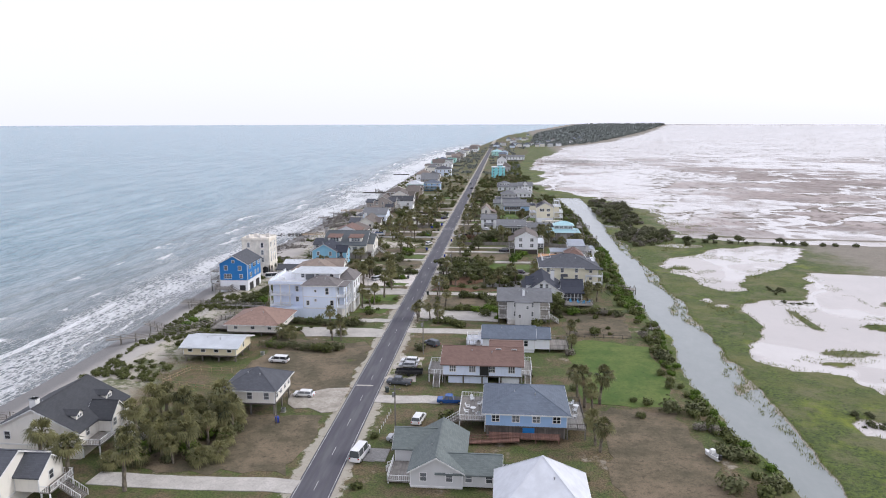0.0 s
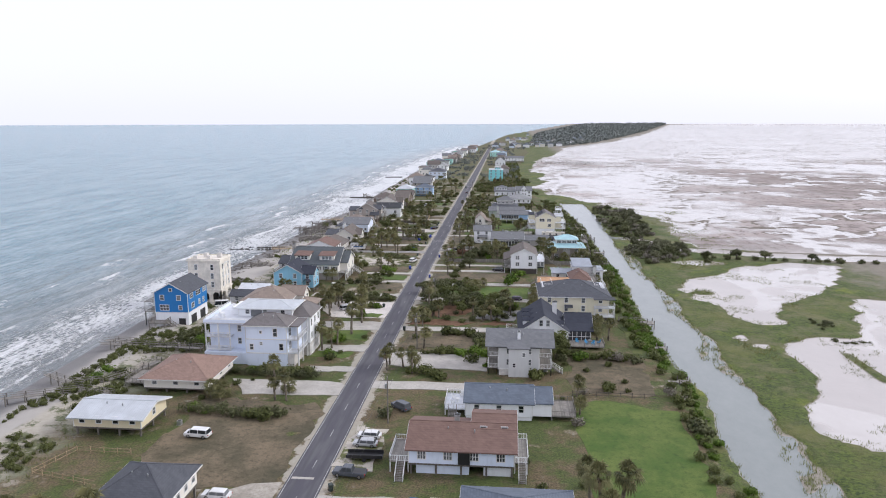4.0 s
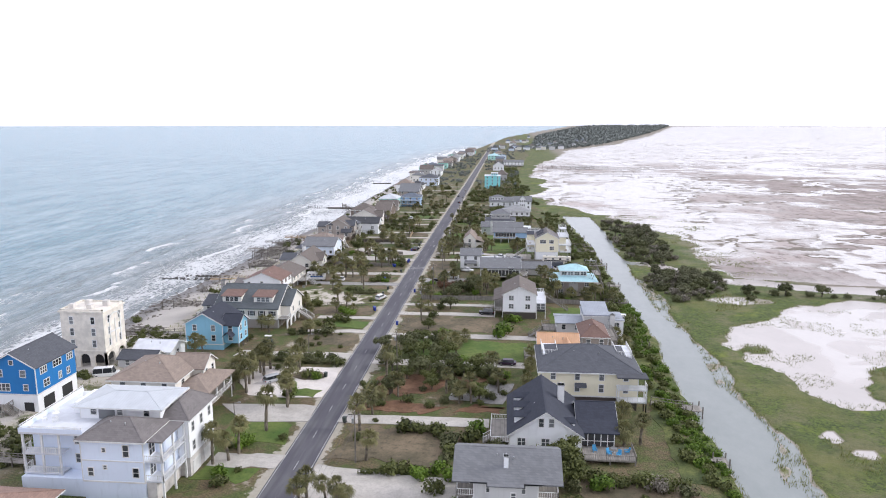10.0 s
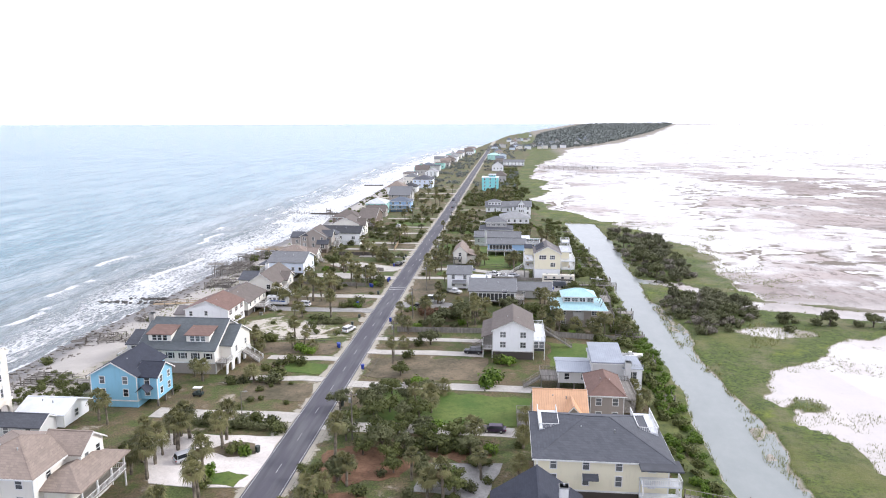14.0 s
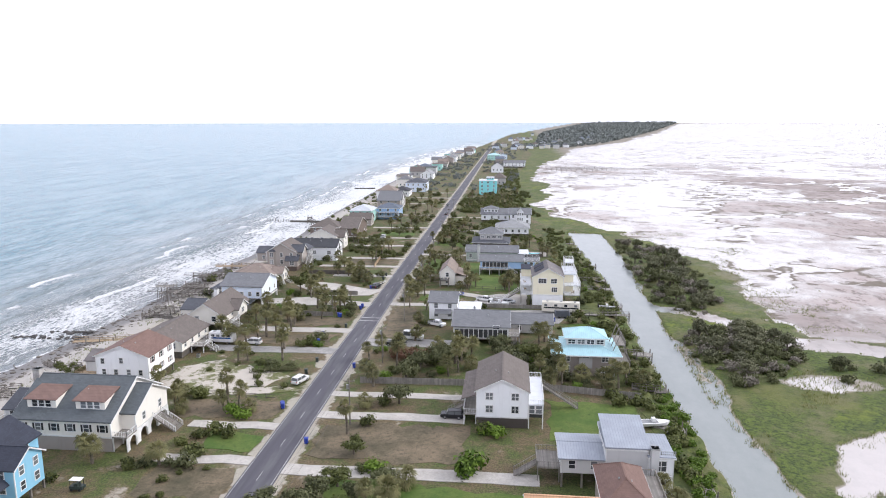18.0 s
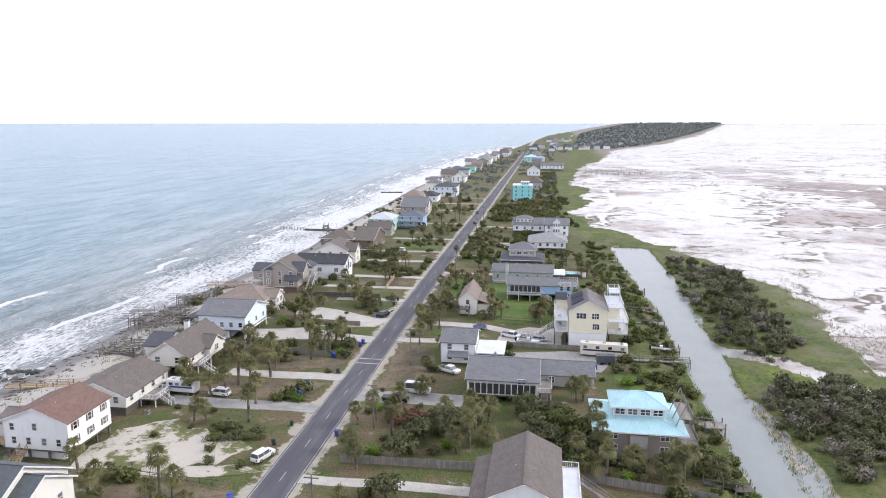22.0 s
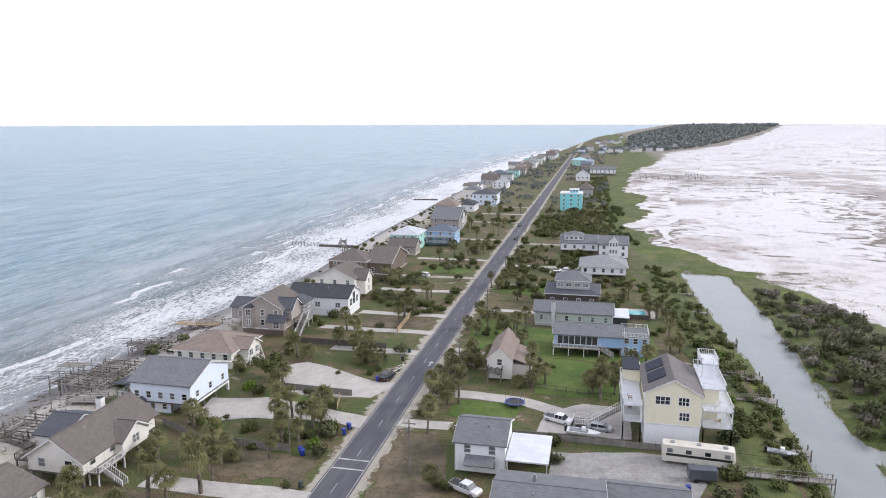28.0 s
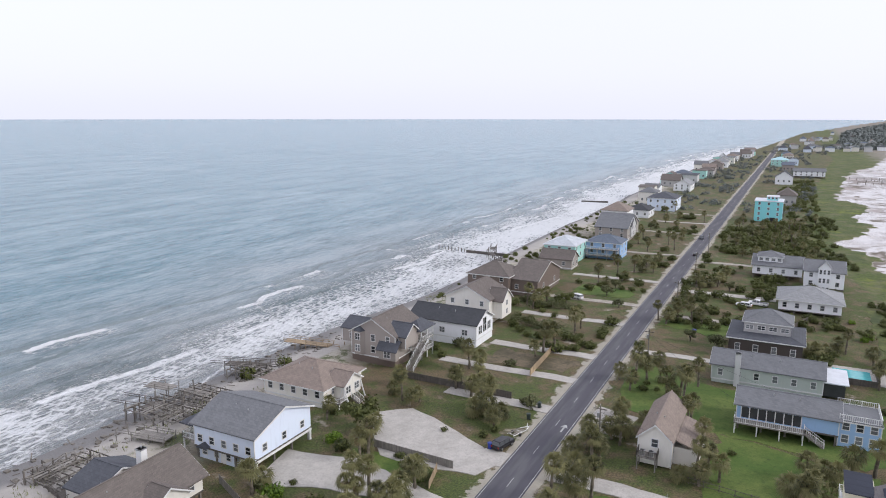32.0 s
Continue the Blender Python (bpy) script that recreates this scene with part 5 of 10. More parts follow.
for k in range(10):
    a0, a1 = math.pi * k / 10, math.pi * (k + 1) / 10
    relief.beam((tx1 + 0.07, 258.9 + 2.3 * math.cos(a0), 11.5 + 1.5 * math.sin(a0)), (tx1 + 0.07, 258.9 + 2.3 * math.cos(a1), 11.5 + 1.5 * math.sin(a1)), 0.16, 0.28)
part("arched_relief", relief, TRIM, h)
for k in range(4):
    part("roof_unit", Shape().box(-69.5 + 2.3 * k, -68.2 + 2.3 * k, 256 + (k % 2) * 3, 257.3 + (k % 2) * 3, 14.3, 15.5 + 0.3 * (k % 2)), BLOCK, h)

h = house("cream two-storey house with tan shingle roofs and a columned porch", -42, -29, 227, 240.5, 0.4, 8.4, 11.2, "hip", S_WARM, R_SANDY, "solid", BLOCK, over=0.8, wins={"S": 3, "E": 2})
body(h, -33, -26.5, 234.5, 240.5, 2.9, 8.6, 10.6, "gx", S_WARM, R_SANDY, 0.5, {"E": 2})
part("foundation_wing", Shape().box(-32.9, -26.6, 234.6, 240.4, 0, 2.9), BLOCK, h)
part("porch_roof", roof_shape("hip", -31, -23, 228.5, 241, 5.7, 7.4, 0.5), R_SANDY, h)
part("porch_block", Shape().box(-30.8, -25.6, 229, 240.6, 0, 5.6), S_WARM, h)
deck(h, -25.6, -23, 229, 240.6, 2.9, "SEN", WOODGREY)
for py in (229.2, 233, 236.8, 240.4):
    part("column", Shape().box(-23.3, -23.05, py - 0.12, py + 0.12, 2.9, 5.6), TRIM, h)
garage(h, "E", -25.55, 231, 0)
garage(h, "E", -25.55, 238, 0)

h = house("low white house with shallow grey roof behind the dune", -56, -46.5, 259.5, 267.5, 0.3, 3.0, 4.6, "gx", S_WHITE, R_WHITE, "solid", S_WHITE, wins={"E": 1, "S": 2})
body(h, -57, -48, 254.5, 259.5, 0.2, 2.6, 4.0, "gx", S_LGREY, R_SLATE, 0.4, {"S": 2})

h = house("turquoise two-storey cottage with dark shingle gable roof", -47.5, -37.5, 270.5, 282.5, 1.6, 7.0, 9.8, "gy", S_TURQ, R_NAVY, "solid", S_TURQ, wins={"S": 2, "E": 2}, h=1.5)
body(h, -38, -33.6, 271.5, 278, 1.6, 6.6, 8.6, "gx", S_TURQ, R_NAVY, 0.45, {"E": 2, "S": 1})
part("porch_roof", roof_shape("gy", -36.8, -34.8, 269.2, 271.5, 4.2, 5.2, 0.3, 0.12), R_NAVY, h)
stilts(h, -38, -33.6, 271.5, 278, 0, 1.6)
h = house("long grey-green house with big dormered roof and arched white porch", -48, -29.5, 290.5, 308.5, 2.9, 6.0, 10.9, "gx", S_WARM, R_DKGREEN, "solid", S_TAUPE, wins={"S": 6}, shutters=BLACK)
for dx in (-43.6, -34.2):
    shed_dormer(h, dx, 292.4, 7.0, 5.6, 1.9, 5.5, S_WARM, R_RED, 3)
chimney(h, -48.6, 299, 0, 12.2, 1.3)
body(h, -30, -26.8, 294, 306, 2.9, 6.2, 9.4, "gx", S_WARM, R_DKGREEN, 0.5, {"E": 2})
arcade(h, (-26.7, 291), (-26.7, 306), 2.8, 4, TRIM, 0.35)
deck(h, -29.5, -26.6, 290.6, 294, 2.9, "SE", WOODGREY)
stairs(h, -26.4, 301, 0, 2.9, "E", 3.0)
deck(h, -55, -48.5, 293, 304, 2.4, "SWN", WOODGREY)
body(h, -54, -48, 296, 306, 2.4, 5.0, 7.0, "gx", S_LGREY, R_SLATE, 0.4, {"S": 2})

h = house("white two-storey house with red-brown gable roof on posts", -50.6, -38.3, 320.2, 332, 2.0, 7.2, 9.6, "gy", S_WHITE, R_RED, "stilts", over=0.35)
windows(h, -50.6, -38.3, 320.2, 332, 2.0, 7.2, {"E": 3}, 0.9, 1.3, 1, R_RED)
for wx, wz in ((-49, 5.4), (-44.6, 5.6), (-48.8, 2.9), (-46, 2.9), (-43, 2.9), (-40.2, 2.9)):
    window(h, "S", wx, 320.2, wz, 0.8, 1.2)
part("foundation", Shape().box(-49.6, -40, 321, 326, 0, 1.8), S_WHITE, h)
deck(h, -56.5, -50.6, 321, 331, 2.0, "SWN", WOODTAN, WOODTAN)
body(h, -55.5, -50.6, 324, 331, 2.0, 4.6, 6.0, "gx", S_LGREY, R_TAUPE, 0.4)
stairs(h, -47, 320, 0, 2.0, "S", 1.4, WOODTAN, WOODTAN)
h = house("single-storey ranch house with brown shingle roof and white zigzag stair", -53, -40, 339.3, 355, 1.8, 4.2, 6.7, "gy", S_WARM, R_BROWN, "stilts", wins={"S": 3, "E": 4})
part("skirt", Shape().box(-52.8, -40.3, 339.6, 354.6, 0, 1.6), WOODDARK, h)
deck(h, -40, -36.5, 344, 349.5, 1.8, "SEN", WOODGREY)
stairs(h, -36.5, 346, 0, 1.8, "E", 1.4)
h = house("cream raised house with large brown gable roof and white chimney", -48.8, -38.8, 361.5, 380, 2.3, 4.9, 8.2, "gy", S_WARM, R_BROWN, "stilts", over=0.7, wins={"S": 2, "E": 4}, w=1.2)
body(h, -40, -37.2, 369, 376, 2.3, 4.7, 6.8, "gx", S_WARM, R_BROWN, 0.5, {"E": 1}, w=1.6, bars=2)
chimney(h, -46.6, 376, 5, 9.0, 1.1, WHITE)
deck(h, -54, -48.8, 364, 378, 2.2, "SWN", WOODDARK, WOODDARK)
body(h, -54.4, -48.9, 369, 379, 2.2, 4.3, 6.2, "gx", S_WARM, R_SLATE, 0.4)
deck(h, -38.8, -36.8, 362.5, 369, 2.3, "SE", WOODGREY)
stairs(h, -36.8, 364, 0, 2.3, "E", 1.3)
h = house("white two-storey house with grey gable roof raised at the road end", -51, -37.7, 390, 404.5, 2.4, 6.4, 9.0, "gx", S_PALEB_SKYLIT, R_GREY, "stilts", over=0.6, wins={"S": 5, "E": 3}, w=0.95, h=1.2)
part("ground_rooms", Shape().box(-50.5, -42.5, 390.4, 404, 0, 2.1), S_PALEB_SKYLIT, h)
windows(h, -50.5, -42.5, 390.4, 404, 0, 2.1, {"S": 3}, 0.9, 1.0)
door(h, "S", -45, 390.4, 0.05)
for py in (390.3, 404.2):
    part("end_post", Shape().box(-38.1, -37.6, py - 0.25, py + 0.25, 0, 2.2), TRIM, h)
part("end_beam", Shape().box(-38.1, -37.55, 390, 404.5, 1.75, 2.15), TRIM, h)
part("entry_hood", Shape().prism([(-49.8, 388.9, 2.6), (-48.6, 388.9, 3.4), (-47.4, 388.9, 2.6)], (0, 1.1, 0)), R_SLATE, h)
deck(h, -55, -51, 391, 404, 2.4, "SWN", WOODGREY)
part("porch_roof", roof_shape("flat", -55, -51, 391, 404, 5.0, 0, 0.3), R_SLATE, h)
h = house("low cream house with broad tan hip roof and screened east porch", -58.5, -43.5, 416, 429.5, 1.2, 3.9, 6.9, "hip", S_WARM, R_TAN, "solid", S_WARM, over=0.8, wins={"S": 5, "E": 2})
body(h, -45, -41, 419.5, 425.5, 1.2, 4.1, 5.9, "gx", S_WARM, R_TAN, 0.5, {"E": 2}, w=1.5, bars=2)
deck(h, -43.5, -40.4, 417, 419.6, 1.2, "SE", WOODGREY)
for py in (419.6, 425.4):
    part("raking_post", Shape().beam((-41.2, py, 4.0), (-39.9, py, 0.0), 0.22), TRIM, h)
    part("raking_post", Shape().beam((-41.2, py, 4.0), (-42.4, py, 0.0), 0.22), TRIM, h)
stairs(h, -40.4, 422, 0, 1.2, "E", 1.6)
h = house("taupe two-storey house with bay windows, white porches and long stair", -54.5, -42.5, 442, 455, 2.0, 7.6, 11.0, "gy", S_TAUPE, R_BROWN, "solid", S_BROWN, wins={"S": 3, "E": 1}, h=1.5)
body(h, -45, -40.3, 443, 449, 4.6, 7.6, 9.8, "gx", S_TAUPE, R_SLATE, 0.45, {"S": 1})
part("porch_roof", roof_shape("gx", -46.5, -41.5, 440.6, 444.4, 4.5, 6.4, 0.3, 0.15), R_SLATE, h)
part("porch_room", Shape().box(-46.3, -41.7, 440.8, 442.2, 2.0, 4.5), S_TAUPE, h)
window(h, "S", -44, 440.8, 2.6, 1.6, 1.5, 2)
for z in (2.0, 4.8):
    deck(h, -42.5, -39.4, 449, 455, z, "SEN", WOODGREY)
part("porch_roof", roof_shape("hip", -44, -39.6, 448.6, 455.4, 7.4, 9.2, 0.4), R_SLATE, h)
for py in (449.2, 452, 454.8):
    part("column", Shape().box(-39.7, -39.45, py - 0.13, py + 0.13, 0, 7.4), TRIM, h)
body(h, -60, -54.5, 446, 454, 3.0, 6.4, 8.2, "gx", S_TAUPE, R_SLATE, 0.4, {"S": 1})
for bx in (-52.2,):
    s = Shape()
    s.prism([(bx - 1.4, 442, 2.2), (bx - 0.8, 441, 2.2), (bx + 0.8, 441, 2.2), (bx + 1.4, 442, 2.2)], (0, 0, 5.6))
    part("bay", s, S_TAUPE, h)
    window(h, "S", bx, 441, 3.0, 1.2, 1.5, 2)
    window(h, "S", bx, 441, 5.8, 1.2, 1.5, 2)
    part("bay_roof", Shape().solid([(bx - 1.6, 442, 7.8), (bx - 0.95, 440.75, 7.8), (bx + 0.95, 440.75, 7.8), (bx + 1.6, 442, 7.8), (bx, 442, 9.0)], [(0, 1, 4), (1, 2, 4), (2, 3, 4), (3, 0, 4), (0, 3, 2, 1)]), R_SLATE, h)
stairs(h, -38.6, 449.2, 0, 4.8, "S", 1.8)
h = house("white beach house with long dark roof and tall east windows", -51, -31.8, 463.5, 474, 2.0, 5.9, 8.4, "gx", S_WHITE, R_CHAR, "solid", S_WHITE, wins={"S": 3}, w=1.4, bars=2)
for wy, wz, wh in ((466, 3.0, 2.0), (468.75, 3.0, 3.6), (471.5, 3.0, 2.0)):
    window(h, "E", -31.8, wy, wz, 1.9, wh, 2)
h = house("beige two-storey house with brown hip roof and white trim", -50, -36.5, 482.5, 496, 1.6, 7.2, 10.4, "gy", S_WARM, R_BROWN, "solid", S_WARM, wins={"S": 3, "E": 2})
body(h, -38, -33.6, 485, 492, 1.6, 6.6, 9.4, "gx", S_WARM, R_BROWN, 0.4, {"E": 1})
h = house("brown cedar house with hipped brown roof", -58, -43.5, 514.5, 528, 1.4, 6.2, 9.6, "hip", S_BROWN, R_BROWN, "solid", S_BROWN, wins={"S": 3, "E": 2})
h = house("brown cedar house with steep gabled brown roof", -44, -34.5, 517, 540, 1.4, 5.4, 9.8, "gx", S_BROWN, R_BROWN, "solid", S_BROWN, wins={"S": 2, "E": 2})
h = house("small cottage with brown gable roof and pale walls", -49, -36.5, 561, 569.5, 0.8, 4.0, 6.8, "gx", S_TAUPE, R_BROWN, "solid", S_TAUPE, wins={"S": 2, "E": 2})
h = house("seafoam green beach house with pale metal roof", -51, -38.5, 571.5, 588, 1.6, 7.2, 9.8, "hip", S_SEAFOAM, R_METAL, "solid", S_SEAFOAM, wins={"S": 3, "E": 3})
h = house("blue two-storey house with grey-blue roof and white porches", -38.5, -24.5, 588, 600.5, 1.6, 6.6, 9.2, "hip", S_LBLUE, R_BLUE, "solid", S_LBLUE, wins={"S": 3, "E": 2})
for z in (1.6, 4.2):
    deck(h, -38, -25, 585.6, 588, z, "SEW", WOODGREY)
h = house("large taupe house with steep grey gables", -46, -31, 630, 655, 1.5, 6.4, 11.6, "gx", S_TAUPE, R_GREY, "solid", S_TAUPE, wins={"S": 3, "E": 3})
body(h, -37, -30.4, 636, 646, 1.5, 6.8, 11.0, "gx", S_LGREY, R_GREY, 0.4, {"E": 3})
h = house("white cottage with dark hip roof", -50, -37, 713, 730, 0.8, 4.2, 7.2, "hip", S_WHITE, R_CHAR, "solid", S_WHITE, wins={"S": 3, "E": 3})
h = house("pale blue two-storey house with grey hip roof and porch", -45, -28, 749, 770, 1.2, 7.6, 10.8, "hip", S_PALEB_SKYLIT, R_SLATE, "solid", S_PALEB_SKYLIT, wins={"S": 4, "E": 3})
h = house("white cottage with pale gable roof", -48.5, -36, 872, 895, 0.8, 5.2, 8.6, "gy", S_WHITE, R_LGREY, "solid", S_WHITE, wins={"S": 3, "E": 3})

# ---- houses on the marsh side, from south to north ----
h = house("white-roofed pavilion house with pyramid metal roof", 29.8, 42.8, 88.0, 101.0, 1.8, 4.2, 10.4, "hip", S_WHITE, R_WHITE, "solid", S_WHITE, over=0.7, wins={"S": 3, "W": 3})
body(h, 41.5, 47.5, 87, 94.5, 1.8, 3.6, 5.4, "gx", S_WHITE, R_WHITE, 0.4, {"E": 1})
h = house("grey cottage with green-grey shingle roof in two wings", 15.5, 24, 102.5, 117, 0.5, 3.1, 5.5, "gy", S_LGREY, R_GREEN, "solid", BLOCK, wins={"S": 2, "W": 3})
body(h, 11.8, 20, 110.5, 117, 0.4, 3.0, 5.1, "gx", S_LGREY, R_GREEN, 0.5, {"S": 1, "W": 2})
body(h, 20, 30, 102.8, 108.6, 0.4, 2.8, 4.6, "gx", S_LGREY, R_GREEN, 0.5, {"S": 3})
deck(h, 11.5, 15.4, 103.5, 110.4, 0.5, "SW", WOODGREY)
stairs(h, 11.5, 108, 0, 0.5, "W", 1.2)
h = house("light blue house with blue-grey hip roof raised over a deck", 27.2, 42.4, 122, 136, 2.4, 4.9, 7.8, "hip", S_LBLUE, R_BLUE, "stilts", over=0.7, wins={"S": 4, "W": 3}, w=1.3, h=1.2, bars=2)
deck(h, 22, 27.2, 124, 135.5, 2.4, "SWN", WOODGREY)
stairs(h, 22, 125.3, 0, 2.4, "W", 1.4)
deck(h, 42.4, 46, 122, 135, 2.2, "SEN", WOODGREY, WOODDARK)
part("lattice", Shape().box(27.4, 42.2, 122.3, 122.4, 0.1, 2.1), WOODDARK, h)
deck(h, 28, 41, 119.9, 122, 1.0, "S", WOODRED, WOODRED)
part("ramp", Shape().prism([(22.5, 118.4, 0.0), (33.5, 118.4, 0.95), (33.5, 118.4, 1.1), (22.5, 118.4, 0.12)], (0, 1.3, 0)), WOODRED, h)
railing(h, (22.5, 118.4, 0.1), (33.5, 118.4, 1.05), WOODRED)
railing(h, (22.5, 119.7, 0.1), (33.5, 119.7, 1.05), WOODRED)
part("utility_room", Shape().box(34.2, 36.4, 121.9, 124, 0, 2.1), S_BLUE, h)
h = house("white raised house with red-brown shingle roof and white stairs", 16.8, 34.6, 148.5, 161, 2.1, 4.7, 6.8, "gx", S_PALEB_SKYLIT, R_RED, "stilts", over=0.6, wins={"S": 4}, w=1.3, bars=3)
part("ground_rooms", Shape().box(18, 27, 149, 160.5, 0, 1.9), S_PALEB_SKYLIT, h)
part("ground_rooms", Shape().box(29.5, 34.3, 149, 160.5, 0, 1.9), S_WHITE, h)
chimney(h, 24.6, 155.5, 5, 8.0, 0.9, BRICKC)
body(h, 27.5, 34.8, 153.5, 161.2, 4.6, 6.4, 7.4, "gx", S_WHITE, R_RED, 0.4, {"S": 2})
deck(h, 13.4, 16.8, 149, 157, 2.1, "SWN", WOODGREY)
stairs(h, 15.5, 149, 0, 2.1, "S", 1.4)
deck(h, 34.6, 37, 150, 159, 2.1, "SEN", WOODGREY)
stairs(h, 36, 150, 0, 2.1, "S", 1.2)
part("roof_hatch", Shape().box(25.2, 27.2, 148.1, 150.2, 2.3, 4.8), BLACK, h)
h = house("low white house with blue-grey shingle roof and rear deck", 25.2, 38.5, 171.4, 181.2, 0.9, 3.7, 5.6, "gx", S_WHITE, R_BLUE, "solid", S_WHITE, wins={"S": 3}, w=0.9)
body(h, 38.5, 42.3, 171.8, 180, 0.9, 3.7, 5.4, "gx", S_WHITE, R_BLUE, 0.4)
deck(h, 42.3, 47.2, 172, 180, 1.0, "SEN", WOODGREY, WOODGREY)
deck(h, 20.8, 25.2, 173, 181, 1.4, "SWN", R_WHITE)
stairs(h, 22.5, 173, 0, 1.4, "S", 1.6, WOODGREY, WOODGREY)
h = house("pale grey two-storey house with stacked white balconies", 31.6, 41, 196.4, 207.5, 1.8, 7.2, 9.6, "gx", S_LGREY, R_GREY, "solid", BLOCK, over=0.6, wins={"S": 2})
for bx0, bx1 in ((29, 31.6), (41, 44)):
    for z in (1.8, 4.6):
        deck(h, bx0, bx1, 196.6, 207, z, "SEW", WOODGREY, ground=0)
chimney(h, 36.3, 198.6, 7.6, 10.2, 0.7, S_WHITE)
part("bay_block", Shape().box(33.9, 38.6, 195.4, 196.5, 0, 6.9), S_LGREY, h)
part("bay_roof", Shape().prism([(33.6, 195.1, 6.85), (33.6, 196.6, 7.35), (33.6, 196.6, 7.5), (33.6, 195.1, 7.0)], (5.3, 0, 0)), R_GREY, h)
window(h, "S", 35.2, 195.4, 2.4, 0.6, 0.9)
window(h, "S", 37.4, 195.4, 5.0, 0.6, 0.9)
stairs(h, 44.0, 199, 0, 1.8, "E", 1.2, WOODGREY)
part("loft_floor", Shape().box(29.2, 43.8, 197, 207, 7.15, 7.3), TRIM, h)
part("wide_roof", roof_shape("gx", 29, 44, 196.4, 207.5, 7.25, 9.66, 0.6), R_GREY, h)
h = house("white gabled house with near-black roof, wall dormers and side wing", 37, 49.8, 219.3, 237, 0.9, 3.9, 8.2, "gy", S_WHITE, R_NAVY, "solid", S_WHITE, over=0.5, wins={"S": 3}, w=1.3, bars=2)
window(h, "S", 42.6, 219.3, 5.4, 0.8, 1.5)
window(h, "S", 44.4, 219.3, 5.4, 0.8, 1.5)
for y in (223, 227.5, 232):
    dormer(h, 37.9, y, 4.2, 2.0, 1.9, 4.0, "W", S_WHITE, R_NAVY, 1)
dormer(h, 48.6, 222, 4.4, 1.8, 1.2, 3.4, "E", S_WHITE, R_NAVY, 1)
chimney(h, 46.8, 230, 4.5, 9.4, 1.2, WHITE)
body(h, 49.8, 56.4, 224.5, 233.5, 0.9, 3.9, 6.4, "gx", S_WHITE, R_NAVY, 0.5)
part("porch_screen", Shape().box(50, 56, 221.8, 224.4, 1.0, 3.3), SCREEN, h)
for k in range(6):
    part("screen_post", Shape().box(50 + 1.18 * k - 0.07, 50 + 1.18 * k + 0.07, 221.68, 221.8, 0.95, 3.4), TRIM, h)
part("screen_rail", Shape().box(50, 56, 221.68, 221.79, 1.9, 2.0), TRIM, h)
part("porch_roof", Shape().prism([(49.6, 221.4, 3.4), (49.6, 224.8, 4.6), (49.6, 224.8, 4.8), (49.6, 221.4, 3.6)], (7.2, 0, 0)), R_NAVY, h)
deck(h, 50, 59, 216.5, 221.8, 0.9, "SE", WOODGREY, WOODGREY)
deck(h, 33.5, 37, 222, 232, 0.9, "SWN", WOODGREY)
stairs(h, 33.5, 224, 0, 0.9, "W", 1.5)
h = house("pale yellow two-storey house with dark hip roof and white corner decks", 43.6, 63.4, 240.5, 256.5, 3.0, 8.1, 11.4, "hip", S_YELLOW, R_SLATE, "solid", S_DBROWN, over=0.8, wins={"S": 4}, w=0.9, h=1.6)
for z in (3.0, 5.6):
    deck(h, 59, 64.8, 237.8, 240.5, z, "SE", R_WHITE)
part("porch_roof", roof_shape("flat", 59, 64.6, 237.8, 240.6, 8.0, 0, 0.3), R_SLATE, h)
part("awning", Shape().prism([(50.5, 240.45, 5.6), (50.5, 239.5, 5.0), (50.5, 239.5, 5.1), (50.5, 240.45, 5.75)], (2.4, 0, 0)), R_SLATE, h)
for dx in (44.2, 60.2):
    part("roof_terrace", Shape().box(dx, dx + 3.2, 248.5, 256.2, 8.2, 9.0), R_WHITE, h)
    railing(h, (dx, 248.5, 9.0), (dx + 3.2, 248.5, 9.0), TRIM)
    railing(h, (dx, 248.5, 9.0), (dx, 256.2, 9.0), TRIM)
    railing(h, (dx + 3.2, 248.5, 9.0), (dx + 3.2, 256.2, 9.0), TRIM)
h = house("cottage with copper-orange standing roof and cedar walls", 44.4, 54, 265.8, 276, 0.6, 4.0, 6.9, "gx", S_WOOD, R_ORANGE, "solid", S_WOOD, wins={"S": 2, "W": 2})
body(h, 49.8, 53, 264.6, 269, 0.6, 4.4, 6.2, "gy", S_WOOD, R_ORANGE, 0.4)
deck(h, 41, 44.4, 268, 275, 0.6, "SWN", WOODGREY, WOODGREY)
h = house("cedar three-storey house with hipped russet roof and rear decks", 55.2, 61.6, 270.5, 281.5, 0.6, 6.2, 8.6, "hip", S_WOOD, R_RED, "solid", S_WOOD, over=0.5, wins={"S": 2, "E": 2})
for z in (2.8, 5.4):
    deck(h, 61.6, 64, 271, 281, z, "SEN", WOODGREY, WOODGREY)
h = house("pale grey modern house with stepped metal shed roofs", 57.2, 63.8, 285, 294.4, 0.3, 7.6, 8.2, "flat", S_LGREY, R_STEEL, "solid", S_LGREY, over=0.3, wins={"W": 1})
part("roof", Shape().prism([(57.0, 284.6, 7.8), (57.0, 294.8, 9.0), (57.0, 294.8, 9.2), (57.0, 284.6, 8.0)], (7.0, 0, 0)), R_STEEL, h)
part("clerestory", Shape().prism([(57.3, 285.4, 7.7), (57.3, 294.4, 7.7), (57.3, 294.4, 8.9)], (6.4, 0, 0)), S_LGREY, h)
body(h, 63.8, 67.6, 284.6, 292.5, 0.3, 6.6, 7.0, "flat", S_WHITE, R_STEEL, 0.3, {"S": 1, "E": 1}, w=1.6, h=1.7, bars=2)
railing(h, (63.8, 284.5, 7.1), (67.8, 284.5, 7.1), METAL, 0.6)
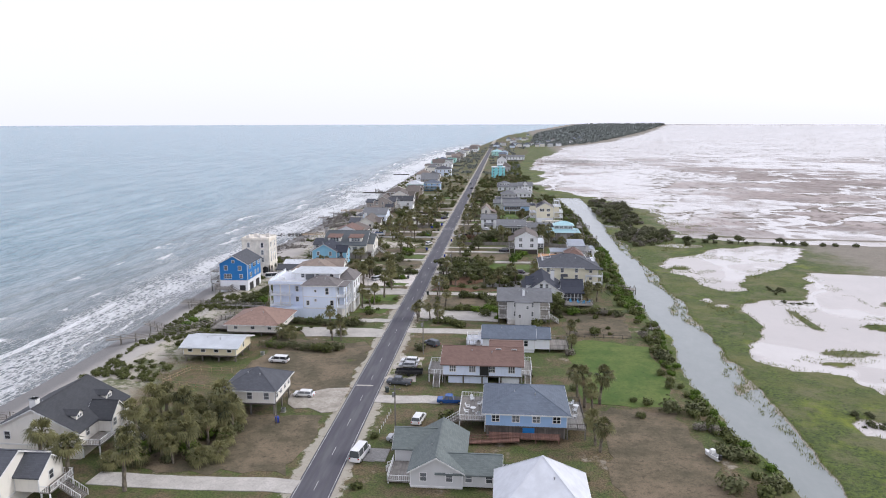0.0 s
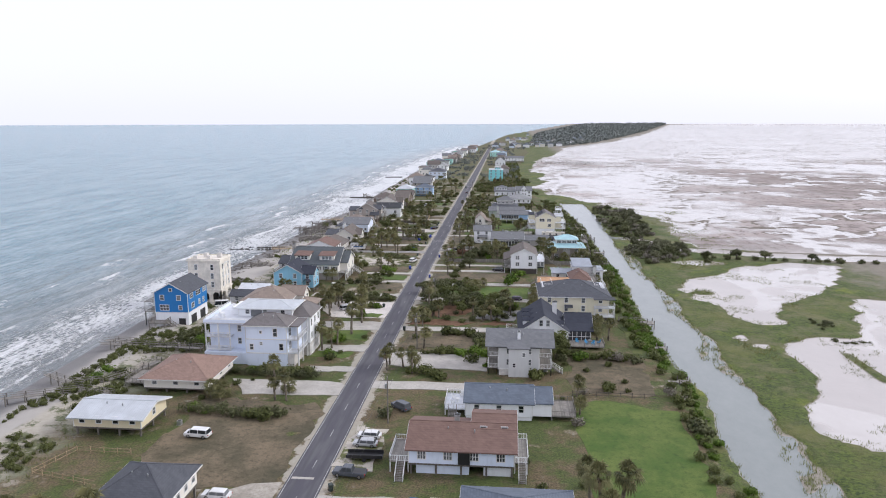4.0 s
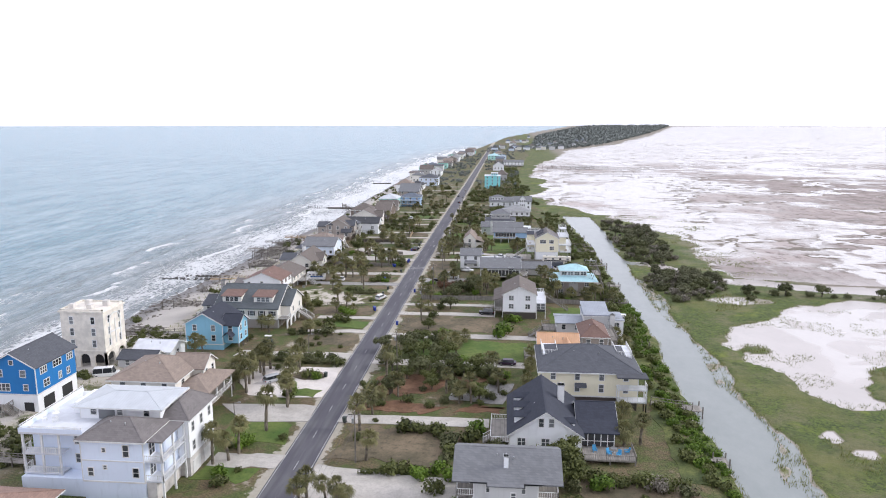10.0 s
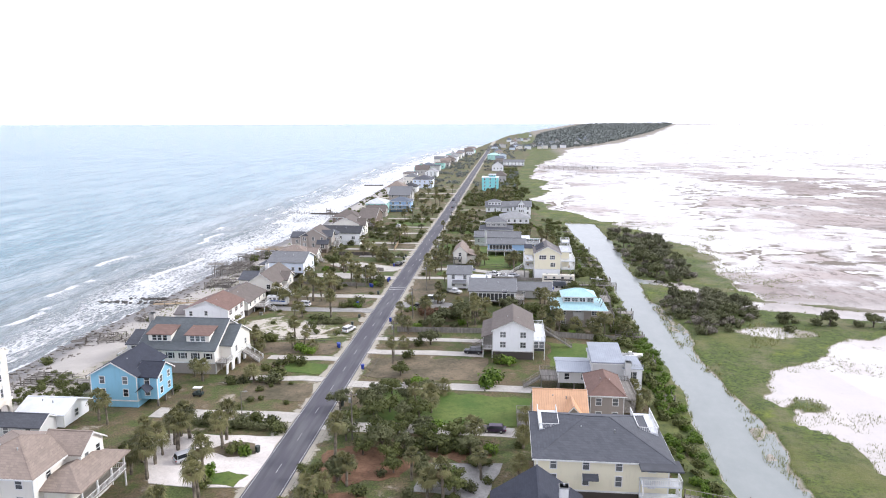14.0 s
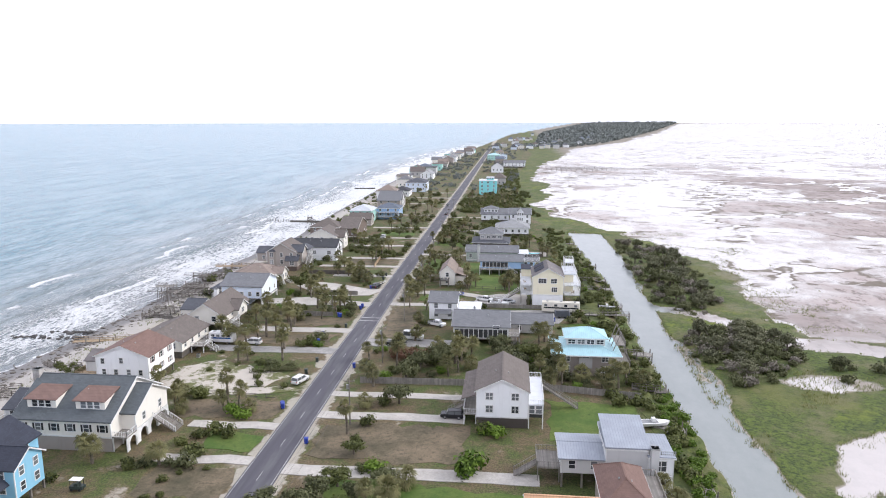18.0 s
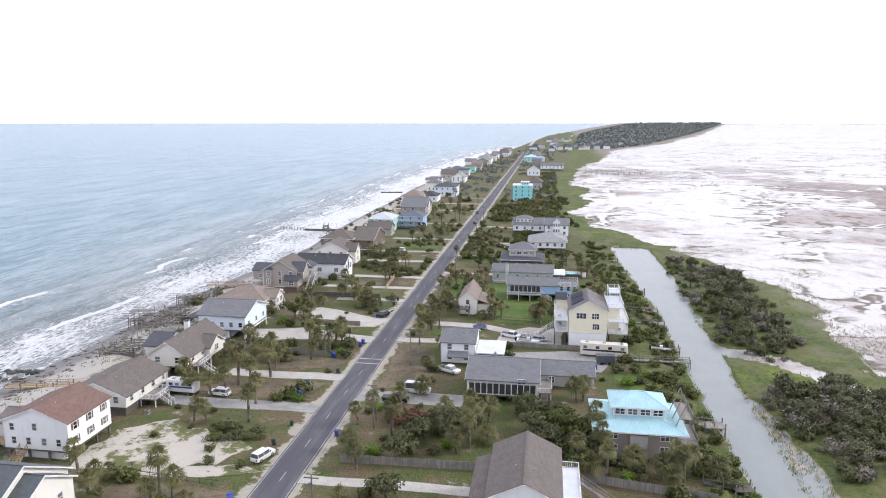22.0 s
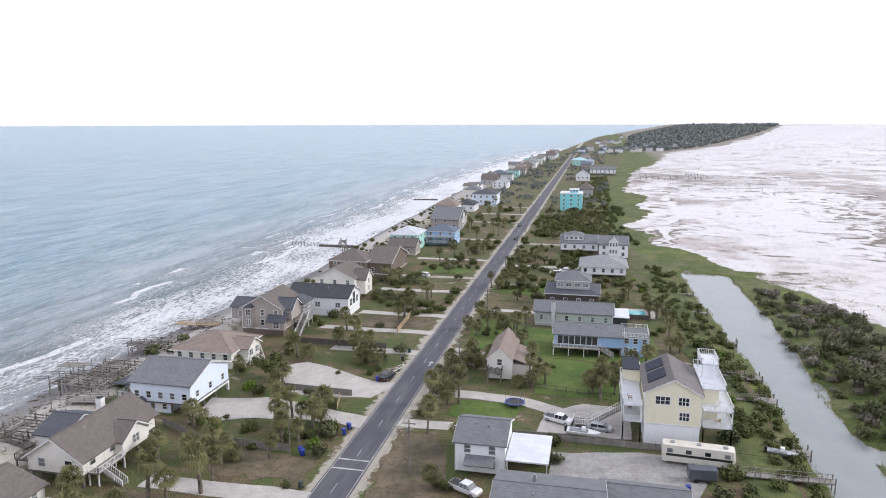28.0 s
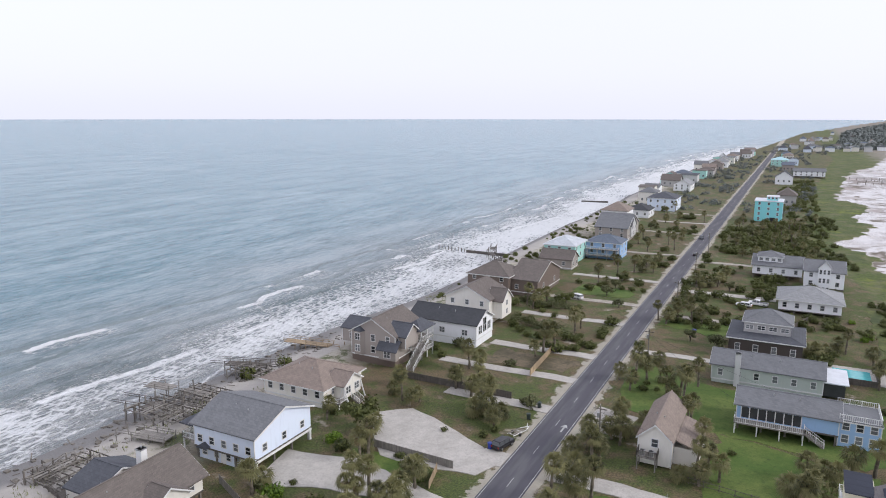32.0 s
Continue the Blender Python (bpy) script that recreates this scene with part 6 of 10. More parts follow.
body(h, 50.2, 57.2, 285.9, 294.4, 2.6, 5.2, 5.9, "gx", S_LGREY, R_STEEL, 0.5, {"S": 2, "W": 1})
stilts(h, 50.2, 57, 285.9, 294.4, 0, 2.6)
chimney(h, 64.6, 284.4, 0, 8.4, 1.2, S_LGREY)
deck(h, 46.4, 50.2, 287.4, 293.4, 2.6, "SWN", WOODGREY, WOODGREY)
stairs(h, 46.4, 289.4, 0, 2.6, "W", 1.5, WOODGREY, WOODGREY)
h = house("white two-storey house with grey-brown gable roof on dark piers", 35.4, 45.4, 307.2, 323, 2.3, 7.5, 9.9, "gy", S_WHITE, R_BROWN, "solid", S_DBROWN, over=0.4, wins={"S": 2}, w=1.3, bars=2)
deck(h, 45.4, 48.4, 307.2, 322, 5.0, "SEN", R_WHITE)
part("screen_room", Shape().box(45.4, 48.2, 307.4, 312, 2.3, 4.8), SCREEN, h)
windows(h, 45.4, 48.2, 307.4, 312, 2.3, 4.8, {"S": 2}, 1.1, 1.7)
deck(h, 32.8, 35.4, 308, 322.5, 2.3, "SWN", WOODGREY)
part("porch_roof", Shape().prism([(32.4, 308, 5.2), (35.4, 308, 6.2), (35.4, 308, 6.4), (32.4, 308, 5.4)], (0, 14.6, 0)), R_BROWN, h)
stairs(h, 32.8, 313, 0, 2.3, "W", 1.6, WOODGREY, WOODGREY)
stairs(h, 48.4, 318, 0, 5.0, "E", 1.2, WOODGREY, WOODGREY)
h = house("grey cedar house with two-tier teal metal roof by the canal", 52.9, 66.1, 336.6, 347.8, 0.2, 5.4, 7.0, "hip", S_WOOD, R_TEAL, "solid", S_WOOD, over=1.5, wins={"S": 3, "E": 2}, w=1.4, bars=2)
body(h, 55.3, 64.1, 339.8, 346.2, 6.0, 8.3, 9.9, "hip", S_LGREY, R_TEAL, 0.7, {"S": 4}, w=1.6, h=1.0, bars=2)
for k in range(3):
    part("scaffold_frame", Shape().beam((65.5, 337.8 + 3.4 * k, 5.2), (67.5, 337.8 + 3.4 * k, 10.6), 0.14).beam((69.3, 337.8 + 3.4 * k, 4.6), (67.5, 337.8 + 3.4 * k, 10.6), 0.14).beam((66.3, 337.8 + 3.4 * k, 7.4), (68.5, 337.8 + 3.4 * k, 7.4), 0.12), WOODGREY, h)
part("scaffold_deck", Shape().box(66.4, 68.5, 337.4, 345, 7.45, 7.55), WOODGREY, h)
railing(h, (68.5, 337.4, 7.5), (68.5, 345, 7.5), WOODGREY)
part("boarded_bay", Shape().box(57.9, 60.9, 336, 336.6, 2.2, 4.6), S_GREY, h)
deck(h, 66.1, 69.9, 337.8, 346.8, 2.6, "SEN", WOODGREY, WOODGREY)
stairs(h, 52.4, 341.8, 0, 2.6, "W", 1.4, WOODGREY, WOODGREY)
h = house("grey house with slate gable roof and long screened porch", 26.8, 41.5, 357.4, 372, 1.7, 5.0, 7.4, "gx", S_LGREY, R_GREY, "stilts", over=0.5, wins={"N": 2})
part("porch_screen", Shape().box(27.0, 41.3, 357.3, 357.45, 2.0, 4.2), SCREEN, h)
for k in range(12):
    x = 27.1 + k * 14.1 / 11
    part("screen_post", Shape().box(x - 0.1, x + 0.1, 357.2, 357.32, 1.9, 4.4), TRIM, h)
window(h, "S", 38.2, 357.35, 4.45, 1.6, 0.9, 2)
body(h, 41.5, 53.6, 368, 376.5, 0.2, 2.9, 4.7, "gx", S_GREY, R_GREY, 0.5, {"S": 2})
deck(h, 41.5, 44.5, 360, 368, 1.7, "SEN", WOODGREY)
stairs(h, 43, 360, 0, 1.7, "S", 1.3, WOODGREY, WOODGREY)
chimney(h, 32, 366, 6.2, 8.0, 0.5, METAL)
h = house("white cottage with grey gable roof and flat white carport", 17.8, 26, 379.5, 390, 0.3, 5.4, 7.4, "gx", S_WHITE, R_GREY, "solid", S_WHITE, over=0.4, wins={"S": 2, "W": 2})
part("carport_roof", Shape().box(26.2, 33.2, 379, 389.4, 3.0, 3.25), R_WHITE, h)
for px, py in ((26.5, 379.3), (32.9, 379.3), (32.9, 389), (26.5, 389)):
    part("carport_post", Shape().box(px - 0.08, px + 0.08, py - 0.08, py + 0.08, 0, 3.0), TRIM, h)
part("porch_roof", Shape().prism([(19.5, 377.2, 2.4), (19.5, 379.5, 3.2), (19.5, 379.5, 3.35), (19.5, 377.2, 2.55)], (5, 0, 0)), R_GREY, h)
h = house("cream three-storey house with grey gable roof and white tiered decks", 49, 58.6, 396.3, 410, 4.3, 10.1, 12.7, "gy", S_YELLOW, R_TAUPE, "solid", S_WHITE, over=0.4)
for wx, wz, ww in ((52, 8.0, 2.4), (55.6, 8.0, 1.7), (55.8, 5.2, 1.6)):
    window(h, "S", wx, 396.3, wz, ww, 1.4, 3)
for z in (4.3, 7.3):
    deck(h, 45.2, 48.6, 396.5, 413, z, "SWN", R_WHITE)
    deck(h, 59, 64, 396.5, 412, z, "SEN", R_WHITE)
part("terrace_block", Shape().box(59, 62, 400, 412, 4.3, 10.2), S_YELLOW, h)
deck(h, 59, 63, 399, 412, 10.4, "SEN", R_WHITE, posts=False)
deck(h, 59.5, 62.5, 405, 411, 13.0, "SEWN", R_WHITE, posts=True, ground=10.4)
part("terrace_block", Shape().box(45.6, 48.9, 408.6, 412.6, 4.3, 10.0), S_YELLOW, h)
part("solar_panel", Shape().prism([(45.4, 407.6, 9.9), (45.4, 412.6, 10.6), (45.4, 412.6, 10.75), (45.4, 407.6, 10.05)], (3.3, 0, 0)), R_NAVY, h)
for y in (399.0, 404.6):
    part("solar_panel", Shape().prism([(49.6, y, 10.75), (52.6, y, 12.37), (52.6, y, 12.47), (49.6, y, 10.85)], (0, 4.4, 0)), R_NAVY, h)
stairs(h, 45.2, 402, 0, 4.3, "W", 1.5)
deck(h, 36.5, 39.2, 400.5, 403.5, 0.9, "SWN", WOODGREY)
h = house("small tan-roofed cottage with pale plank walls", 16.6, 22, 422.4, 438, 0.3, 5.0, 7.4, "gy", S_WARM, R_TAN, "solid", BLOCK, over=0.35, wins={"S": 1, "E": 3})
part("lean_to_roof", Shape().prism([(22, 424.5, 4.4), (26.2, 424.5, 3.0), (26.2, 424.5, 3.2), (22, 424.5, 4.6)], (0, 11, 0)), R_TAN, h)
part("lean_to_wall", Shape().box(22, 25.9, 425, 435, 0, 3.0), S_WARM, h)
deck(h, 16.8, 20, 420.2, 422.4, 2.4, "SEW", WOODGREY, WOODDARK)
h = house("light blue raised house with grey roof, screened porch and roof deck", 30.2, 46.8, 444, 453.2, 2.2, 5.0, 6.7, "gx", S_LBLUE, R_GREY, "stilts", over=0.5, wins={"S": 1})
part("porch_screen", Shape().box(31, 41, 443.85, 444, 2.6, 4.6), SCREEN, h)
for k in range(8):
    part("screen_post", Shape().box(31 + k * 1.42 - 0.08, 31 + k * 1.42 + 0.08, 443.75, 443.88, 2.3, 4.7), TRIM, h)
deck(h, 30, 41.5, 441.8, 444, 2.2, "SEW", WOODGREY)
stairs(h, 41.5, 442.8, 0, 2.2, "E", 1.3)
body(h, 46.8, 53.2, 444.5, 452.5, 0.2, 4.9, 5.2, "flat", S_LBLUE, R_GREY, 0.2, {"S": 3, "E": 2})
for a, b in (((46.8, 444.4), (53.2, 444.4)), ((53.2, 444.4), (53.2, 452.5)), ((46.8, 452.5), (53.2, 452.5))):
    railing(h, (*a, 5.15), (*b, 5.15), TRIM)
h = house("sage green long house with grey roof and white chimney", 23.4, 45, 467, 476.5, 1.0, 4.2, 6.2, "gx", S_SAGE, R_GREY, "solid", S_SAGE, over=0.5, wins={"S": 6}, w=0.9)
chimney(h, 28.6, 466.6, 0, 7.4, 1.1, S_LGREY)
part("porch_screen", Shape().box(45, 49, 467.3, 476, 0.6, 3.4), SCREEN, h)
part("porch_roof", roof_shape("flat", 45, 49.4, 467, 476.4, 3.5, 0, 0.2), R_WHITE, h)
h = house("dark brown house with grey mansard roof and white windows", 25, 41.2, 488, 503, 0.6, 4.4, 6.4, "hip", S_DBROWN, R_SLATE, "solid", S_DBROWN, over=0.6, wins={"S": 4}, w=1.0, h=1.6)
body(h, 28, 38.4, 490.8, 500.4, 5.4, 8.0, 10.4, "hip", S_GREY, R_GREY, 0.5, {"S": 4}, w=1.6, h=0.9, bars=2)
h = house("white cottage with pale grey hip roof and deck", 34.8, 51.2, 533.5, 549, 1.2, 4.2, 7.2, "hip", S_WHITE, R_LGREY, "stilts", over=0.8, wins={"S": 5, "W": 3})
h = house("white house with grey roof and tall stair tower", 41.5, 53.2, 567, 581, 1.4, 6.8, 9.4, "gx", S_WHITE, R_GREY, "stilts", wins={"S": 3, "E": 2})
body(h, 45.5, 49, 564.5, 568, 0, 8.6, 10.6, "gy", S_WHITE, R_GREY, 0.3, {"S": 3}, w=0.6)
h = house("white dormered cottage with grey roof on stilts", 25, 41, 580, 593, 1.6, 4.8, 7.6, "gx", S_WHITE, R_GREY, "stilts", wins={"S": 4})
body(h, 26.5, 34.5, 582, 590, 5.4, 7.6, 9.2, "hip", S_WHITE, R_GREY, 0.4, {"S": 4}, w=1.1, h=0.9)
h = house("bright aqua three-storey tower house with flat roof", 17, 31, 728.5, 744, 0.2, 11.4, 12.0, "flat", S_AQUA, R_WHITE, "solid", S_AQUA, over=0.3, wins={"S": 3, "W": 3, "E": 2})
body(h, 22.9, 28.4, 732, 740, 11.6, 13.6, 14.0, "flat", S_AQUA, R_WHITE, 0.4, {"S": 3})
# dark panel on the wall, the shade of a garage opening
part("garage_opening", Shape().box(24.9, 27.9, 728.4, 728.6, 0.1, 2.6), DARK, h)
h = house("white marsh house with grey roofs and long decks", 33, 60, 1050, 1066, 1.6, 6.0, 8.6, "gx", S_WHITE, R_GREY, "stilts", wins={"S": 6})
h = house("seafoam house with pale green hip roof", 8, 26, 1205, 1226, 1.6, 7.4, 10.6, "hip", S_SEAFOAM, R_TEAL, "solid", S_SEAFOAM, wins={"S": 4})


# ---- plants: places by stretch of the island ----
PALMS = []
PALMS += [(-45.5, 103.7), (-36.7, 104.4), (-32.4, 106.0), (-22.2, 106.8), (-27.0, 107.0), (-19.9, 108.8), (-33.2, 110.9), (-23.8, 114.3), (-20.4, 114.6), (-34.8, 116.2), (-32.7, 116.4), (-28.6, 116.7), (48.1, 117.7), (-20.9, 118.8), (47.5, 120.3), (-32.2, 120.8), (-24.3, 121.5), (-36.6, 122.0), (-28.6, 122.7), (-21.3, 123.3), (48.8, 135.7), (47.5, 137.3), (50.8, 139.4), (46.5, 142.8), (48.3, 175.3), (-27.9, 176.3), (-13.6, 177.2), (-16.1, 177.3), (-30.5, 177.7), (-27.9, 178.8), (48.2, 181.3), (-14.4, 181.8), (-18.0, 183.1), (11.1, 195.9), (4.9, 197.4), (8.4, 199.7), (11.3, 200.0), (4.8, 201.4), (-14.6, 210.6), (-12.4, 212.2), (11.8, 214.4), (-11.5, 214.7), (58.0, 223.3), (-9.9, 224.6)]
PALMS += [(61.2, 225.0), (8.2, 226.2), (59.0, 233.4), (9.2, 233.9), (-9.2, 235.7), (7.7, 237.1), (-9.6, 237.8), (9.9, 240.9), (26.5, 241.1), (-10.3, 241.3), (29.0, 241.3), (-20.7, 242.6), (13.0, 243.4), (-24.2, 243.9), (11.3, 245.5), (23.3, 246.3), (41.0, 246.6), (34.8, 247.3), (-21.9, 247.6), (-24.6, 248.2), (-24.5, 250.6), (-22.2, 250.8), (9.1, 251.5), (-27.4, 252.4), (-20.4, 253.0), (-12.6, 254.4), (-21.9, 254.9), (-24.3, 257.4), (-13.2, 257.7), (-20.4, 257.7), (-22.4, 258.4), (42.0, 259.3), (32.9, 259.8), (-39.3, 262.1), (42.8, 262.6), (32.3, 263.3), (-42.0, 263.7), (23.6, 273.4), (19.9, 276.4), (65.0, 277.2), (67.0, 279.4), (22.8, 279.9), (64.9, 281.2), (24.8, 283.6)]
PALMS += [(-30.7, 286.2), (-18.8, 286.9), (-33.6, 288.5), (11.1, 301.6), (-25.1, 308.0), (-26.9, 309.2), (-17.0, 310.1), (-11.3, 310.3), (-14.1, 311.1), (-27.5, 312.0), (-17.0, 312.6), (-32.8, 314.9), (-28.6, 316.4), (63.4, 327.1), (47.6, 327.2), (50.2, 327.6), (53.4, 328.1), (66.0, 329.4), (62.5, 329.5), (48.7, 331.4), (64.6, 331.6), (68.2, 332.0), (71.8, 332.3), (58.6, 333.5), (53.2, 333.5), (42.9, 337.9), (-25.5, 339.2), (52.2, 339.3), (-23.1, 339.5), (-14.5, 340.4), (-25.4, 341.9), (-21.7, 342.2), (28.5, 342.3), (-14.1, 342.7), (-29.3, 343.3), (23.5, 343.5), (-23.2, 343.9), (-20.7, 344.1), (29.9, 344.2), (-16.9, 344.5), (-27.6, 344.8), (25.8, 345.4), (-18.8, 346.6), (28.2, 346.9)]
PALMS += [(32.2, 347.3), (-23.6, 347.5), (-20.5, 348.6), (-16.9, 349.1), (-26.8, 349.4), (-22.0, 349.9), (-28.0, 351.1), (-33.3, 351.3), (-19.4, 351.9), (-25.0, 352.5), (-31.7, 352.8), (-21.6, 354.6), (12.7, 354.9), (-24.5, 355.7), (-37.5, 356.6), (-25.1, 358.5), (16.4, 358.6), (-17.8, 359.1), (-22.5, 359.2), (-15.6, 359.4), (49.7, 359.7), (51.2, 361.3), (-18.1, 362.0), (-20.7, 362.3), (-19.9, 364.2), (-17.9, 364.4), (-20.2, 368.1), (-35.0, 371.1), (-33.3, 372.7), (15.6, 373.4), (-21.7, 373.4), (-23.8, 373.5), (-20.3, 375.0), (-28.4, 375.1), (-24.0, 376.0), (-14.5, 376.8), (-14.4, 381.9), (-11.4, 382.4), (-16.5, 384.8), (-34.2, 385.3), (-13.5, 387.9), (-19.1, 388.5), (-34.6, 388.6), (-12.1, 390.0)]
PALMS += [(-17.7, 390.0), (15.7, 390.3), (10.0, 392.1), (-19.8, 392.1), (-11.2, 392.2), (-17.3, 392.4), (-13.2, 393.2), (-12.6, 398.2), (9.2, 399.5), (-24.7, 401.0), (-13.9, 401.1), (-24.4, 403.0), (7.4, 404.4), (-25.8, 404.8), (10.7, 406.5), (13.0, 406.9), (-28.1, 411.0), (7.3, 411.4), (-40.0, 412.4), (10.2, 412.9), (8.3, 414.8), (41.6, 415.3), (41.5, 417.3), (9.9, 418.6), (44.6, 418.8), (40.0, 419.0), (26.8, 419.3), (23.8, 419.6), (5.9, 420.1), (10.7, 420.6), (26.1, 421.3), (29.6, 421.8), (7.9, 422.8), (40.8, 423.3), (27.6, 423.6), (-10.0, 423.7), (-28.8, 424.7), (42.6, 424.9), (8.3, 425.2), (-12.3, 426.0), (-15.0, 426.6), (-31.7, 426.8), (12.6, 427.3), (23.6, 427.5)]
PALMS += [(-28.1, 427.6), (42.0, 428.0), (-10.7, 428.6), (45.7, 428.7), (-34.8, 428.9), (10.7, 428.9), (-16.1, 430.1), (25.8, 430.2), (44.4, 430.7), (-13.4, 430.7), (12.3, 431.5), (48.5, 433.9), (-36.4, 434.3), (-19.9, 434.9), (51.8, 434.9), (15.9, 435.2), (10.8, 435.9), (-24.6, 437.2), (-19.2, 437.7), (22.6, 438.5), (-17.0, 438.9), (9.6, 439.7), (-24.4, 439.8), (-21.0, 440.6), (22.5, 442.6), (-27.0, 449.4), (58.9, 449.7), (61.2, 450.0), (19.8, 451.5), (-25.5, 451.6), (18.0, 452.8), (8.7, 453.4), (16.2, 454.2), (18.7, 455.5), (8.9, 457.7), (61.2, 458.2), (5.3, 458.3), (59.6, 461.0), (10.7, 461.3), (21.4, 462.1), (-16.3, 464.2), (9.5, 467.7), (-15.6, 467.9), (-13.0, 469.3)]
PALMS += [(11.1, 472.0), (55.9, 477.6), (57.9, 480.4), (60.9, 480.8), (-13.3, 487.2), (58.1, 490.1), (-12.9, 491.4), (43.8, 493.4), (56.1, 494.1), (44.6, 496.2), (46.5, 498.0), (50.8, 500.3), (49.2, 502.7), (-31.3, 504.0), (7.3, 506.5), (-34.4, 507.4), (9.7, 509.2), (4.6, 509.4), (13.6, 510.1), (16.2, 510.6), (-32.0, 511.4), (8.7, 511.6), (-30.5, 514.8), (10.2, 527.2), (-21.6, 543.5), (-19.1, 544.8), (-15.0, 554.0), (9.1, 555.3), (11.2, 556.5), (13.4, 557.7), (15.6, 558.9), (16.1, 565.0), (-14.6, 568.4), (-12.0, 569.9), (-8.1, 570.7), (-12.0, 577.6), (-15.5, 580.8)]
SHRUBS = []
SHRUBS += [(19.6, 127.5), (-17.9, 167.8), (-15.0, 168.0), (-21.3, 168.9), (-12.4, 169.6), (-27.7, 169.8), (-31.2, 171.0), (9.4, 171.3), (-25.1, 171.5), (-63.8, 179.4), (-61.5, 185.7), (-64.4, 187.4), (-57.1, 188.0), (55.8, 188.5), (-60.8, 189.7), (-16.4, 192.0), (-19.9, 192.2), (-13.1, 192.3), (-24.0, 192.5), (18.4, 192.6), (-27.0, 193.0), (-30.7, 193.3), (16.6, 194.4), (40.0, 194.8), (11.0, 196.1), (14.4, 196.4), (28.9, 201.4), (-11.0, 204.1), (24.8, 205.0), (65.5, 206.8), (-11.7, 207.2), (47.6, 207.6), (52.0, 207.9), (62.4, 208.8), (21.7, 208.8), (27.6, 209.3), (55.6, 209.4), (59.1, 209.7), (-49.5, 210.3), (16.8, 210.6), (47.8, 210.7), (19.2, 210.7), (51.1, 211.0), (25.1, 211.3)]
SHRUBS += [(-47.9, 213.6), (-54.9, 213.7), (-50.3, 216.4), (-54.4, 216.5), (-12.3, 216.8), (27.0, 218.0), (-11.8, 219.2), (-53.9, 219.4), (25.7, 220.2), (34.4, 221.0), (-53.9, 222.4), (25.8, 223.3), (29.9, 223.8), (23.2, 226.0), (-52.5, 226.2), (16.7, 226.9), (19.6, 227.1), (31.3, 227.3), (-52.1, 228.8), (-10.8, 241.2), (-10.8, 245.1), (29.2, 246.8), (24.9, 249.1), (-7.4, 252.6), (33.6, 252.6), (-9.8, 253.1), (21.4, 254.4), (31.2, 256.8), (36.2, 257.3), (23.2, 257.6), (-18.5, 257.9), (26.1, 257.9), (28.9, 258.2), (29.5, 260.6), (-4.8, 261.9), (-25.3, 263.0), (25.4, 264.4), (-13.5, 264.4), (-19.4, 264.8), (-7.3, 265.0), (-24.5, 265.3), (-11.1, 266.5), (-34.0, 280.1), (22.5, 283.9)]
SHRUBS += [(-41.3, 284.8), (-24.0, 285.7), (-14.0, 286.0), (-21.3, 286.7), (-16.8, 287.1), (16.6, 288.0), (19.3, 288.3), (71.8, 290.1), (-14.2, 291.1), (70.1, 293.9), (27.7, 294.2), (-18.7, 294.7), (-75.0, 295.7), (32.2, 296.2), (28.7, 296.7), (-16.7, 298.0), (-10.9, 298.6), (31.4, 299.6), (-14.3, 299.7), (39.2, 303.2), (33.8, 304.4), (36.9, 304.7), (-11.8, 307.3), (-14.2, 309.1), (-25.1, 316.3), (64.7, 320.5), (68.9, 320.9), (63.6, 324.2), (66.0, 324.6), (59.1, 327.7), (54.1, 328.2), (56.7, 328.6), (59.2, 331.1), (-17.8, 332.7), (54.9, 333.1), (-14.2, 333.9), (-18.3, 335.6), (-11.2, 336.3), (-15.7, 336.6), (47.2, 338.6), (18.9, 340.3), (22.8, 340.6), (27.0, 342.0), (23.8, 343.3)]
SHRUBS += [(42.8, 344.5), (21.2, 344.7), (46.6, 345.0), (29.7, 346.0), (43.6, 348.1), (48.2, 348.8), (45.1, 350.2), (38.8, 351.1), (-13.3, 351.4), (-8.6, 352.2), (-11.2, 353.2), (40.3, 353.3), (43.6, 353.5), (46.2, 353.8), (-11.9, 356.0), (-8.7, 356.3), (-10.1, 358.4), (68.0, 363.9), (66.2, 368.0), (73.5, 370.6), (61.2, 371.7), (64.2, 372.4), (16.8, 373.5), (71.4, 373.5), (68.6, 375.3), (66.3, 377.5), (60.1, 379.1), (63.8, 379.2), (-6.2, 379.9), (64.2, 382.4), (-8.4, 382.9), (-14.2, 383.5), (-11.4, 385.6), (31.4, 385.7), (-31.1, 386.3), (34.2, 386.4), (62.6, 386.6), (-8.1, 386.7), (-23.5, 387.0), (-34.4, 387.5), (-8.2, 389.3), (33.0, 392.9), (-60.2, 399.9), (64.9, 401.0)]
SHRUBS += [(-30.5, 403.7), (-33.1, 405.1), (69.5, 407.9), (71.7, 411.5), (-40.4, 414.7), (68.1, 419.3), (-63.0, 421.4), (-68.6, 421.6), (-15.2, 427.6), (65.4, 428.4), (-65.9, 431.1), (-7.8, 435.6), (72.3, 439.0), (59.3, 441.1), (-19.3, 442.2), (69.4, 443.3), (65.4, 446.6), (70.7, 448.8), (68.0, 453.7), (-36.4, 454.2), (-19.5, 456.0), (66.5, 456.4), (-40.0, 457.2), (-36.0, 462.0), (55.9, 463.4), (58.2, 467.3), (-53.7, 473.7), (4.6, 483.2), (66.2, 483.6), (64.8, 500.5), (-27.6, 501.5), (-37.4, 505.1), (-30.6, 506.6), (49.7, 507.0), (-36.5, 511.3), (56.3, 513.5), (62.6, 514.9), (53.4, 529.9), (64.0, 544.9)]
TREES = []
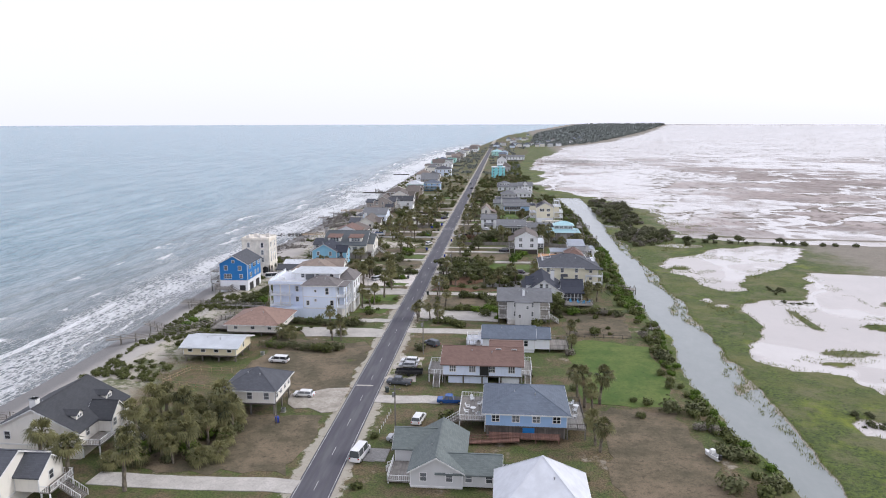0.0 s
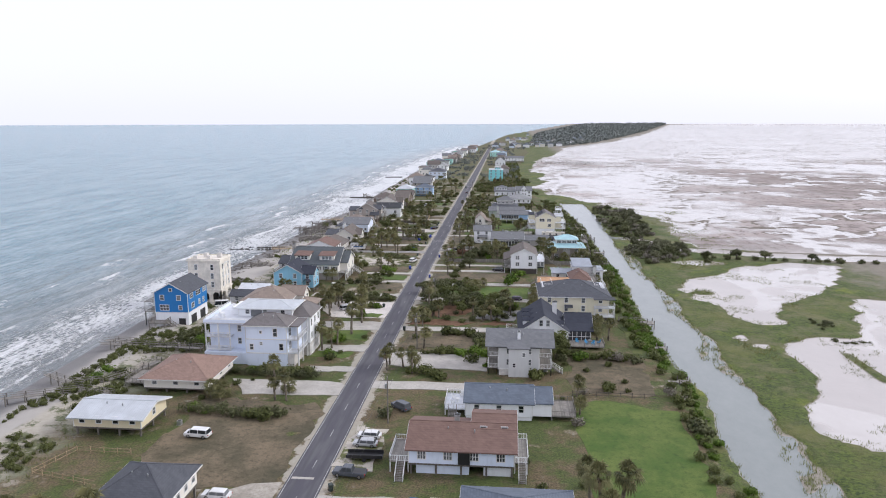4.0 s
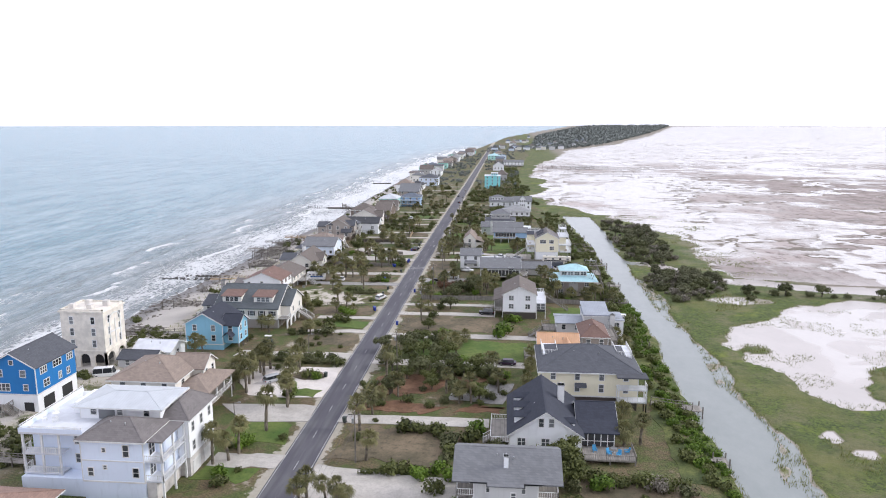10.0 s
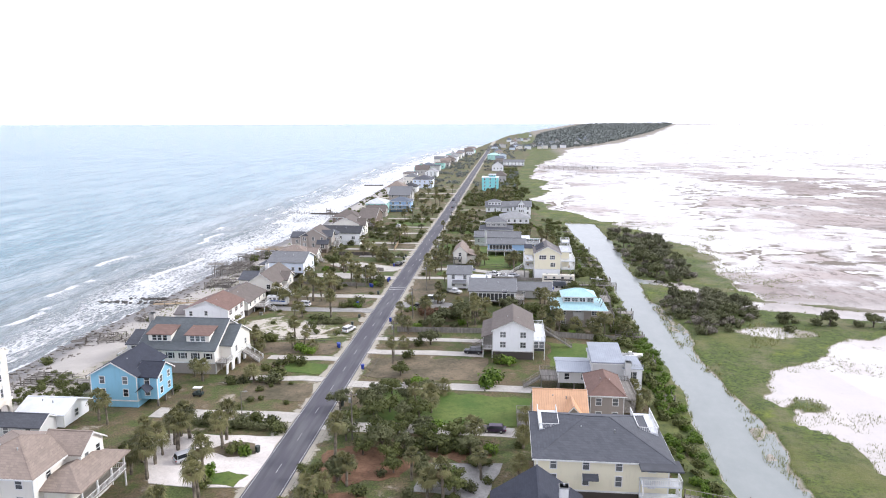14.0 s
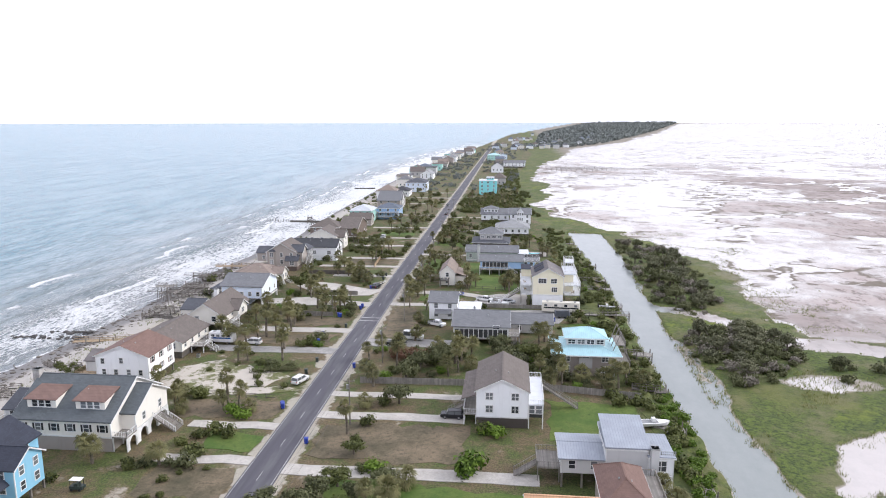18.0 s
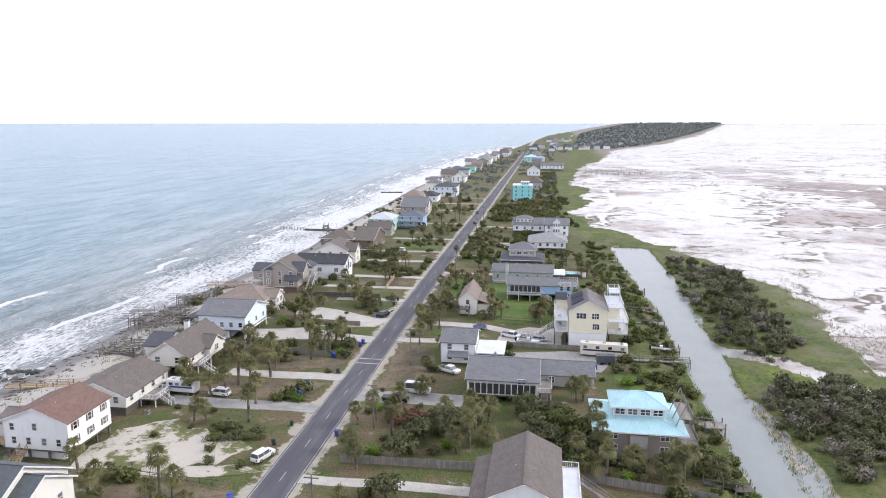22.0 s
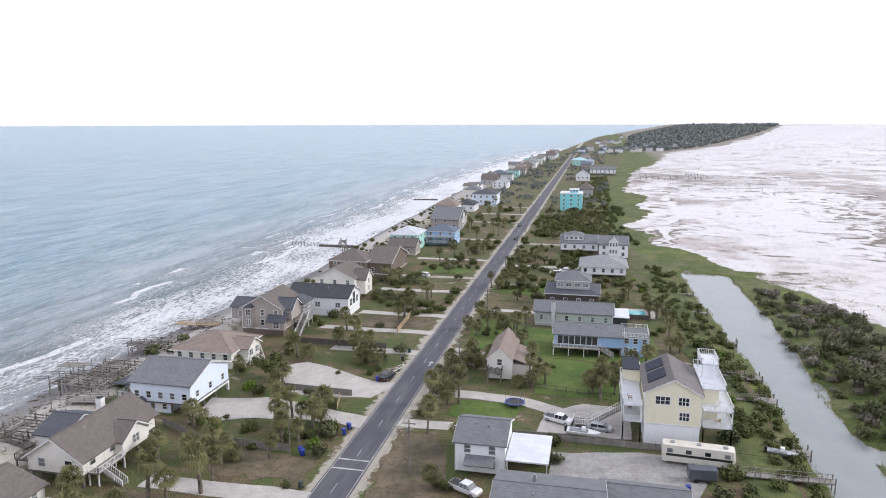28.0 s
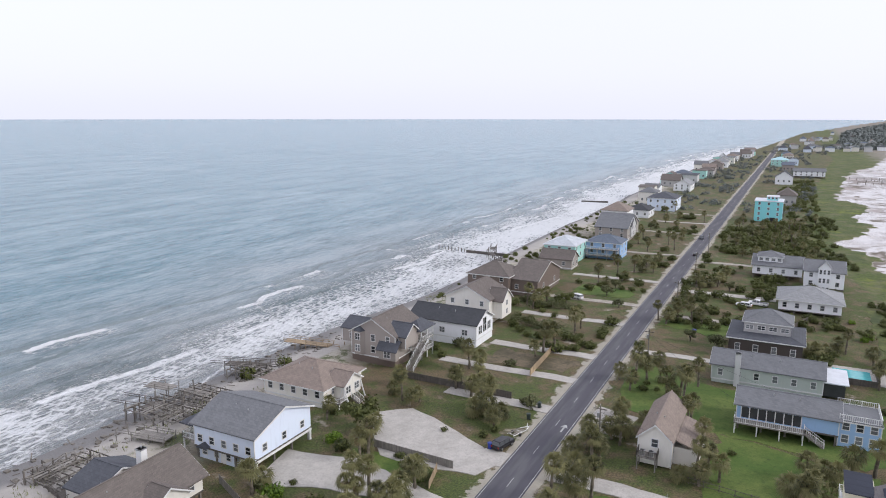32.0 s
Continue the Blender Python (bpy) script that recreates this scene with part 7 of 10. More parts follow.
TREES += [(30.7, 242.8), (27.0, 243.3), (6.5, 244.7), (11.1, 245.1), (19.9, 248.5), (18.7, 252.3), (21.0, 254.7), (32.6, 255.6), (26.5, 256.9), (16.4, 257.0), (9.1, 259.6), (14.9, 260.6), (23.7, 261.3), (29.7, 261.8), (18.5, 262.1), (6.8, 262.7), (19.8, 265.6), (8.4, 266.8), (18.5, 269.2), (12.4, 269.4), (21.5, 270.2), (11.0, 272.3), (4.6, 273.5), (11.6, 277.8), (18.0, 278.4), (13.9, 282.6), (21.6, 283.7), (26.8, 284.3), (35.5, 285.1), (23.4, 287.0), (39.9, 287.8), (30.7, 289.7), (37.4, 290.3), (32.4, 293.2), (14.1, 293.8), (27.9, 295.0)]

# the dense clump beside the first drive, and palms round the near cottages
CLUMP = [(-35.5, 108.5), (-30.0, 109.0), (-25.5, 110.0), (-31.5, 113.0), (-27.0, 113.5), (-36.5, 113.0), (-23.0, 118.0), (-26.5, 118.8), (-30.8, 118.6), (-34.4, 119.8), (-22.6, 121.0), (-26.0, 124.6), (-30.6, 124.8), (-33.6, 125.0), (-37.2, 118.6), (-40.5, 98.2), (-30.5, 97.5), (-47.0, 100.8)]
PALMS = CLUMP + PALMS
SHRUBS += [(x + 1.6, y - 1.2) for x, y in CLUMP[:15]] + [(x - 1.2, y + 1.4) for x, y in CLUMP[:15:2]]

# thin the oaks of the garden, keep its open lawns open
TREES = [p for i, p in enumerate(TREES) if not (p[1] > 280 and p[0] > 22.5)]
PALMS = [p for i, p in enumerate(PALMS) if not (-31 < p[0] < -9 and 340 < p[1] < 368 and i % 3)]
SHRUBS = [p for p in SHRUBS if not (26 < p[0] < 34 and 290 < p[1] < 306)]


# ---- drives, courts, lawns ----
def patch(name, pts, mat, label, z=0.1, jitter=0.35, sub=3.0, category="driveway"):
    """A thin ground covering with an uneven outline."""
    r = random.Random(str(pts))
    edge = []
    for i, p in enumerate(pts):
        q = pts[(i + 1) % len(pts)]
        n = max(1, int(math.hypot(q[0] - p[0], q[1] - p[1]) / sub))
        for k in range(n):
            t = k / n
            edge.append((p[0] + (q[0] - p[0]) * t + r.uniform(-jitter, jitter), p[1] + (q[1] - p[1]) * t + r.uniform(-jitter, jitter), -0.2))
    s = Shape()
    s.prism(edge, (0, 0, z + 0.2 + (0.02 if name == "court" else 0.0)))
    return lone(name, s, mat, label, category, kind="structure")


def strip(name, line, width, mat, label, z=0.1):
    """A drive along a line of points."""
    left, right = [], []
    for i, (x, y) in enumerate(line):
        a, b = line[max(0, i - 1)], line[min(len(line) - 1, i + 1)]
        d = Vector((b[0] - a[0], b[1] - a[1])).normalized()
        left.append((x - d.y * width / 2, y + d.x * width / 2))
        right.append((x + d.y * width / 2, y - d.x * width / 2))
    return patch(name, left + right[::-1], mat, label, z, 0.12, 2.5)


CONC, SHEL, GRAV, SND = "pale concrete driveway from the road to a house", "white crushed-shell driveway court", "grey gravel driveway", "sandy worn driveway"
for y, x1, w, m, lab in ((101, -38, 4.2, CONCRETE, CONC), (197, -15, 3.4, CONCRETE, CONC), (212.5, -15.5, 5.0, CONCRETE, CONC), 
                         (268.5, -33, 4.6, CONCRETE, CONC), (289.5, -21, 3.0, CONCRETE, CONC), (303.5, -21, 3.0, CONCRETE, CONC), (348.5, -36, 4.6, GRAVEL, GRAV), (366, -31, 4.2, CONCRETE, CONC), (436, -26, 3.6, CONCRETE, CONC),
                         (453, -36, 3.2, CONCRETE, CONC), (470, -30, 3.4, CONCRETE, CONC), (500, -33, 3.2, CONCRETE, CONC), (522, -34, 3.4, SAND, SND), (556, -34, 3.2, CONCRETE, CONC), (608, -30, 3.2, SAND, SND), (668, -32, 3.4, SAND, SND), (705, -34, 3.2, CONCRETE, CONC), (742, -30, 3.2, SAND, SND)):
    strip("driveway", [(-3.2, y), (-8, y + 0.4), (x1 * 0.6, y - 0.3), (x1, y)], w, m, lab)
for y, x1, w, m, lab in ((113, 10, 4.6, GRAVEL, GRAV), (138.5, 23, 4.0, CONCRETE, CONC), (188, 24, 4.6, CONCRETE, CONC), (231.5, 33, 4.0, CONCRETE, CONC), (265.5, 41, 4.0, CONCRETE, CONC), (287.5, 47, 3.8, CONCRETE, CONC),
                         (310, 33, 3.4, CONCRETE, CONC), (321, 34, 2.8, CONCRETE, CONC), (356.8, 26, 6.5, GRAVEL, GRAV), (396, 24, 3.6, CONCRETE, CONC), (480, 24, 2.8, CONCRETE, CONC), (515, 30, 3.2, SAND, SND), (548, 34, 4.0, CONCRETE, CONC), (600, 26, 3.4, SAND, SND)):
    strip("driveway", [(3.2, y), (8, y - 0.2), (x1 * 0.6, y + 0.3), (x1, y)], w, m, lab)
strip("driveway", [(5, 412), (16, 412.3), (26, 411), (36, 406)], 4.0, CONCRETE, CONC)
patch("court", [(30, 397.5), (47, 397.5), (47.5, 412), (38, 412.5), (31, 406)], CONCRETE, "pale concrete parking court beside the cream house")
patch("court", [(33.5, 378.5), (56, 378.5), (62, 392), (48, 392.5), (33.5, 389.5)], GRAVEL, "grey gravel parking court behind the carport")
patch("court", [(-29, 259), (-15, 259.5), (-3.4, 260), (-3.4, 250), (-3.4, 241.5), (-12, 240.5), (-20, 241.5), (-25, 249)], SHELL, SHEL)
patch("court", [(-39, 399), (-26, 402), (-10, 398.4), (-3.4, 397), (-3.4, 391.5), (-8, 393), (-17, 393), (-27.5, 391), (-32, 388.5), (-37, 389)], CONCRETE, "wide pale concrete forecourt of the white house")
patch("court", [(-35, 418), (-28, 424.5), (-22, 422.5), (-9, 415.5), (-3.5, 411), (-5.8, 406), (-9, 405.5), (-23, 404.5)], CONCRETE, "wide pale concrete forecourt beside the road")
strip("driveway", [(-3.2, 413), (-8, 413)], 5.0, CONCRETE, CONC)
patch("court", [(-12, 324), (-25, 319), (-37.5, 318), (-38, 333), (-29, 339), (-22, 336), (-10, 331)], WEEDY, "bare pale sand yard with scattered weeds", jitter=1.2)
patch("court", [(-4, 322), (-9, 320), (-24, 317), (-24, 319.5), (-9, 324)], WEEDY, "sandy track from the road", jitter=0.5)
patch("court", [(-23.6, 236), (-5.8, 237.5), (-3.3, 236.5), (-3.3, 229), (-15, 228)], CONCRETE, "wide pale concrete apron before the garages")
patch("court", [(3.3, 212), (16, 210.5), (28.4, 209), (28.6, 198.5), (15, 199.5), (6.5, 200.2), (3.3, 202)], CONCRETE, "broad pale concrete apron beside the balconied house")
patch("court", [(-30, 189), (-4, 188.5), (-3.2, 187), (-3.2, 181), (-24, 180)], CONCRETE, "pale concrete drive of the hip-roofed house")
patch("court", [(-15, 133), (-3.2, 130), (-3.2, 144), (-9, 142.5), (-15, 139)], SAND, "bare pale sand beside the stilt cottage", jitter=0.9)
patch("grass_island", [(-14.5, 252.5), (-9, 251), (-6, 253), (-7, 257), (-12, 257.5)], STRAW, "patch of dry grass in the shell court", 0.16, 0.6, 1.6, category="lawn")
patch("grass_island", [(-12, 241.8), (-5, 241.4), (-4.4, 245), (-8, 246.5), (-13, 245)], LAWN, "patch of green grass beside the shell court", 0.16, 0.6, 1.6, category="lawn")
patch("court", [(24, 243), (36, 241), (38, 253), (26, 252)], GRAVEL, "grey gravel court among the garden beds")
patch("court", [(3.6, 150), (10, 149), (11, 165), (4, 166)], WEEDY, "sandy parking strip beside the road", jitter=0.8)
patch("court", [(5, 432), (12, 430), (13, 440), (5, 442)], CONCRETE, "short concrete apron beside the road")
for pts in ([(4.8, 236.6), (12, 235.4), (22, 235.6), (24, 239), (15, 241.5), (7, 241)], [(6, 246), (14, 244), (22, 247), (22, 255), (12, 258), (6, 254)], [(25, 254.5), (33, 253.5), (37, 256), (30, 259.5)], [(26, 236.5), (36, 237), (37, 240), (28, 240.2)]):
    patch("planting_bed", pts, MULCH, "garden bed of red-brown pine straw under shrubs", 0.07, 1.2, 1.6, category="garden bed")
for pts in ([(47, 140), (67, 138), (69, 178), (52, 183), (47.5, 176)], [(14, 268.8), (43, 268.8), (45, 282), (24, 284.5), (12, 284)], [(49.5, 303), (66, 304), (68, 320), (50, 321)], [(11, 401), (24, 400.5), (27, 409), (12, 409.5)],
            [(8, 443), (28, 440), (50, 437), (56, 442), (56, 463), (20, 464), (6, 474)], [(28, 416), (50, 416), (52, 434), (28, 440)], [(-17, 220), (-5, 219), (-5, 228), (-17, 228)], [(-16, 206), (-6, 205), (-5, 209.5), (-15, 210)],
            [(-15, 294), (-4.5, 293), (-4, 299.5), (-15, 300.5)], [(-28, 402), (-18, 398), (-12, 400), (-16, 405), (-28, 406)], [(64, 360), (71, 362), (70, 380), (58, 378)], [(-27, 528), (-8, 530), (-8, 540), (-26, 542)], [(5, 505), (22, 500), (24, 512), (6, 512)]):
    patch("lawn", pts, LAWN, "mown green lawn between the houses", 0.06, 0.9, 2.5, category="lawn")
for y0, y1, inner in ((212, 262, 10), (262, 330, 9.5), (330, 396, 13), (396, 470, 15), (470, 548, 15)):
    side = list(range(y0, y1 + 1, 6))
    patch("bank_grass", [(float(west_bank(y)) - inner, y) for y in side] + [(float(west_bank(y)) - 5.6, y) for y in side[::-1]], BANK, "rough green grass on the canal bank", 0.075, 0.8, 3.0, category="grass")
for pts in ([(-31, 140), (-5, 142), (-5, 176), (-31, 177)], [(5, 215), (25, 214), (27, 228), (6, 228.5)], [(6, 292), (33, 291), (34, 307), (6, 306)], [(-26, 307), (-6, 306.5), (-6, 315), (-26, 315)], [(-20, 277), (-5, 276), (-5, 287), (-19, 287)],
            [(48, 186), (66, 187), (67, 212), (49, 212)], [(50, 100), (68, 100), (66, 136), (48, 137)], [(-33, 104), (-6, 105), (-6, 128), (-30, 129)], [(-33, 354), (-6, 353.5), (-6, 362), (-34, 362)], [(-26, 456), (-6, 457), (-6, 466), (-26, 466)], [(5, 360.5), (16, 362), (17, 378), (12, 393), (5, 393)], [(-24, 371), (-6, 370), (-6, 379), (-24, 380)]):
    patch("dry_lawn", pts, STRAW, "sparse dry yellow-brown grass yard", 0.045, 1.3, 2.5, category="lawn")


# ---- plants ----
def scatter_leaf(s, c, r, n, size, rnd, hollow=0.55):
    """n small leaf blades in an uneven lump of radii r round c."""
    for _ in range(n):
        d = Vector((rnd.gauss(0, 1), rnd.gauss(0, 1), rnd.gauss(0, 1))).normalized()
        k = rnd.uniform(hollow, 1.0) * (0.85 + 0.3 * math.sin(5 * d.x + 3 * d.y + c[0]))
        p = Vector((c[0] + d.x * r[0] * k, c[1] + d.y * r[1] * k, c[2] + d.z * r[2] * k))
        nrm = (d + Vector((rnd.uniform(-0.8, 0.8), rnd.uniform(-0.8, 0.8), rnd.uniform(-0.3, 0.9)))).normalized()
        a = nrm.orthogonal().normalized()
        a.rotate(Matrix.Rotation(rnd.uniform(0, 6.3), 3, nrm))
        b = nrm.cross(a)
        h = size * rnd.uniform(0.6, 1.3)
        a, b = a * h, b * h * 0.6
        s.poly(tuple(p - a), tuple(p - b * 0.9), tuple(p + a), tuple(p + b))


def flat_mesh(s, name, mat):
    me = bpy.data.meshes.new(name)
    me.from_pydata(s.v, [], s.f)
    me.materials.append(mat)
    return me


def palm_kind(seed, height, spread):
    rnd = random.Random(seed)
    ob = tagged(new("palm_tree"), "sabal palm with fibrous grey trunk and drooping fan fronds", "palm tree", "palms of the island")
    s, segs = Shape(), 6
    lean = (rnd.uniform(-0.5, 0.5), rnd.uniform(-0.5, 0.5))
    rings = []
    for i in range(segs + 1):
        t = i / segs
        r = (0.26 - 0.08 * t) * (1.18 if i % 2 else 0.95)
        cx, cy = lean[0] * t * t, lean[1] * t * t
        rings.append([(cx + r * math.cos(a), cy + r * math.sin(a), t * height) for a in (k * math.pi / 4 for k in range(8))])
    for ring in rings:
        s.v += ring
    for i in range(segs):
        for k in range(8):
            s.f.append((i * 8 + k, i * 8 + (k + 1) % 8, (i + 1) * 8 + (k + 1) % 8, (i + 1) * 8 + k))
    tr = new("trunk", flat_mesh(s, "trunk", BARK))
    tr.parent = ob
    top = Vector((lean[0], lean[1], height))

    def fans(count, low, high, length, mat, name):
        s = Shape()
        for i in range(count):
            az, el = i * 2.399 + rnd.uniform(-0.3, 0.3), radians(rnd.uniform(low, high))
            d = Vector((math.cos(az) * math.cos(el), math.sin(az) * math.cos(el), math.sin(el)))
            stalk = top + d * length * 0.55 + Vector((0, 0, 0.1))
            side = d.cross(Vector((0, 0, 1))).normalized()
            s.poly(tuple(top + side * 0.05), tuple(top - side * 0.05), tuple(stalk - side * 0.03), tuple(stalk + side * 0.03))
            up = side.cross(d)
            hub, prev = len(s.v), None
            s.v.append(tuple(stalk))
            for k in range(9):
                a = radians(-95 + 190 * k / 8)
                out = (d * math.cos(a) + side * math.sin(a)).normalized()
                ln = length * (0.66 - 0.2 * abs(k - 4) / 4) * rnd.uniform(0.85, 1.1)
                w = out.cross(up).normalized() * 0.075 * length / 1.6
                mid = stalk + out * ln * 0.55 + up * 0.06
                tip = stalk + out * ln + Vector((0, 0, -0.3 * length * rnd.uniform(0.5, 1.1)))
                c = len(s.v)
                s.v += [tuple(mid + w), tuple(tip), tuple(mid - w)]
                s.f.append((hub, c, c + 1, c + 2))
        o = new(name, flat_mesh(s, name, mat))
        o.parent = ob

    fans(38, -45, 80, spread, FROND, "crown")
    if seed in (0, 2, 4):
        fans(11, -80, -40, spread * 0.75, FROND_DRY, "dead_fronds")
    return ob


def shrub_kind(seed, mat, label, r, n, size, category="shrub", lumps=5):
    rnd = random.Random(seed)
    s = Shape()
    for i in range(lumps):
        a = i * 2.4 + rnd.random()
        d = 0.55 * r if i else 0
        k = rnd.uniform(0.5, 0.72)
        scatter_leaf(s, (d * math.cos(a), d * math.sin(a), r * rnd.uniform(0.45, 0.75)), (r * k, r * k, r * k * rnd.uniform(0.8, 1.1)), n // lumps, size, rnd)
    s.v = [(x, y, max(z, 0.02)) for x, y, z in s.v]
    return tagged(new("shrub", flat_mesh(s, "shrub", mat)), label, category, "shrubs of the island")


def tree_kind(seed, mat, label, height, r, n, size):
    rnd = random.Random(seed)
    ob = tagged(new("tree"), label, "tree", "trees of the island")
    s = Shape()
    s.cyl(0, 0, 0, height * 0.42, 0.26, 0.18, 8)
    ends = []
    for i in range(6):
        a = i * 1.05 + rnd.uniform(-0.3, 0.3)
        p = Vector((0, 0, height * rnd.uniform(0.25, 0.42)))
        q = Vector((math.cos(a) * r * rnd.uniform(0.4, 0.75), math.sin(a) * r * rnd.uniform(0.4, 0.75), height * rnd.uniform(0.55, 0.85)))
        s.beam(p, p.lerp(q, 0.5) + Vector((0, 0, 0.25)), 0.17)
        s.beam(p.lerp(q, 0.5) + Vector((0, 0, 0.25)), q, 0.1)
        ends.append(q)
    t = new("trunk", flat_mesh(s, "trunk", BARK2))
    t.parent = ob
    c = Shape()
    for q in ends + [Vector((0, 0, height * 0.86)), Vector((r * 0.3, -r * 0.2, height * 0.7))]:
        for _ in range(2):
            k = rnd.uniform(0.4, 0.58) * r
            scatter_leaf(c, (q.x + rnd.uniform(-0.5, 0.5), q.y + rnd.uniform(-0.5, 0.5), q.z + rnd.uniform(-0.4, 0.5)), (k, k, k * 0.72), n // 16, size, rnd, 0.35)
    o = new("crown", flat_mesh(c, "crown", mat))
    o.parent = ob
    return ob


def used(kinds, pts, seed, lo, hi):
    """Copies of the kinds at the points, each turned and sized a little differently."""
    rnd = random.Random(seed)
    for x, y in pts:
        k = rnd.choice(kinds)
        sc = rnd.uniform(lo, hi)
        zz = float(ground_height(np.array([x * 1.0]), np.array([y * 1.0]))[0]) - 0.08
        m = Matrix.LocRotScale((x, y, zz), Euler((0, 0, rnd.uniform(0, 6.28))), (sc, sc, sc * rnd.uniform(0.85, 1.15)))
        copy_thing(k, m)


def rid(kinds):
    """Takes the pattern plants away after the last copy."""
    for k in kinds:
        for o in (*k.children_recursive, k):
            bpy.data.objects.remove(o)


BOXES = [(o.location.x, o.location.y) for o in scene.objects if o.name.startswith(("house", "tower_house"))]
palms = [palm_kind(i, hgt, sp) for i, (hgt, sp) in enumerate(((2.9, 2.0), (3.8, 1.95), (4.6, 1.85), (1.9, 2.1), (5.6, 1.75)))]
def tall_stand(p):
    return (-31 < p[0] < -9 and 340 < p[1] < 368) or (-22 < p[0] < -9 and 226 < p[1] < 264) or (-17 < p[0] < -5 and 203 < p[1] < 225) or (45 < p[0] < 52 and 112 < p[1] < 145)


used(palms[2:3] + palms[4:], [p for p in PALMS[:300] if tall_stand(p)], 4, 1.0, 1.35)
used(palms, CLUMP, 8, 1.2, 1.5)
used(palms, [p for p in PALMS[len(CLUMP):300] if not tall_stand(p)], 3, 0.8, 1.15)
shrubs = [shrub_kind(11 + i, m, lab, 1.35, 420, sz) for i, (m, lab, sz) in enumerate(((LEAF, "rounded green wax-myrtle shrub on sandy ground", 0.2), (LEAF_DK, "dark evergreen shrub beside a yard", 0.2), (LEAF, "spreading green coastal shrub", 0.24), (LEAF_BR, "bright green leafy shrub", 0.22)))]
trees = [tree_kind(31 + i, m, lab, hh, rr, 2100, 0.27) for i, (m, lab, hh, rr) in enumerate(((LEAF_DK, "dark live oak with a broad uneven crown", 4.8, 3.4), (LEAF_DK, "wind-shaped dark cedar with dense crown", 5.4, 2.8), (LEAF, "green yaupon tree with loose crown", 4.2, 2.8)))]
sages = [tree_kind(41 + i, LEAF_SG, "grey-green wind-shaped marsh tree", hh, rr, 1700, 0.26) for i, (hh, rr) in enumerate(((4.2, 3.0), (5.0, 2.6)))]
greys = [shrub_kind(51, LEAF_GY, "leafless grey-brown brush at the marsh edge", 1.6, 420, 0.2), shrub_kind(52, LEAF_GY, "dry grey brush on a sandy bank", 1.2, 300, 0.2)]
russet = [shrub_kind(61, LEAF_RD, "russet-leaved bushy tree beside a drive", 2.0, 520, 0.2, "shrub")]
used(shrubs, SHRUBS, 5, 0.9, 1.6)
used(trees, TREES, 6, 0.6, 0.95)
used(shrubs[3:], [(35.5, 288.4)], 62, 2.2, 2.3)
used(shrubs[:1] + shrubs[3:], [(37.5, 304.7), (15.8, 316.3), (26.1, 335.0), (14.2, 305.5), (13.0, 331.0)], 63, 1.2, 1.5)
used(shrubs[3:] + trees[2:], [(44.5, 212), (46, 209), (47, 215), (-31.8, 412), (9, 350)], 61, 1.0, 1.3)
used(trees, [(41.5, 343.8), (46.1, 346.4), (49.8, 341.4), (44.5, 332.2), (48.5, 330.6), (39.5, 352.5), (44.0, 338.0), (51.5, 334.6)], 72, 0.75, 1.05)
used(palms, [(7.0, 342.6), (10.1, 345.1), (11.4, 325.7), (8.7, 331.8), (12.0, 314.5), (29.7, 336.6), (32.6, 338.8), (27.6, 333.6), (14.5, 339.5)], 73, 0.85, 1.15)
used(trees[:1] + shrubs[1:2], [(18.7, 316.8), (18.1, 329.9), (23.6, 333.3), (25.6, 339.6), (20.5, 337.2), (15.0, 334.0)], 74, 0.8, 1.2)
used(trees, [(7.1, 262.0), (13.4, 254.3), (15.1, 273.0), (22.6, 264.0), (11.0, 244.5), (7.5, 239.0), (34.3, 251.0)], 75, 0.5, 0.75)
used(shrubs[:2], [(23.1, 241.3), (20.5, 238.5), (25.9, 245.2), (30.8, 240.8), (33.0, 243.5), (28.0, 249.5), (18.0, 247.5), (15.5, 241.0), (30.0, 258.0), (36.5, 257.0), (9.0, 250.5), (24.6, 253.0), (17.0, 258.5), (36.0, 246.5)], 76, 0.7, 1.2)
used(russet, [(12.5 + 2.3 * k, 347.5 + 1.2 * (k % 3) - 0.4 * k) for k in range(6)] + [(14 + 3 * k, 343.5 + k) for k in range(4)], 7, 0.8, 1.15)


def zone(n, seed, x0, x1, y0, y1, keep=4.0, avoid=True, clump=0.0):
    """Points strewn over a field, clear of houses, road and one another."""
    rnd, pts = random.Random(seed), []
    for _ in range(n * 12):
        p = (rnd.uniform(x0, x1), rnd.uniform(y0, y1))
        if len(pts) == n:
            break
        if avoid and (abs(p[0]) < 5.5 or any(abs(p[0] - a) < 10.5 and abs(p[1] - b) < 9.5 for a, b in BOXES)):
            continue
        if clump and fbm(np.array([p[0] / 15 + seed]), np.array([p[1] / 15]), 2)[0] < clump:
            continue
        if all((p[0] - q[0]) ** 2 + (p[1] - q[1]) ** 2 > keep ** 2 for q in pts):
            pts.append(p)
    return pts


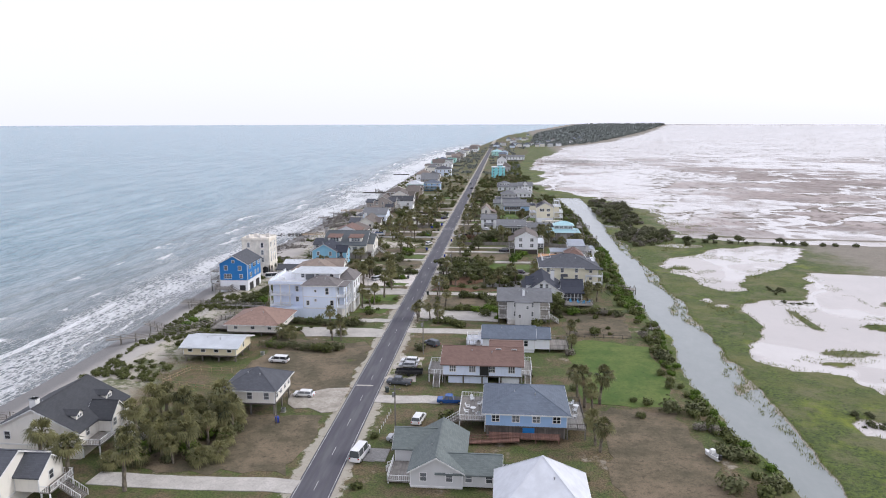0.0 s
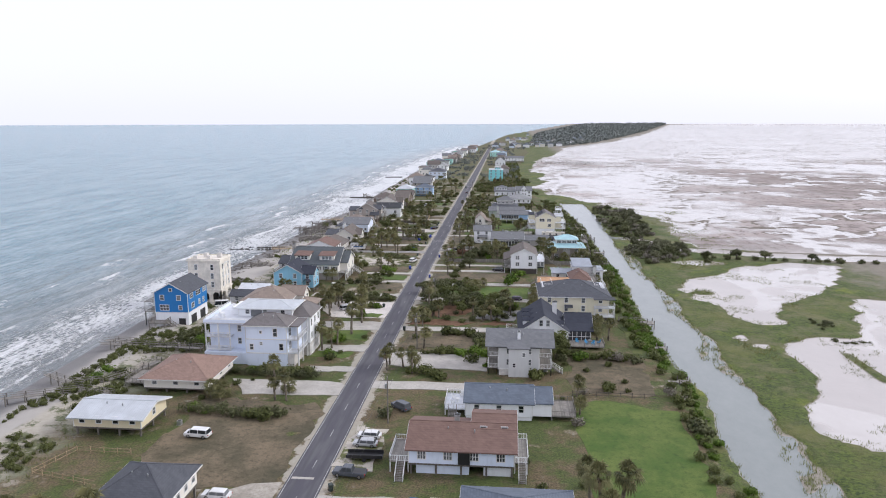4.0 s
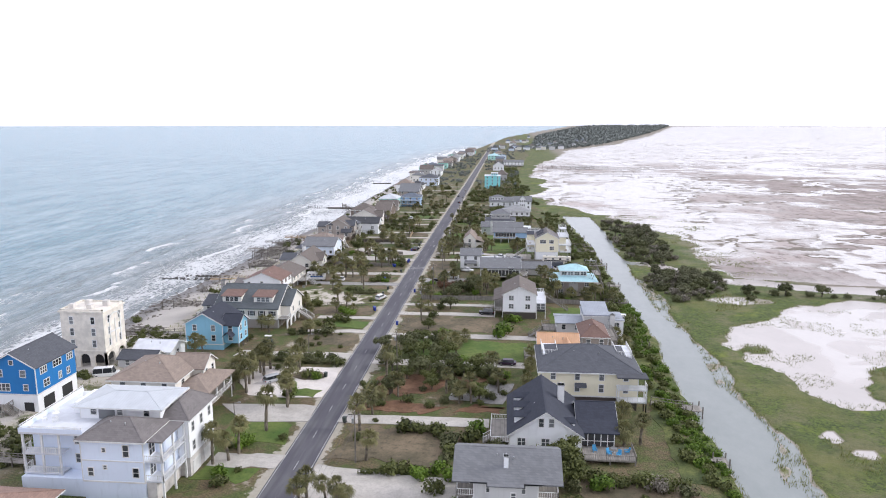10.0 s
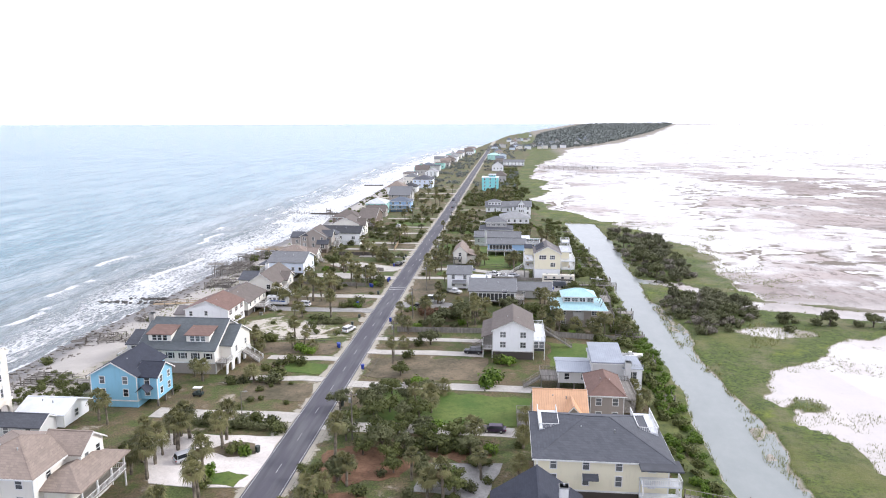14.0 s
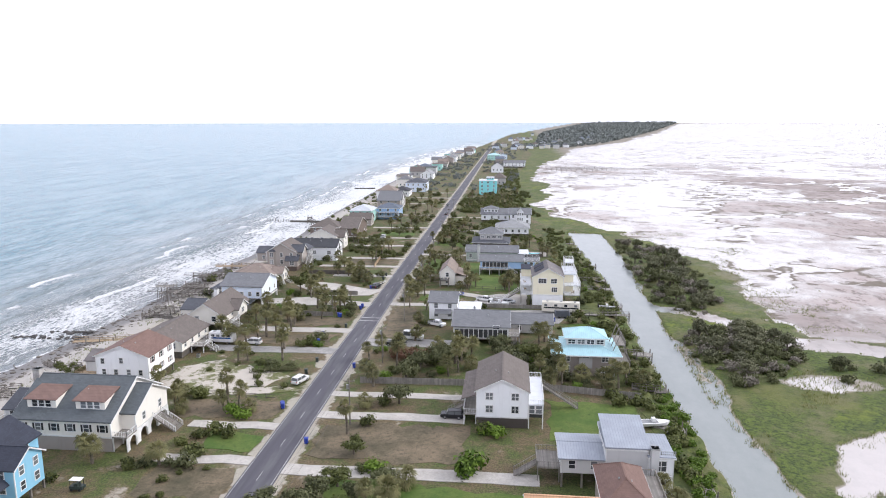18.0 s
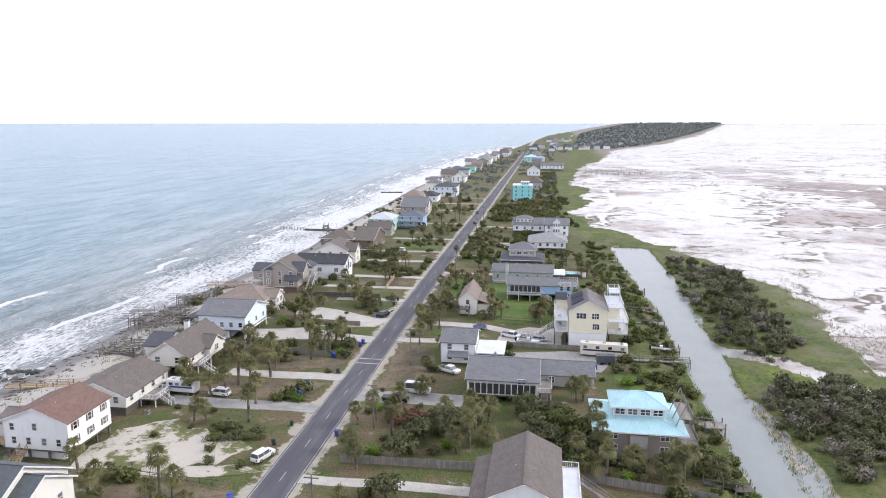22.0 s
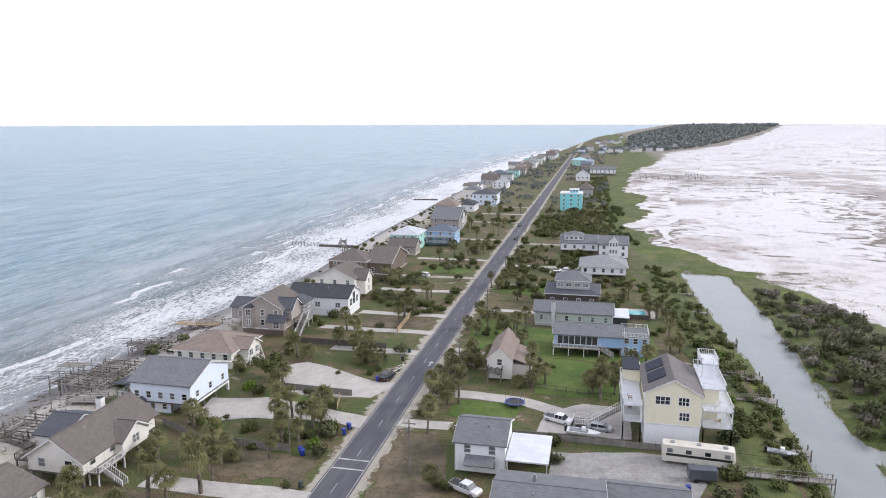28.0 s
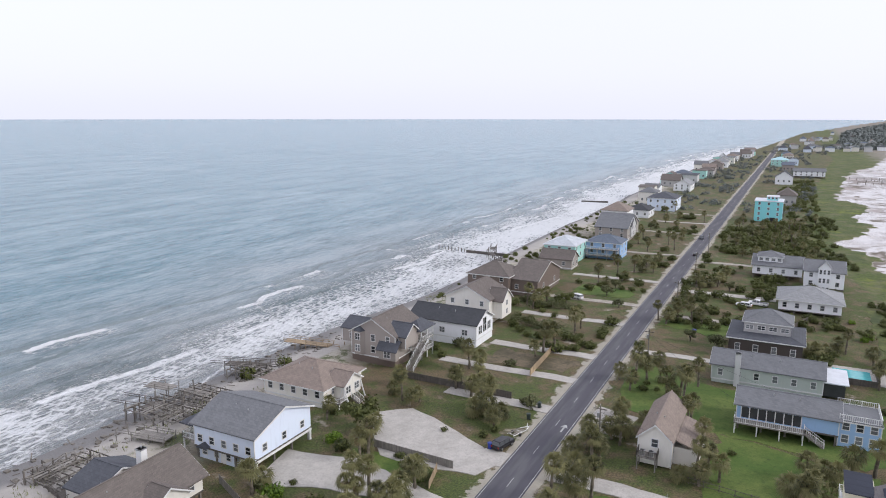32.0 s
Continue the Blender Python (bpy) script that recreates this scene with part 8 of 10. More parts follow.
def strew(name, kinds, pts, seed, lo, hi, label, category):
    """Uncounted growth: many plants of the kinds joined in one object."""
    rnd, vs, fs, base = random.Random(seed), [], [], 0
    data = [np.array([v.co for v in k.data.vertices]) for k in kinds]
    for x, y in pts:
        i = rnd.randrange(len(kinds))
        sc, a = rnd.uniform(lo, hi), rnd.uniform(0, 6.28)
        zz = float(ground_height(np.array([x * 1.0]), np.array([y * 1.0]))[0]) - 0.08
        v = data[i] * sc
        vs.append(np.stack([x + v[:, 0] * math.cos(a) - v[:, 1] * math.sin(a), y + v[:, 0] * math.sin(a) + v[:, 1] * math.cos(a), zz + v[:, 2]], -1))
        fs.append(np.arange(base, base + len(v)))
        base += len(v)
    verts, idx = np.concatenate(vs), np.concatenate(fs)
    me = bpy.data.meshes.new(name)
    me.vertices.add(len(verts))
    me.vertices.foreach_set("co", verts.ravel())
    me.loops.add(len(idx))
    me.loops.foreach_set("vertex_index", idx)
    me.polygons.add(len(idx) // 4)
    me.polygons.foreach_set("loop_start", np.arange(0, len(idx), 4))
    me.update(calc_edges=True)
    me.materials.append(kinds[0].data.materials[0])
    return tagged(new(name, me), label, category, kind="stuff")


# thicket along the canal bank, brush islands in the marsh
def within(n, seed, outline, keep, rim=1.0):
    """Points strewn inside a plan outline."""
    rnd, pts = random.Random(seed), []
    xs, ys = [p[0] for p in outline], [p[1] for p in outline]
    for _ in range(n * 20):
        p = (rnd.uniform(min(xs), max(xs)), rnd.uniform(min(ys), max(ys)))
        if len(pts) < n and inland(outline, np.array([p[0]]), np.array([p[1]]))[0] > rim and all((p[0] - q[0]) ** 2 + (p[1] - q[1]) ** 2 > keep ** 2 for q in pts):
            pts.append(p)
    return pts


def bankside(n, seed, y0, y1, inner, outer, keep):
    """Points along the canal's west bank, between two distances from the water."""
    rnd, pts = random.Random(seed), []
    for _ in range(n * 12):
        y = rnd.uniform(y0, y1)
        p = (float(west_bank(y)) - rnd.uniform(inner, outer), y)
        if len(pts) < n and all((p[0] - q[0]) ** 2 + (p[1] - q[1]) ** 2 > keep ** 2 for q in pts):
            pts.append(p)
    return pts


strew("bank_thicket", shrubs[:1] + shrubs[2:3], bankside(44, 21, 212, 330, 3.0, 8.5, 1.9) + bankside(34, 24, 100, 212, 2.5, 7.5, 2.0) + bankside(34, 26, 330, 400, 2.0, 9.0, 2.0), 22, 0.7, 1.35, "dense green wax-myrtle thicket along the canal bank", "shrubs")
strew("bright_bank_shrubs", shrubs[3:], bankside(90, 20, 215, 330, 1.5, 7.5, 1.5) + bankside(26, 23, 112, 212, 1.5, 5.5, 2.0), 22, 0.6, 1.1, "bright yellow-green shrubs on the canal bank", "shrubs")
used(shrubs[1:2], [(69.9, 136), (65.2, 136.5), (69.1, 118), (72, 116.5), (67.9, 106.5), (75, 107), (70, 171), (71.5, 169)], 25, 1.3, 1.9)
used(greys, [(47.5, 170), (50, 186), (61, 208.5), (69, 186.5), (71, 184), (71, 128), (68.6, 128.5), (73.5, 236)], 24, 0.8, 1.3)
used(sages + trees[:1], within(26, 25, TREE_ISLE, 4.4, 2.5), 26, 0.7, 1.2)
used(sages + trees[:1], within(20, 27, TREE_POINT, 4.0, 1.5), 28, 0.7, 1.15)
used(greys, within(26, 29, TREE_ISLE, 3.6, 0.5) + within(16, 30, TREE_POINT, 3.6, 0.5), 30, 1.1, 2.0)
strew("marsh_brush", greys, within(50, 33, TREE_ISLE, 2.4, -1.0) + within(30, 34, TREE_POINT, 2.4, -1.0), 31, 0.7, 1.4, "leafless grey brush among marsh trees", "brush")
strew("marsh_shrubs", shrubs[1:3], within(90, 31, TREE_ISLE, 2.2, -1.5) + within(50, 35, TREE_POINT, 2.2, -1.5) + [(120 + 84 * ((k * 0.618) % 1) ** 1.2, 341 + 9 * ((k * 0.377) % 1)) for k in range(15)], 32, 0.7, 1.5, "dark green shrubs on the marsh islands", "shrubs")
used(trees[:1], [(122, 349), (134, 347.5), (146, 347), (165, 346)], 33, 0.6, 0.85)
strew("upper_bank_thicket", shrubs[:1] + shrubs[2:3], bankside(120, 64, 400, 556, 1.5, 13, 1.9), 65, 0.6, 1.3, "green thicket between the yards and the upper canal", "shrubs")
# yards farther along the road
strew("far_yard_shrubs", shrubs[:3], zone(260, 41, -34, 60, 470, 760, 2.0, True, 0.53), 42, 0.8, 1.6, "green shrubs in the farther yards", "shrubs")
strew("yard_shrubs", shrubs[:3], zone(110, 51, -33, 62, 100, 470, 2.2, True, 0.54), 52, 0.5, 0.95, "low green shrubs between the yards", "shrubs")
used(trees, zone(40, 43, -32, 58, 480, 760, 5.0, True, 0.5), 44, 0.5, 0.8)
used(palms, zone(40, 45, -32, 50, 560, 760, 6.0), 46, 0.8, 1.1)
strew("thick_scrub", shrubs[:3], zone(100, 66, 6, 46, 596, 726, 2.0, True, 0.50), 67, 0.9, 2.1, "thick dark green scrub round the aqua house", "shrubs")
strew("far_dune_scrub", shrubs[:1] + shrubs[2:3], zone(160, 68, -67, -48, 500, 780, 1.8, True, 0.46), 69, 0.4, 1.1, "low green scrub behind the far beach", "shrubs")
used(palms, zone(16, 70, 8, 44, 600, 720, 5.0), 71, 0.8, 1.1)
# dune scrub
strew("dune_scrub", shrubs[:1] + shrubs[2:3], zone(330, 47, -67, -50, 104, 330, 1.4, True, 0.45), 48, 0.3, 0.9, "low green scrub on the dunes", "shrubs")
# brush on the marsh mounds, scrub on the far fringe
mound_pts = []
for cx, cy, a, b in ((127, 248, 4, 7), (127, 232, 8, 3), (104, 137, 4, 5)):
    r = random.Random(cx)
    for _ in range(int(a * b * 0.3) + 4):
        t, q = r.uniform(0, 6.28), math.sqrt(r.random()) * 0.8
        mound_pts.append((cx + a * q * math.cos(t), cy + b * q * math.sin(t)))
strew("mound_brush", shrubs[1:3], mound_pts, 35, 0.35, 0.75, "low dark brush on grassy marsh mounds", "brush")
strew("fringe_scrub", shrubs[:3], zone(230, 36, 26, 50, 560, 1000, 2.2, True, 0.46), 37, 0.8, 1.8, "green scrub along the landward edge of the far yards", "shrubs")
rid(palms + shrubs + trees + sages + greys + russet)

# ---- hedges ----
def hedge(line, width, height, mat, label):
    """A dense clipped row of leaves along a line of points."""
    r = random.Random(str(line))
    s = Shape()
    for (x0, y0), (x1, y1) in zip(line, line[1:]):
        ln = math.hypot(x1 - x0, y1 - y0)
        for k in range(int(ln / 0.8) + 1):
            t = (k + r.uniform(-0.3, 0.3)) / (ln / 0.8)
            hh = height * r.uniform(0.8, 1.1)
            scatter_leaf(s, (x0 + (x1 - x0) * t + r.uniform(-0.2, 0.2), y0 + (y1 - y0) * t + r.uniform(-0.2, 0.2), hh * 0.5), (width * 0.6, width * 0.6, hh * 0.55), 130, 0.17, r, 0.5)
    s.v = [(x, y, max(z, 0.0)) for x, y, z in s.v]
    return tagged(new("hedge", flat_mesh(s, "hedge", mat)), label, "hedge", "garden hedges")


for line, w, hh, m in (([(-33, 170), (-24.6, 169), (-11.6, 169.5)], 2.4, 2.4, LEAF_DK), ([(-30, 192), (-20, 190.8), (-10, 190.5)], 2.4, 2.2, LEAF_DK), ([(16, 227), (23, 226.6), (26, 220), (26, 214)], 1.4, 1.3, LEAF_DK),
                       ([(-18.5, 331.5), (-9, 334)], 2.0, 1.6, LEAF_DK), ([(-24, 264), (-12, 263), (-4, 262)], 2.2, 1.8, LEAF_DK), ([(26, 258), (36, 256)], 1.8, 1.5, LEAF), ([(12, 209.5), (26, 211.5)], 1.6, 1.2, LEAF),
                       ([(49, 211), (58, 210.6), (66, 210.4)], 2.4, 1.6, LEAF), ([(-32, 489), (-24, 486), (-16, 485)], 3.0, 3.2, LEAF_DK), ([(-32, 506), (-20, 509)], 2.6, 2.6, LEAF_DK)):
    hedge(line, w, hh, m, "dense dark evergreen hedge beside a yard" if m is LEAF_DK else "low clipped green hedge round a lawn")

# reeds and grass tussocks, uncounted
rnd = random.Random(77)
s = Shape()


def tussock(s, x, y, z, h, n):
    for _ in range(n):
        a, d = rnd.uniform(0, 6.28), rnd.uniform(0.05, 0.5)
        bx, by = x + math.cos(a) * d, y + math.sin(a) * d
        w = 0.06
        s.poly((bx - w * math.sin(a), by + w * math.cos(a), z), (bx + w * math.sin(a), by - w * math.cos(a), z), (bx + math.cos(a) * 0.25, by + math.sin(a) * 0.25, z + h * rnd.uniform(0.7, 1.2)))


xs = np.array([72 + 80 * rnd.random() ** 1.4 for _ in range(52000)])
ys = np.array([rnd.uniform(95, 560) for _ in range(52000)])
zs, sparse = ground_height(xs, ys), fbm(xs / 11 + 5, ys / 8 + 2, 3)
for x, y, z, k in zip(xs, ys, zs, sparse):
    if z < -1.36 and k > 0.60 and x > 92:
        tussock(s, x, y, -1.3, 0.5, 3)
    elif -1.36 < z < -1.0:
        tussock(s, x, y, z - 0.05, 0.7, 4)
me = flat_mesh(s, "marsh_reeds", REED)
tagged(new("marsh_reeds", me), "green and straw-coloured marsh reeds along the water", "reeds", kind="stuff")
s = Shape()
for _ in range(5200):
    x, y = rnd.uniform(-68, -46), rnd.uniform(100, 560)
    if fbm(np.array([x / 8]), np.array([y / 8]), 3)[0] > 0.5:
        z = float(ground_height(np.array([x]), np.array([y]))[0])
        tussock(s, x, y, z - 0.05, 0.6, 4)
me = flat_mesh(s, "dune_grass", REED)
tagged(new("dune_grass", me), "tufts of dune grass on the sand behind the beach", "grass", kind="stuff")

# far scrub along the island and the woods at its end, uncounted; haze in the leaf colour
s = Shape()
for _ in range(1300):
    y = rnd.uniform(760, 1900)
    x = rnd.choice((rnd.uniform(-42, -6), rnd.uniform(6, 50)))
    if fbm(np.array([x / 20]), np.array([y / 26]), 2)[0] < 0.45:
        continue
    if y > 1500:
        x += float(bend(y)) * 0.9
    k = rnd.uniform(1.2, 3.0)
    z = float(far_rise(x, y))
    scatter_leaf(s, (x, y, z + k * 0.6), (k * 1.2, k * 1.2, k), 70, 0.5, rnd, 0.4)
me = flat_mesh(s, "far_scrub", LEAF_HAZED)
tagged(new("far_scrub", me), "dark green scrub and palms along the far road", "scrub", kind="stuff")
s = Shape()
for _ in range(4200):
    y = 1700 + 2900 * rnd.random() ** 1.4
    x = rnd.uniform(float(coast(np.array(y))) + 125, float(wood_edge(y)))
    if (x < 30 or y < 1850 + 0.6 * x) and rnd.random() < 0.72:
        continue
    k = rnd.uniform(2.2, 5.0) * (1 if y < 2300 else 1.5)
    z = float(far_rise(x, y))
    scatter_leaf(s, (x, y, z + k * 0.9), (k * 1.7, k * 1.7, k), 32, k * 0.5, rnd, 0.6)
me = flat_mesh(s, "far_woods", LEAF_HAZED)
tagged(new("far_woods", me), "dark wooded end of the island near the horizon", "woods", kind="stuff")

# ---- far houses along the road ----
rnd = random.Random(5)
walls = [S_WHITE, S_LGREY, S_WARM, S_PALEB_SKYLIT, S_TAUPE, S_WHITE, S_GREY, S_SEAFOAM]
roofs = [R_GREY, R_SLATE, R_BROWN, R_TAN, R_LGREY, R_BLUE]


def far_house(x, y, w, d, eave, rh, wm, rm, kind):
    z = float(far_rise(x, y))
    h = thing("house", x, y, z, "distant beach house with shingle roof beside the far road", "house", "far houses")
    s = Shape()
    if kind == "hip":
        s.box(x - w / 2, x + w / 2, y - d / 2, y + d / 2, z, z + eave)
    else:
        gable_wall(s, x - w / 2, x + w / 2, y - d / 2, y + d / 2, z, z + eave, z + rh, kind[1])
    part("wall", s, wm, h)
    part("roof", roof_shape(kind, x - w / 2, x + w / 2, y - d / 2, y + d / 2, z + eave, z + rh, 0.7), rm, h)
    if y < 1400:
        for k in (-1, 0, 1):
            part("window", Shape().box(x + k * w * 0.3 - 0.6, x + k * w * 0.3 + 0.6, y - d / 2 - 0.04, y - d / 2 + 0.1, z + 2.2, z + 3.8), GLASS, h)


y = 690
while y < 1480:
    for lo, hi, skip in ((-60, -44, (700, 785, 860, 900)), (20, 42, (700, 760, 1040, 1080, 1195, 1235))):
        if any(a <= y <= b for a, b in zip(skip[::2], skip[1::2])) or (lo > 0 and rnd.random() < 0.72):
            continue
        far_house(rnd.uniform(lo, hi) + float(bend(y)) * (lo < 0), y + rnd.uniform(-4, 4), rnd.uniform(10, 15), rnd.uniform(11, 15), rnd.uniform(4.5, 8), rnd.uniform(8.5, 11.5), rnd.choice(walls), rnd.choice(roofs), rnd.choice(("hip", "gx", "gy")))
    y += rnd.uniform(20, 30)
for _ in range(46):
    yy = rnd.uniform(1560, 2700)
    far_house(float(coast(np.array(yy))) + rnd.uniform(45, 170 + (yy - 1560) * 0.22), yy, rnd.uniform(9, 14), 12, rnd.uniform(5, 8), rnd.uniform(8, 11.5), rnd.choice(walls[:4]), rnd.choice(roofs), "hip")


# ---- vehicles ----
def lpart(name, s, mat, parent, smooth=False):
    """A part given in its thing's own places."""
    ob = new(name, s.mesh(name, mat, (0, 0, 0), smooth))
    ob.parent = parent
    return ob


PAINTS = {}


def paint(name, c, rough=0.25):
    if name not in PAINTS:
        PAINTS[name] = plain(name + "_car_paint", c, rough, 0.1, 0.05)
    return PAINTS[name]


def loft(rows):
    """A closed body from level or leaning rings of equal count."""
    s, n = Shape(), len(rows[0])
    for r in rows:
        s.v += r
    for i in range(len(rows) - 1):
        for k in range(n):
            s.f.append((i * n + k, i * n + (k + 1) % n, (i + 1) * n + (k + 1) % n, (i + 1) * n + k))
    s.f.append(tuple(range(n))[::-1])
    s.f.append(tuple(range((len(rows) - 1) * n, len(rows) * n)))
    return s


def ring(x0, x1, w, z, c=0.15):
    h = w / 2
    return [(x0 + c, -h, z), (x1 - c, -h, z), (x1, -h + c, z), (x1, h - c, z), (x1 - c, h, z), (x0 + c, h, z), (x0, h - c, z), (x0, -h + c, z)]


SIZES = {"sedan": (4.6, 1.8, 0.85, 1.42, -1.75, 1.05), "suv": (4.7, 1.9, 1.0, 1.72, -2.1, 0.95), "van": (5.7, 2.0, 1.2, 2.45, -2.75, 1.7), "pickup": (5.7, 1.95, 1.05, 1.8, -0.6, 1.25), "minivan": (5.0, 1.95, 1.0, 1.75, -2.3, 1.35)}


def car(kind, x, y, turn, colour, c, label):
    """A parked vehicle that points along +x before its turn in degrees."""
    L, W, belt, top, ca, cb = SIZES[kind]
    ob = thing(kind if kind in ("pickup", "van") else "car", x, y, 0.1, label, "car", "parked vehicles")
    ob.rotation_euler = (0, 0, radians(turn))
    pm = paint(colour, c)
    a, b = -L / 2, L / 2
    lpart("body", loft([ring(a + 0.1, b - 0.1, W - 0.12, 0.28), ring(a, b, W, 0.45), ring(a, b + 0.02, W, belt - 0.2), ring(a + 0.05, b - 0.12, W - 0.08, belt)]), pm, ob)
    lpart("glazing", loft([ring(ca - 0.12, cb + 0.45, W - 0.14, belt - 0.01, 0.1), ring(ca + 0.15, cb - 0.15, W - 0.42, top - 0.1, 0.1)]), GLASS, ob)
    lpart("roof_panel", loft([ring(ca + 0.12, cb - 0.12, W - 0.40, top - 0.1, 0.12), ring(ca + 0.25, cb - 0.3, W - 0.55, top, 0.12)]), pm, ob)
    s = Shape()
    for sy in (-1, 1):
        for px in ((ca + cb) / 2, ca + 0.1, cb - 0.15):
            s.beam((px, sy * (W / 2 - 0.06), belt), (px * 0.96, sy * (W / 2 - 0.21), top - 0.08), 0.07)
    lpart("pillar_frame", s, pm, ob)
    if kind == "pickup":
        bed = Shape().box(a + 0.12, ca - 0.2, -W / 2 + 0.12, W / 2 - 0.12, belt - 0.02, belt + 0.01)
        lpart("bed_liner", bed, BLACK, ob)
    for wx in (a + 0.95, b - 0.95):
        for sy in (-1, 1):
            t, r = Shape(), Shape()
            n = 14
            for sh, rad, y0, y1 in ((t, 0.35, sy * (W / 2 - 0.22), sy * (W / 2 + 0.01)), (r, 0.21, sy * (W / 2), sy * (W / 2 + 0.025))):
                p = [(wx + rad * math.cos(6.2832 * k / n), y0, 0.35 + rad * math.sin(6.2832 * k / n)) for k in range(n)]
                sh.prism(p, (0, y1 - y0, 0))
            wheel = lpart("wheel", t, TYRE, ob)
            lpart("rim", r, RIM, wheel)
    for sy in (-1, 1):
        lpart("headlight", Shape().box(b - 0.1, b + 0.03, sy * (W / 2 - 0.32) - 0.18, sy * (W / 2 - 0.32) + 0.18, belt - 0.32, belt - 0.16), LAMP_W, ob)
        lpart("tail_light", Shape().box(a - 0.02, a + 0.1, sy * (W / 2 - 0.2) - 0.12, sy * (W / 2 - 0.2) + 0.12, belt - 0.35, belt - 0.1), LAMP_R, ob)
    return ob


WHT, SIL, BLK, BLU, GRY, DPU = (0.78, 0.78, 0.78), (0.45, 0.46, 0.48), (0.02, 0.02, 0.025), (0.03, 0.10, 0.32), (0.10, 0.11, 0.13), (0.05, 0.03, 0.06)
for kind, x, y, turn, cn, c, lab in (
        ("van", 5.2, 112.0, 80, "white", WHT, "white delivery van parked on the verge"), ("suv", 11.3, 118.6, 172, "silver", SIL, "silver wagon parked beside the grey cottage"),
        ("minivan", -25, 159, 175, "white", WHT, "white minivan parked on the dry grass"), ("sedan", -12.6, 138.3, 178, "white", WHT, "white sedan parked on the sandy drive"),
        ("suv", 13.8, 127.5, 80, "white", WHT, "white wagon parked in the grass"), ("pickup", 19.4, 137.3, 180, "blue", BLU, "blue pickup parked beside the blue house"),
        ("sedan", 7.6, 161.3, 176, "white", WHT, "white sedan parked beside the road"), ("sedan", 7.5, 158, 178, "silver", SIL, "silver sedan parked beside the road"),
        ("pickup", 7.0, 147, 174, "dark_grey", GRY, "dark grey pickup parked beside the road"), ("suv", 11.6, 175, 140, "slate", GRY, "slate-grey wagon parked near a utility pole"),
        ("minivan", -16.8, 249.7, 45, "silver", SIL, "silver minivan parked on the shell court"), ("van", -57, 249, 20, "white", WHT, "white van parked beside the tower house"),
        ("sedan", 36.6, 265.8, 178, "dark_purple", DPU, "dark sedan parked under palms"), ("suv", -5.8, 326.6, 70, "white", WHT, "white wagon parked on the sandy verge"),
        ("suv", -26.5, 352.2, 175, "white", WHT, "white wagon parked under the palms"), ("van", 15.6, 360, -6, "white", WHT, "white passenger van parked on the gravel drive"),
        ("pickup", 11.8, 354.6, -4, "black", BLK, "black pickup parked on the gravel drive"), ("pickup", 20.6, 373.4, -28, "white", WHT, "white pickup parked beside the white cottage"),
        ("pickup", 33.6, 402.4, -22, "white", WHT, "white pickup parked on the concrete court"), ("sedan", 41.4, 400.5, -8, "silver", SIL, "silver car parked under the cream house"),
        ("suv", -5.6, 417.3, 75, "black", BLK, "black wagon parked on the verge"), ("suv", 30.4, 310.8, 178, "black", BLK, "black wagon parked beside the white house"),
        ("sedan", 25.4, 535.8, 175, "white", WHT, "white car parked on a far drive"), ("pickup", 29.2, 539, 170, "white", WHT, "white pickup parked on a far drive"),
        ("suv", -23, 521.5, 160, "white", WHT, "white car parked under far palms"), ("sedan", 1.5, 612, 90, "black", BLK, "dark car on the far road"), ("suv", -1.5, 655, -90, "slate", GRY, "grey car on the far road")):
    o = car(kind, x, y, turn, cn, c, lab)
    if abs(x) < 3:
        o.location.z = 0.07


def box_trailer(name, x, y, turn, L, W, H, mat, label, category, stripe=None, z=0.6):
    ob = thing(name, x, y, 0.1, label, category, "parked vehicles")
    ob.rotation_euler = (0, 0, radians(turn))
    lpart("body", loft([ring(-L / 2, L / 2, W, z), ring(-L / 2 - 0.1, L / 2 + 0.1, W, z + H * 0.5), ring(-L / 2, L / 2, W - 0.1, z + H, 0.3)]), mat, ob)
    if stripe:
        for sy in (-1, 1):
            lpart("stripe", Shape().box(-L / 2 + 0.6, L / 2 - 0.4, sy * W / 2 - 0.012, sy * W / 2 + 0.012, z + H * 0.35, z + H * 0.5), stripe, ob)
            for k in range(4):
                wx = -L / 2 + 1.2 + k * (L - 2.4) / 3
                lpart("side_window", Shape().box(wx - 0.45, wx + 0.45, sy * W / 2 - 0.02, sy * W / 2 + 0.02, z + H * 0.56, z + H * 0.8), GLASS, ob)
        for k in range(3):
            rx = -L / 2 + 1.6 + k * (L - 3) / 2
            lpart("roof_vent", Shape().box(rx - 0.35, rx + 0.35, -0.35, 0.35, z + H, z + H + 0.25), METAL, ob)
    for wx in (-0.6, 0.5) if L > 7 else (-L / 2 + 1.2, L / 2 - 1.3):
        for sy in (-1, 1):
            t = Shape()
            t.prism([(wx + 0.38 * math.cos(6.2832 * k / 14), sy * (W / 2 - 0.25), 0.38 + 0.38 * math.sin(6.2832 * k / 14)) for k in range(14)], (0, sy * 0.25, 0))
            lpart("wheel", t, TYRE, ob)
    return ob


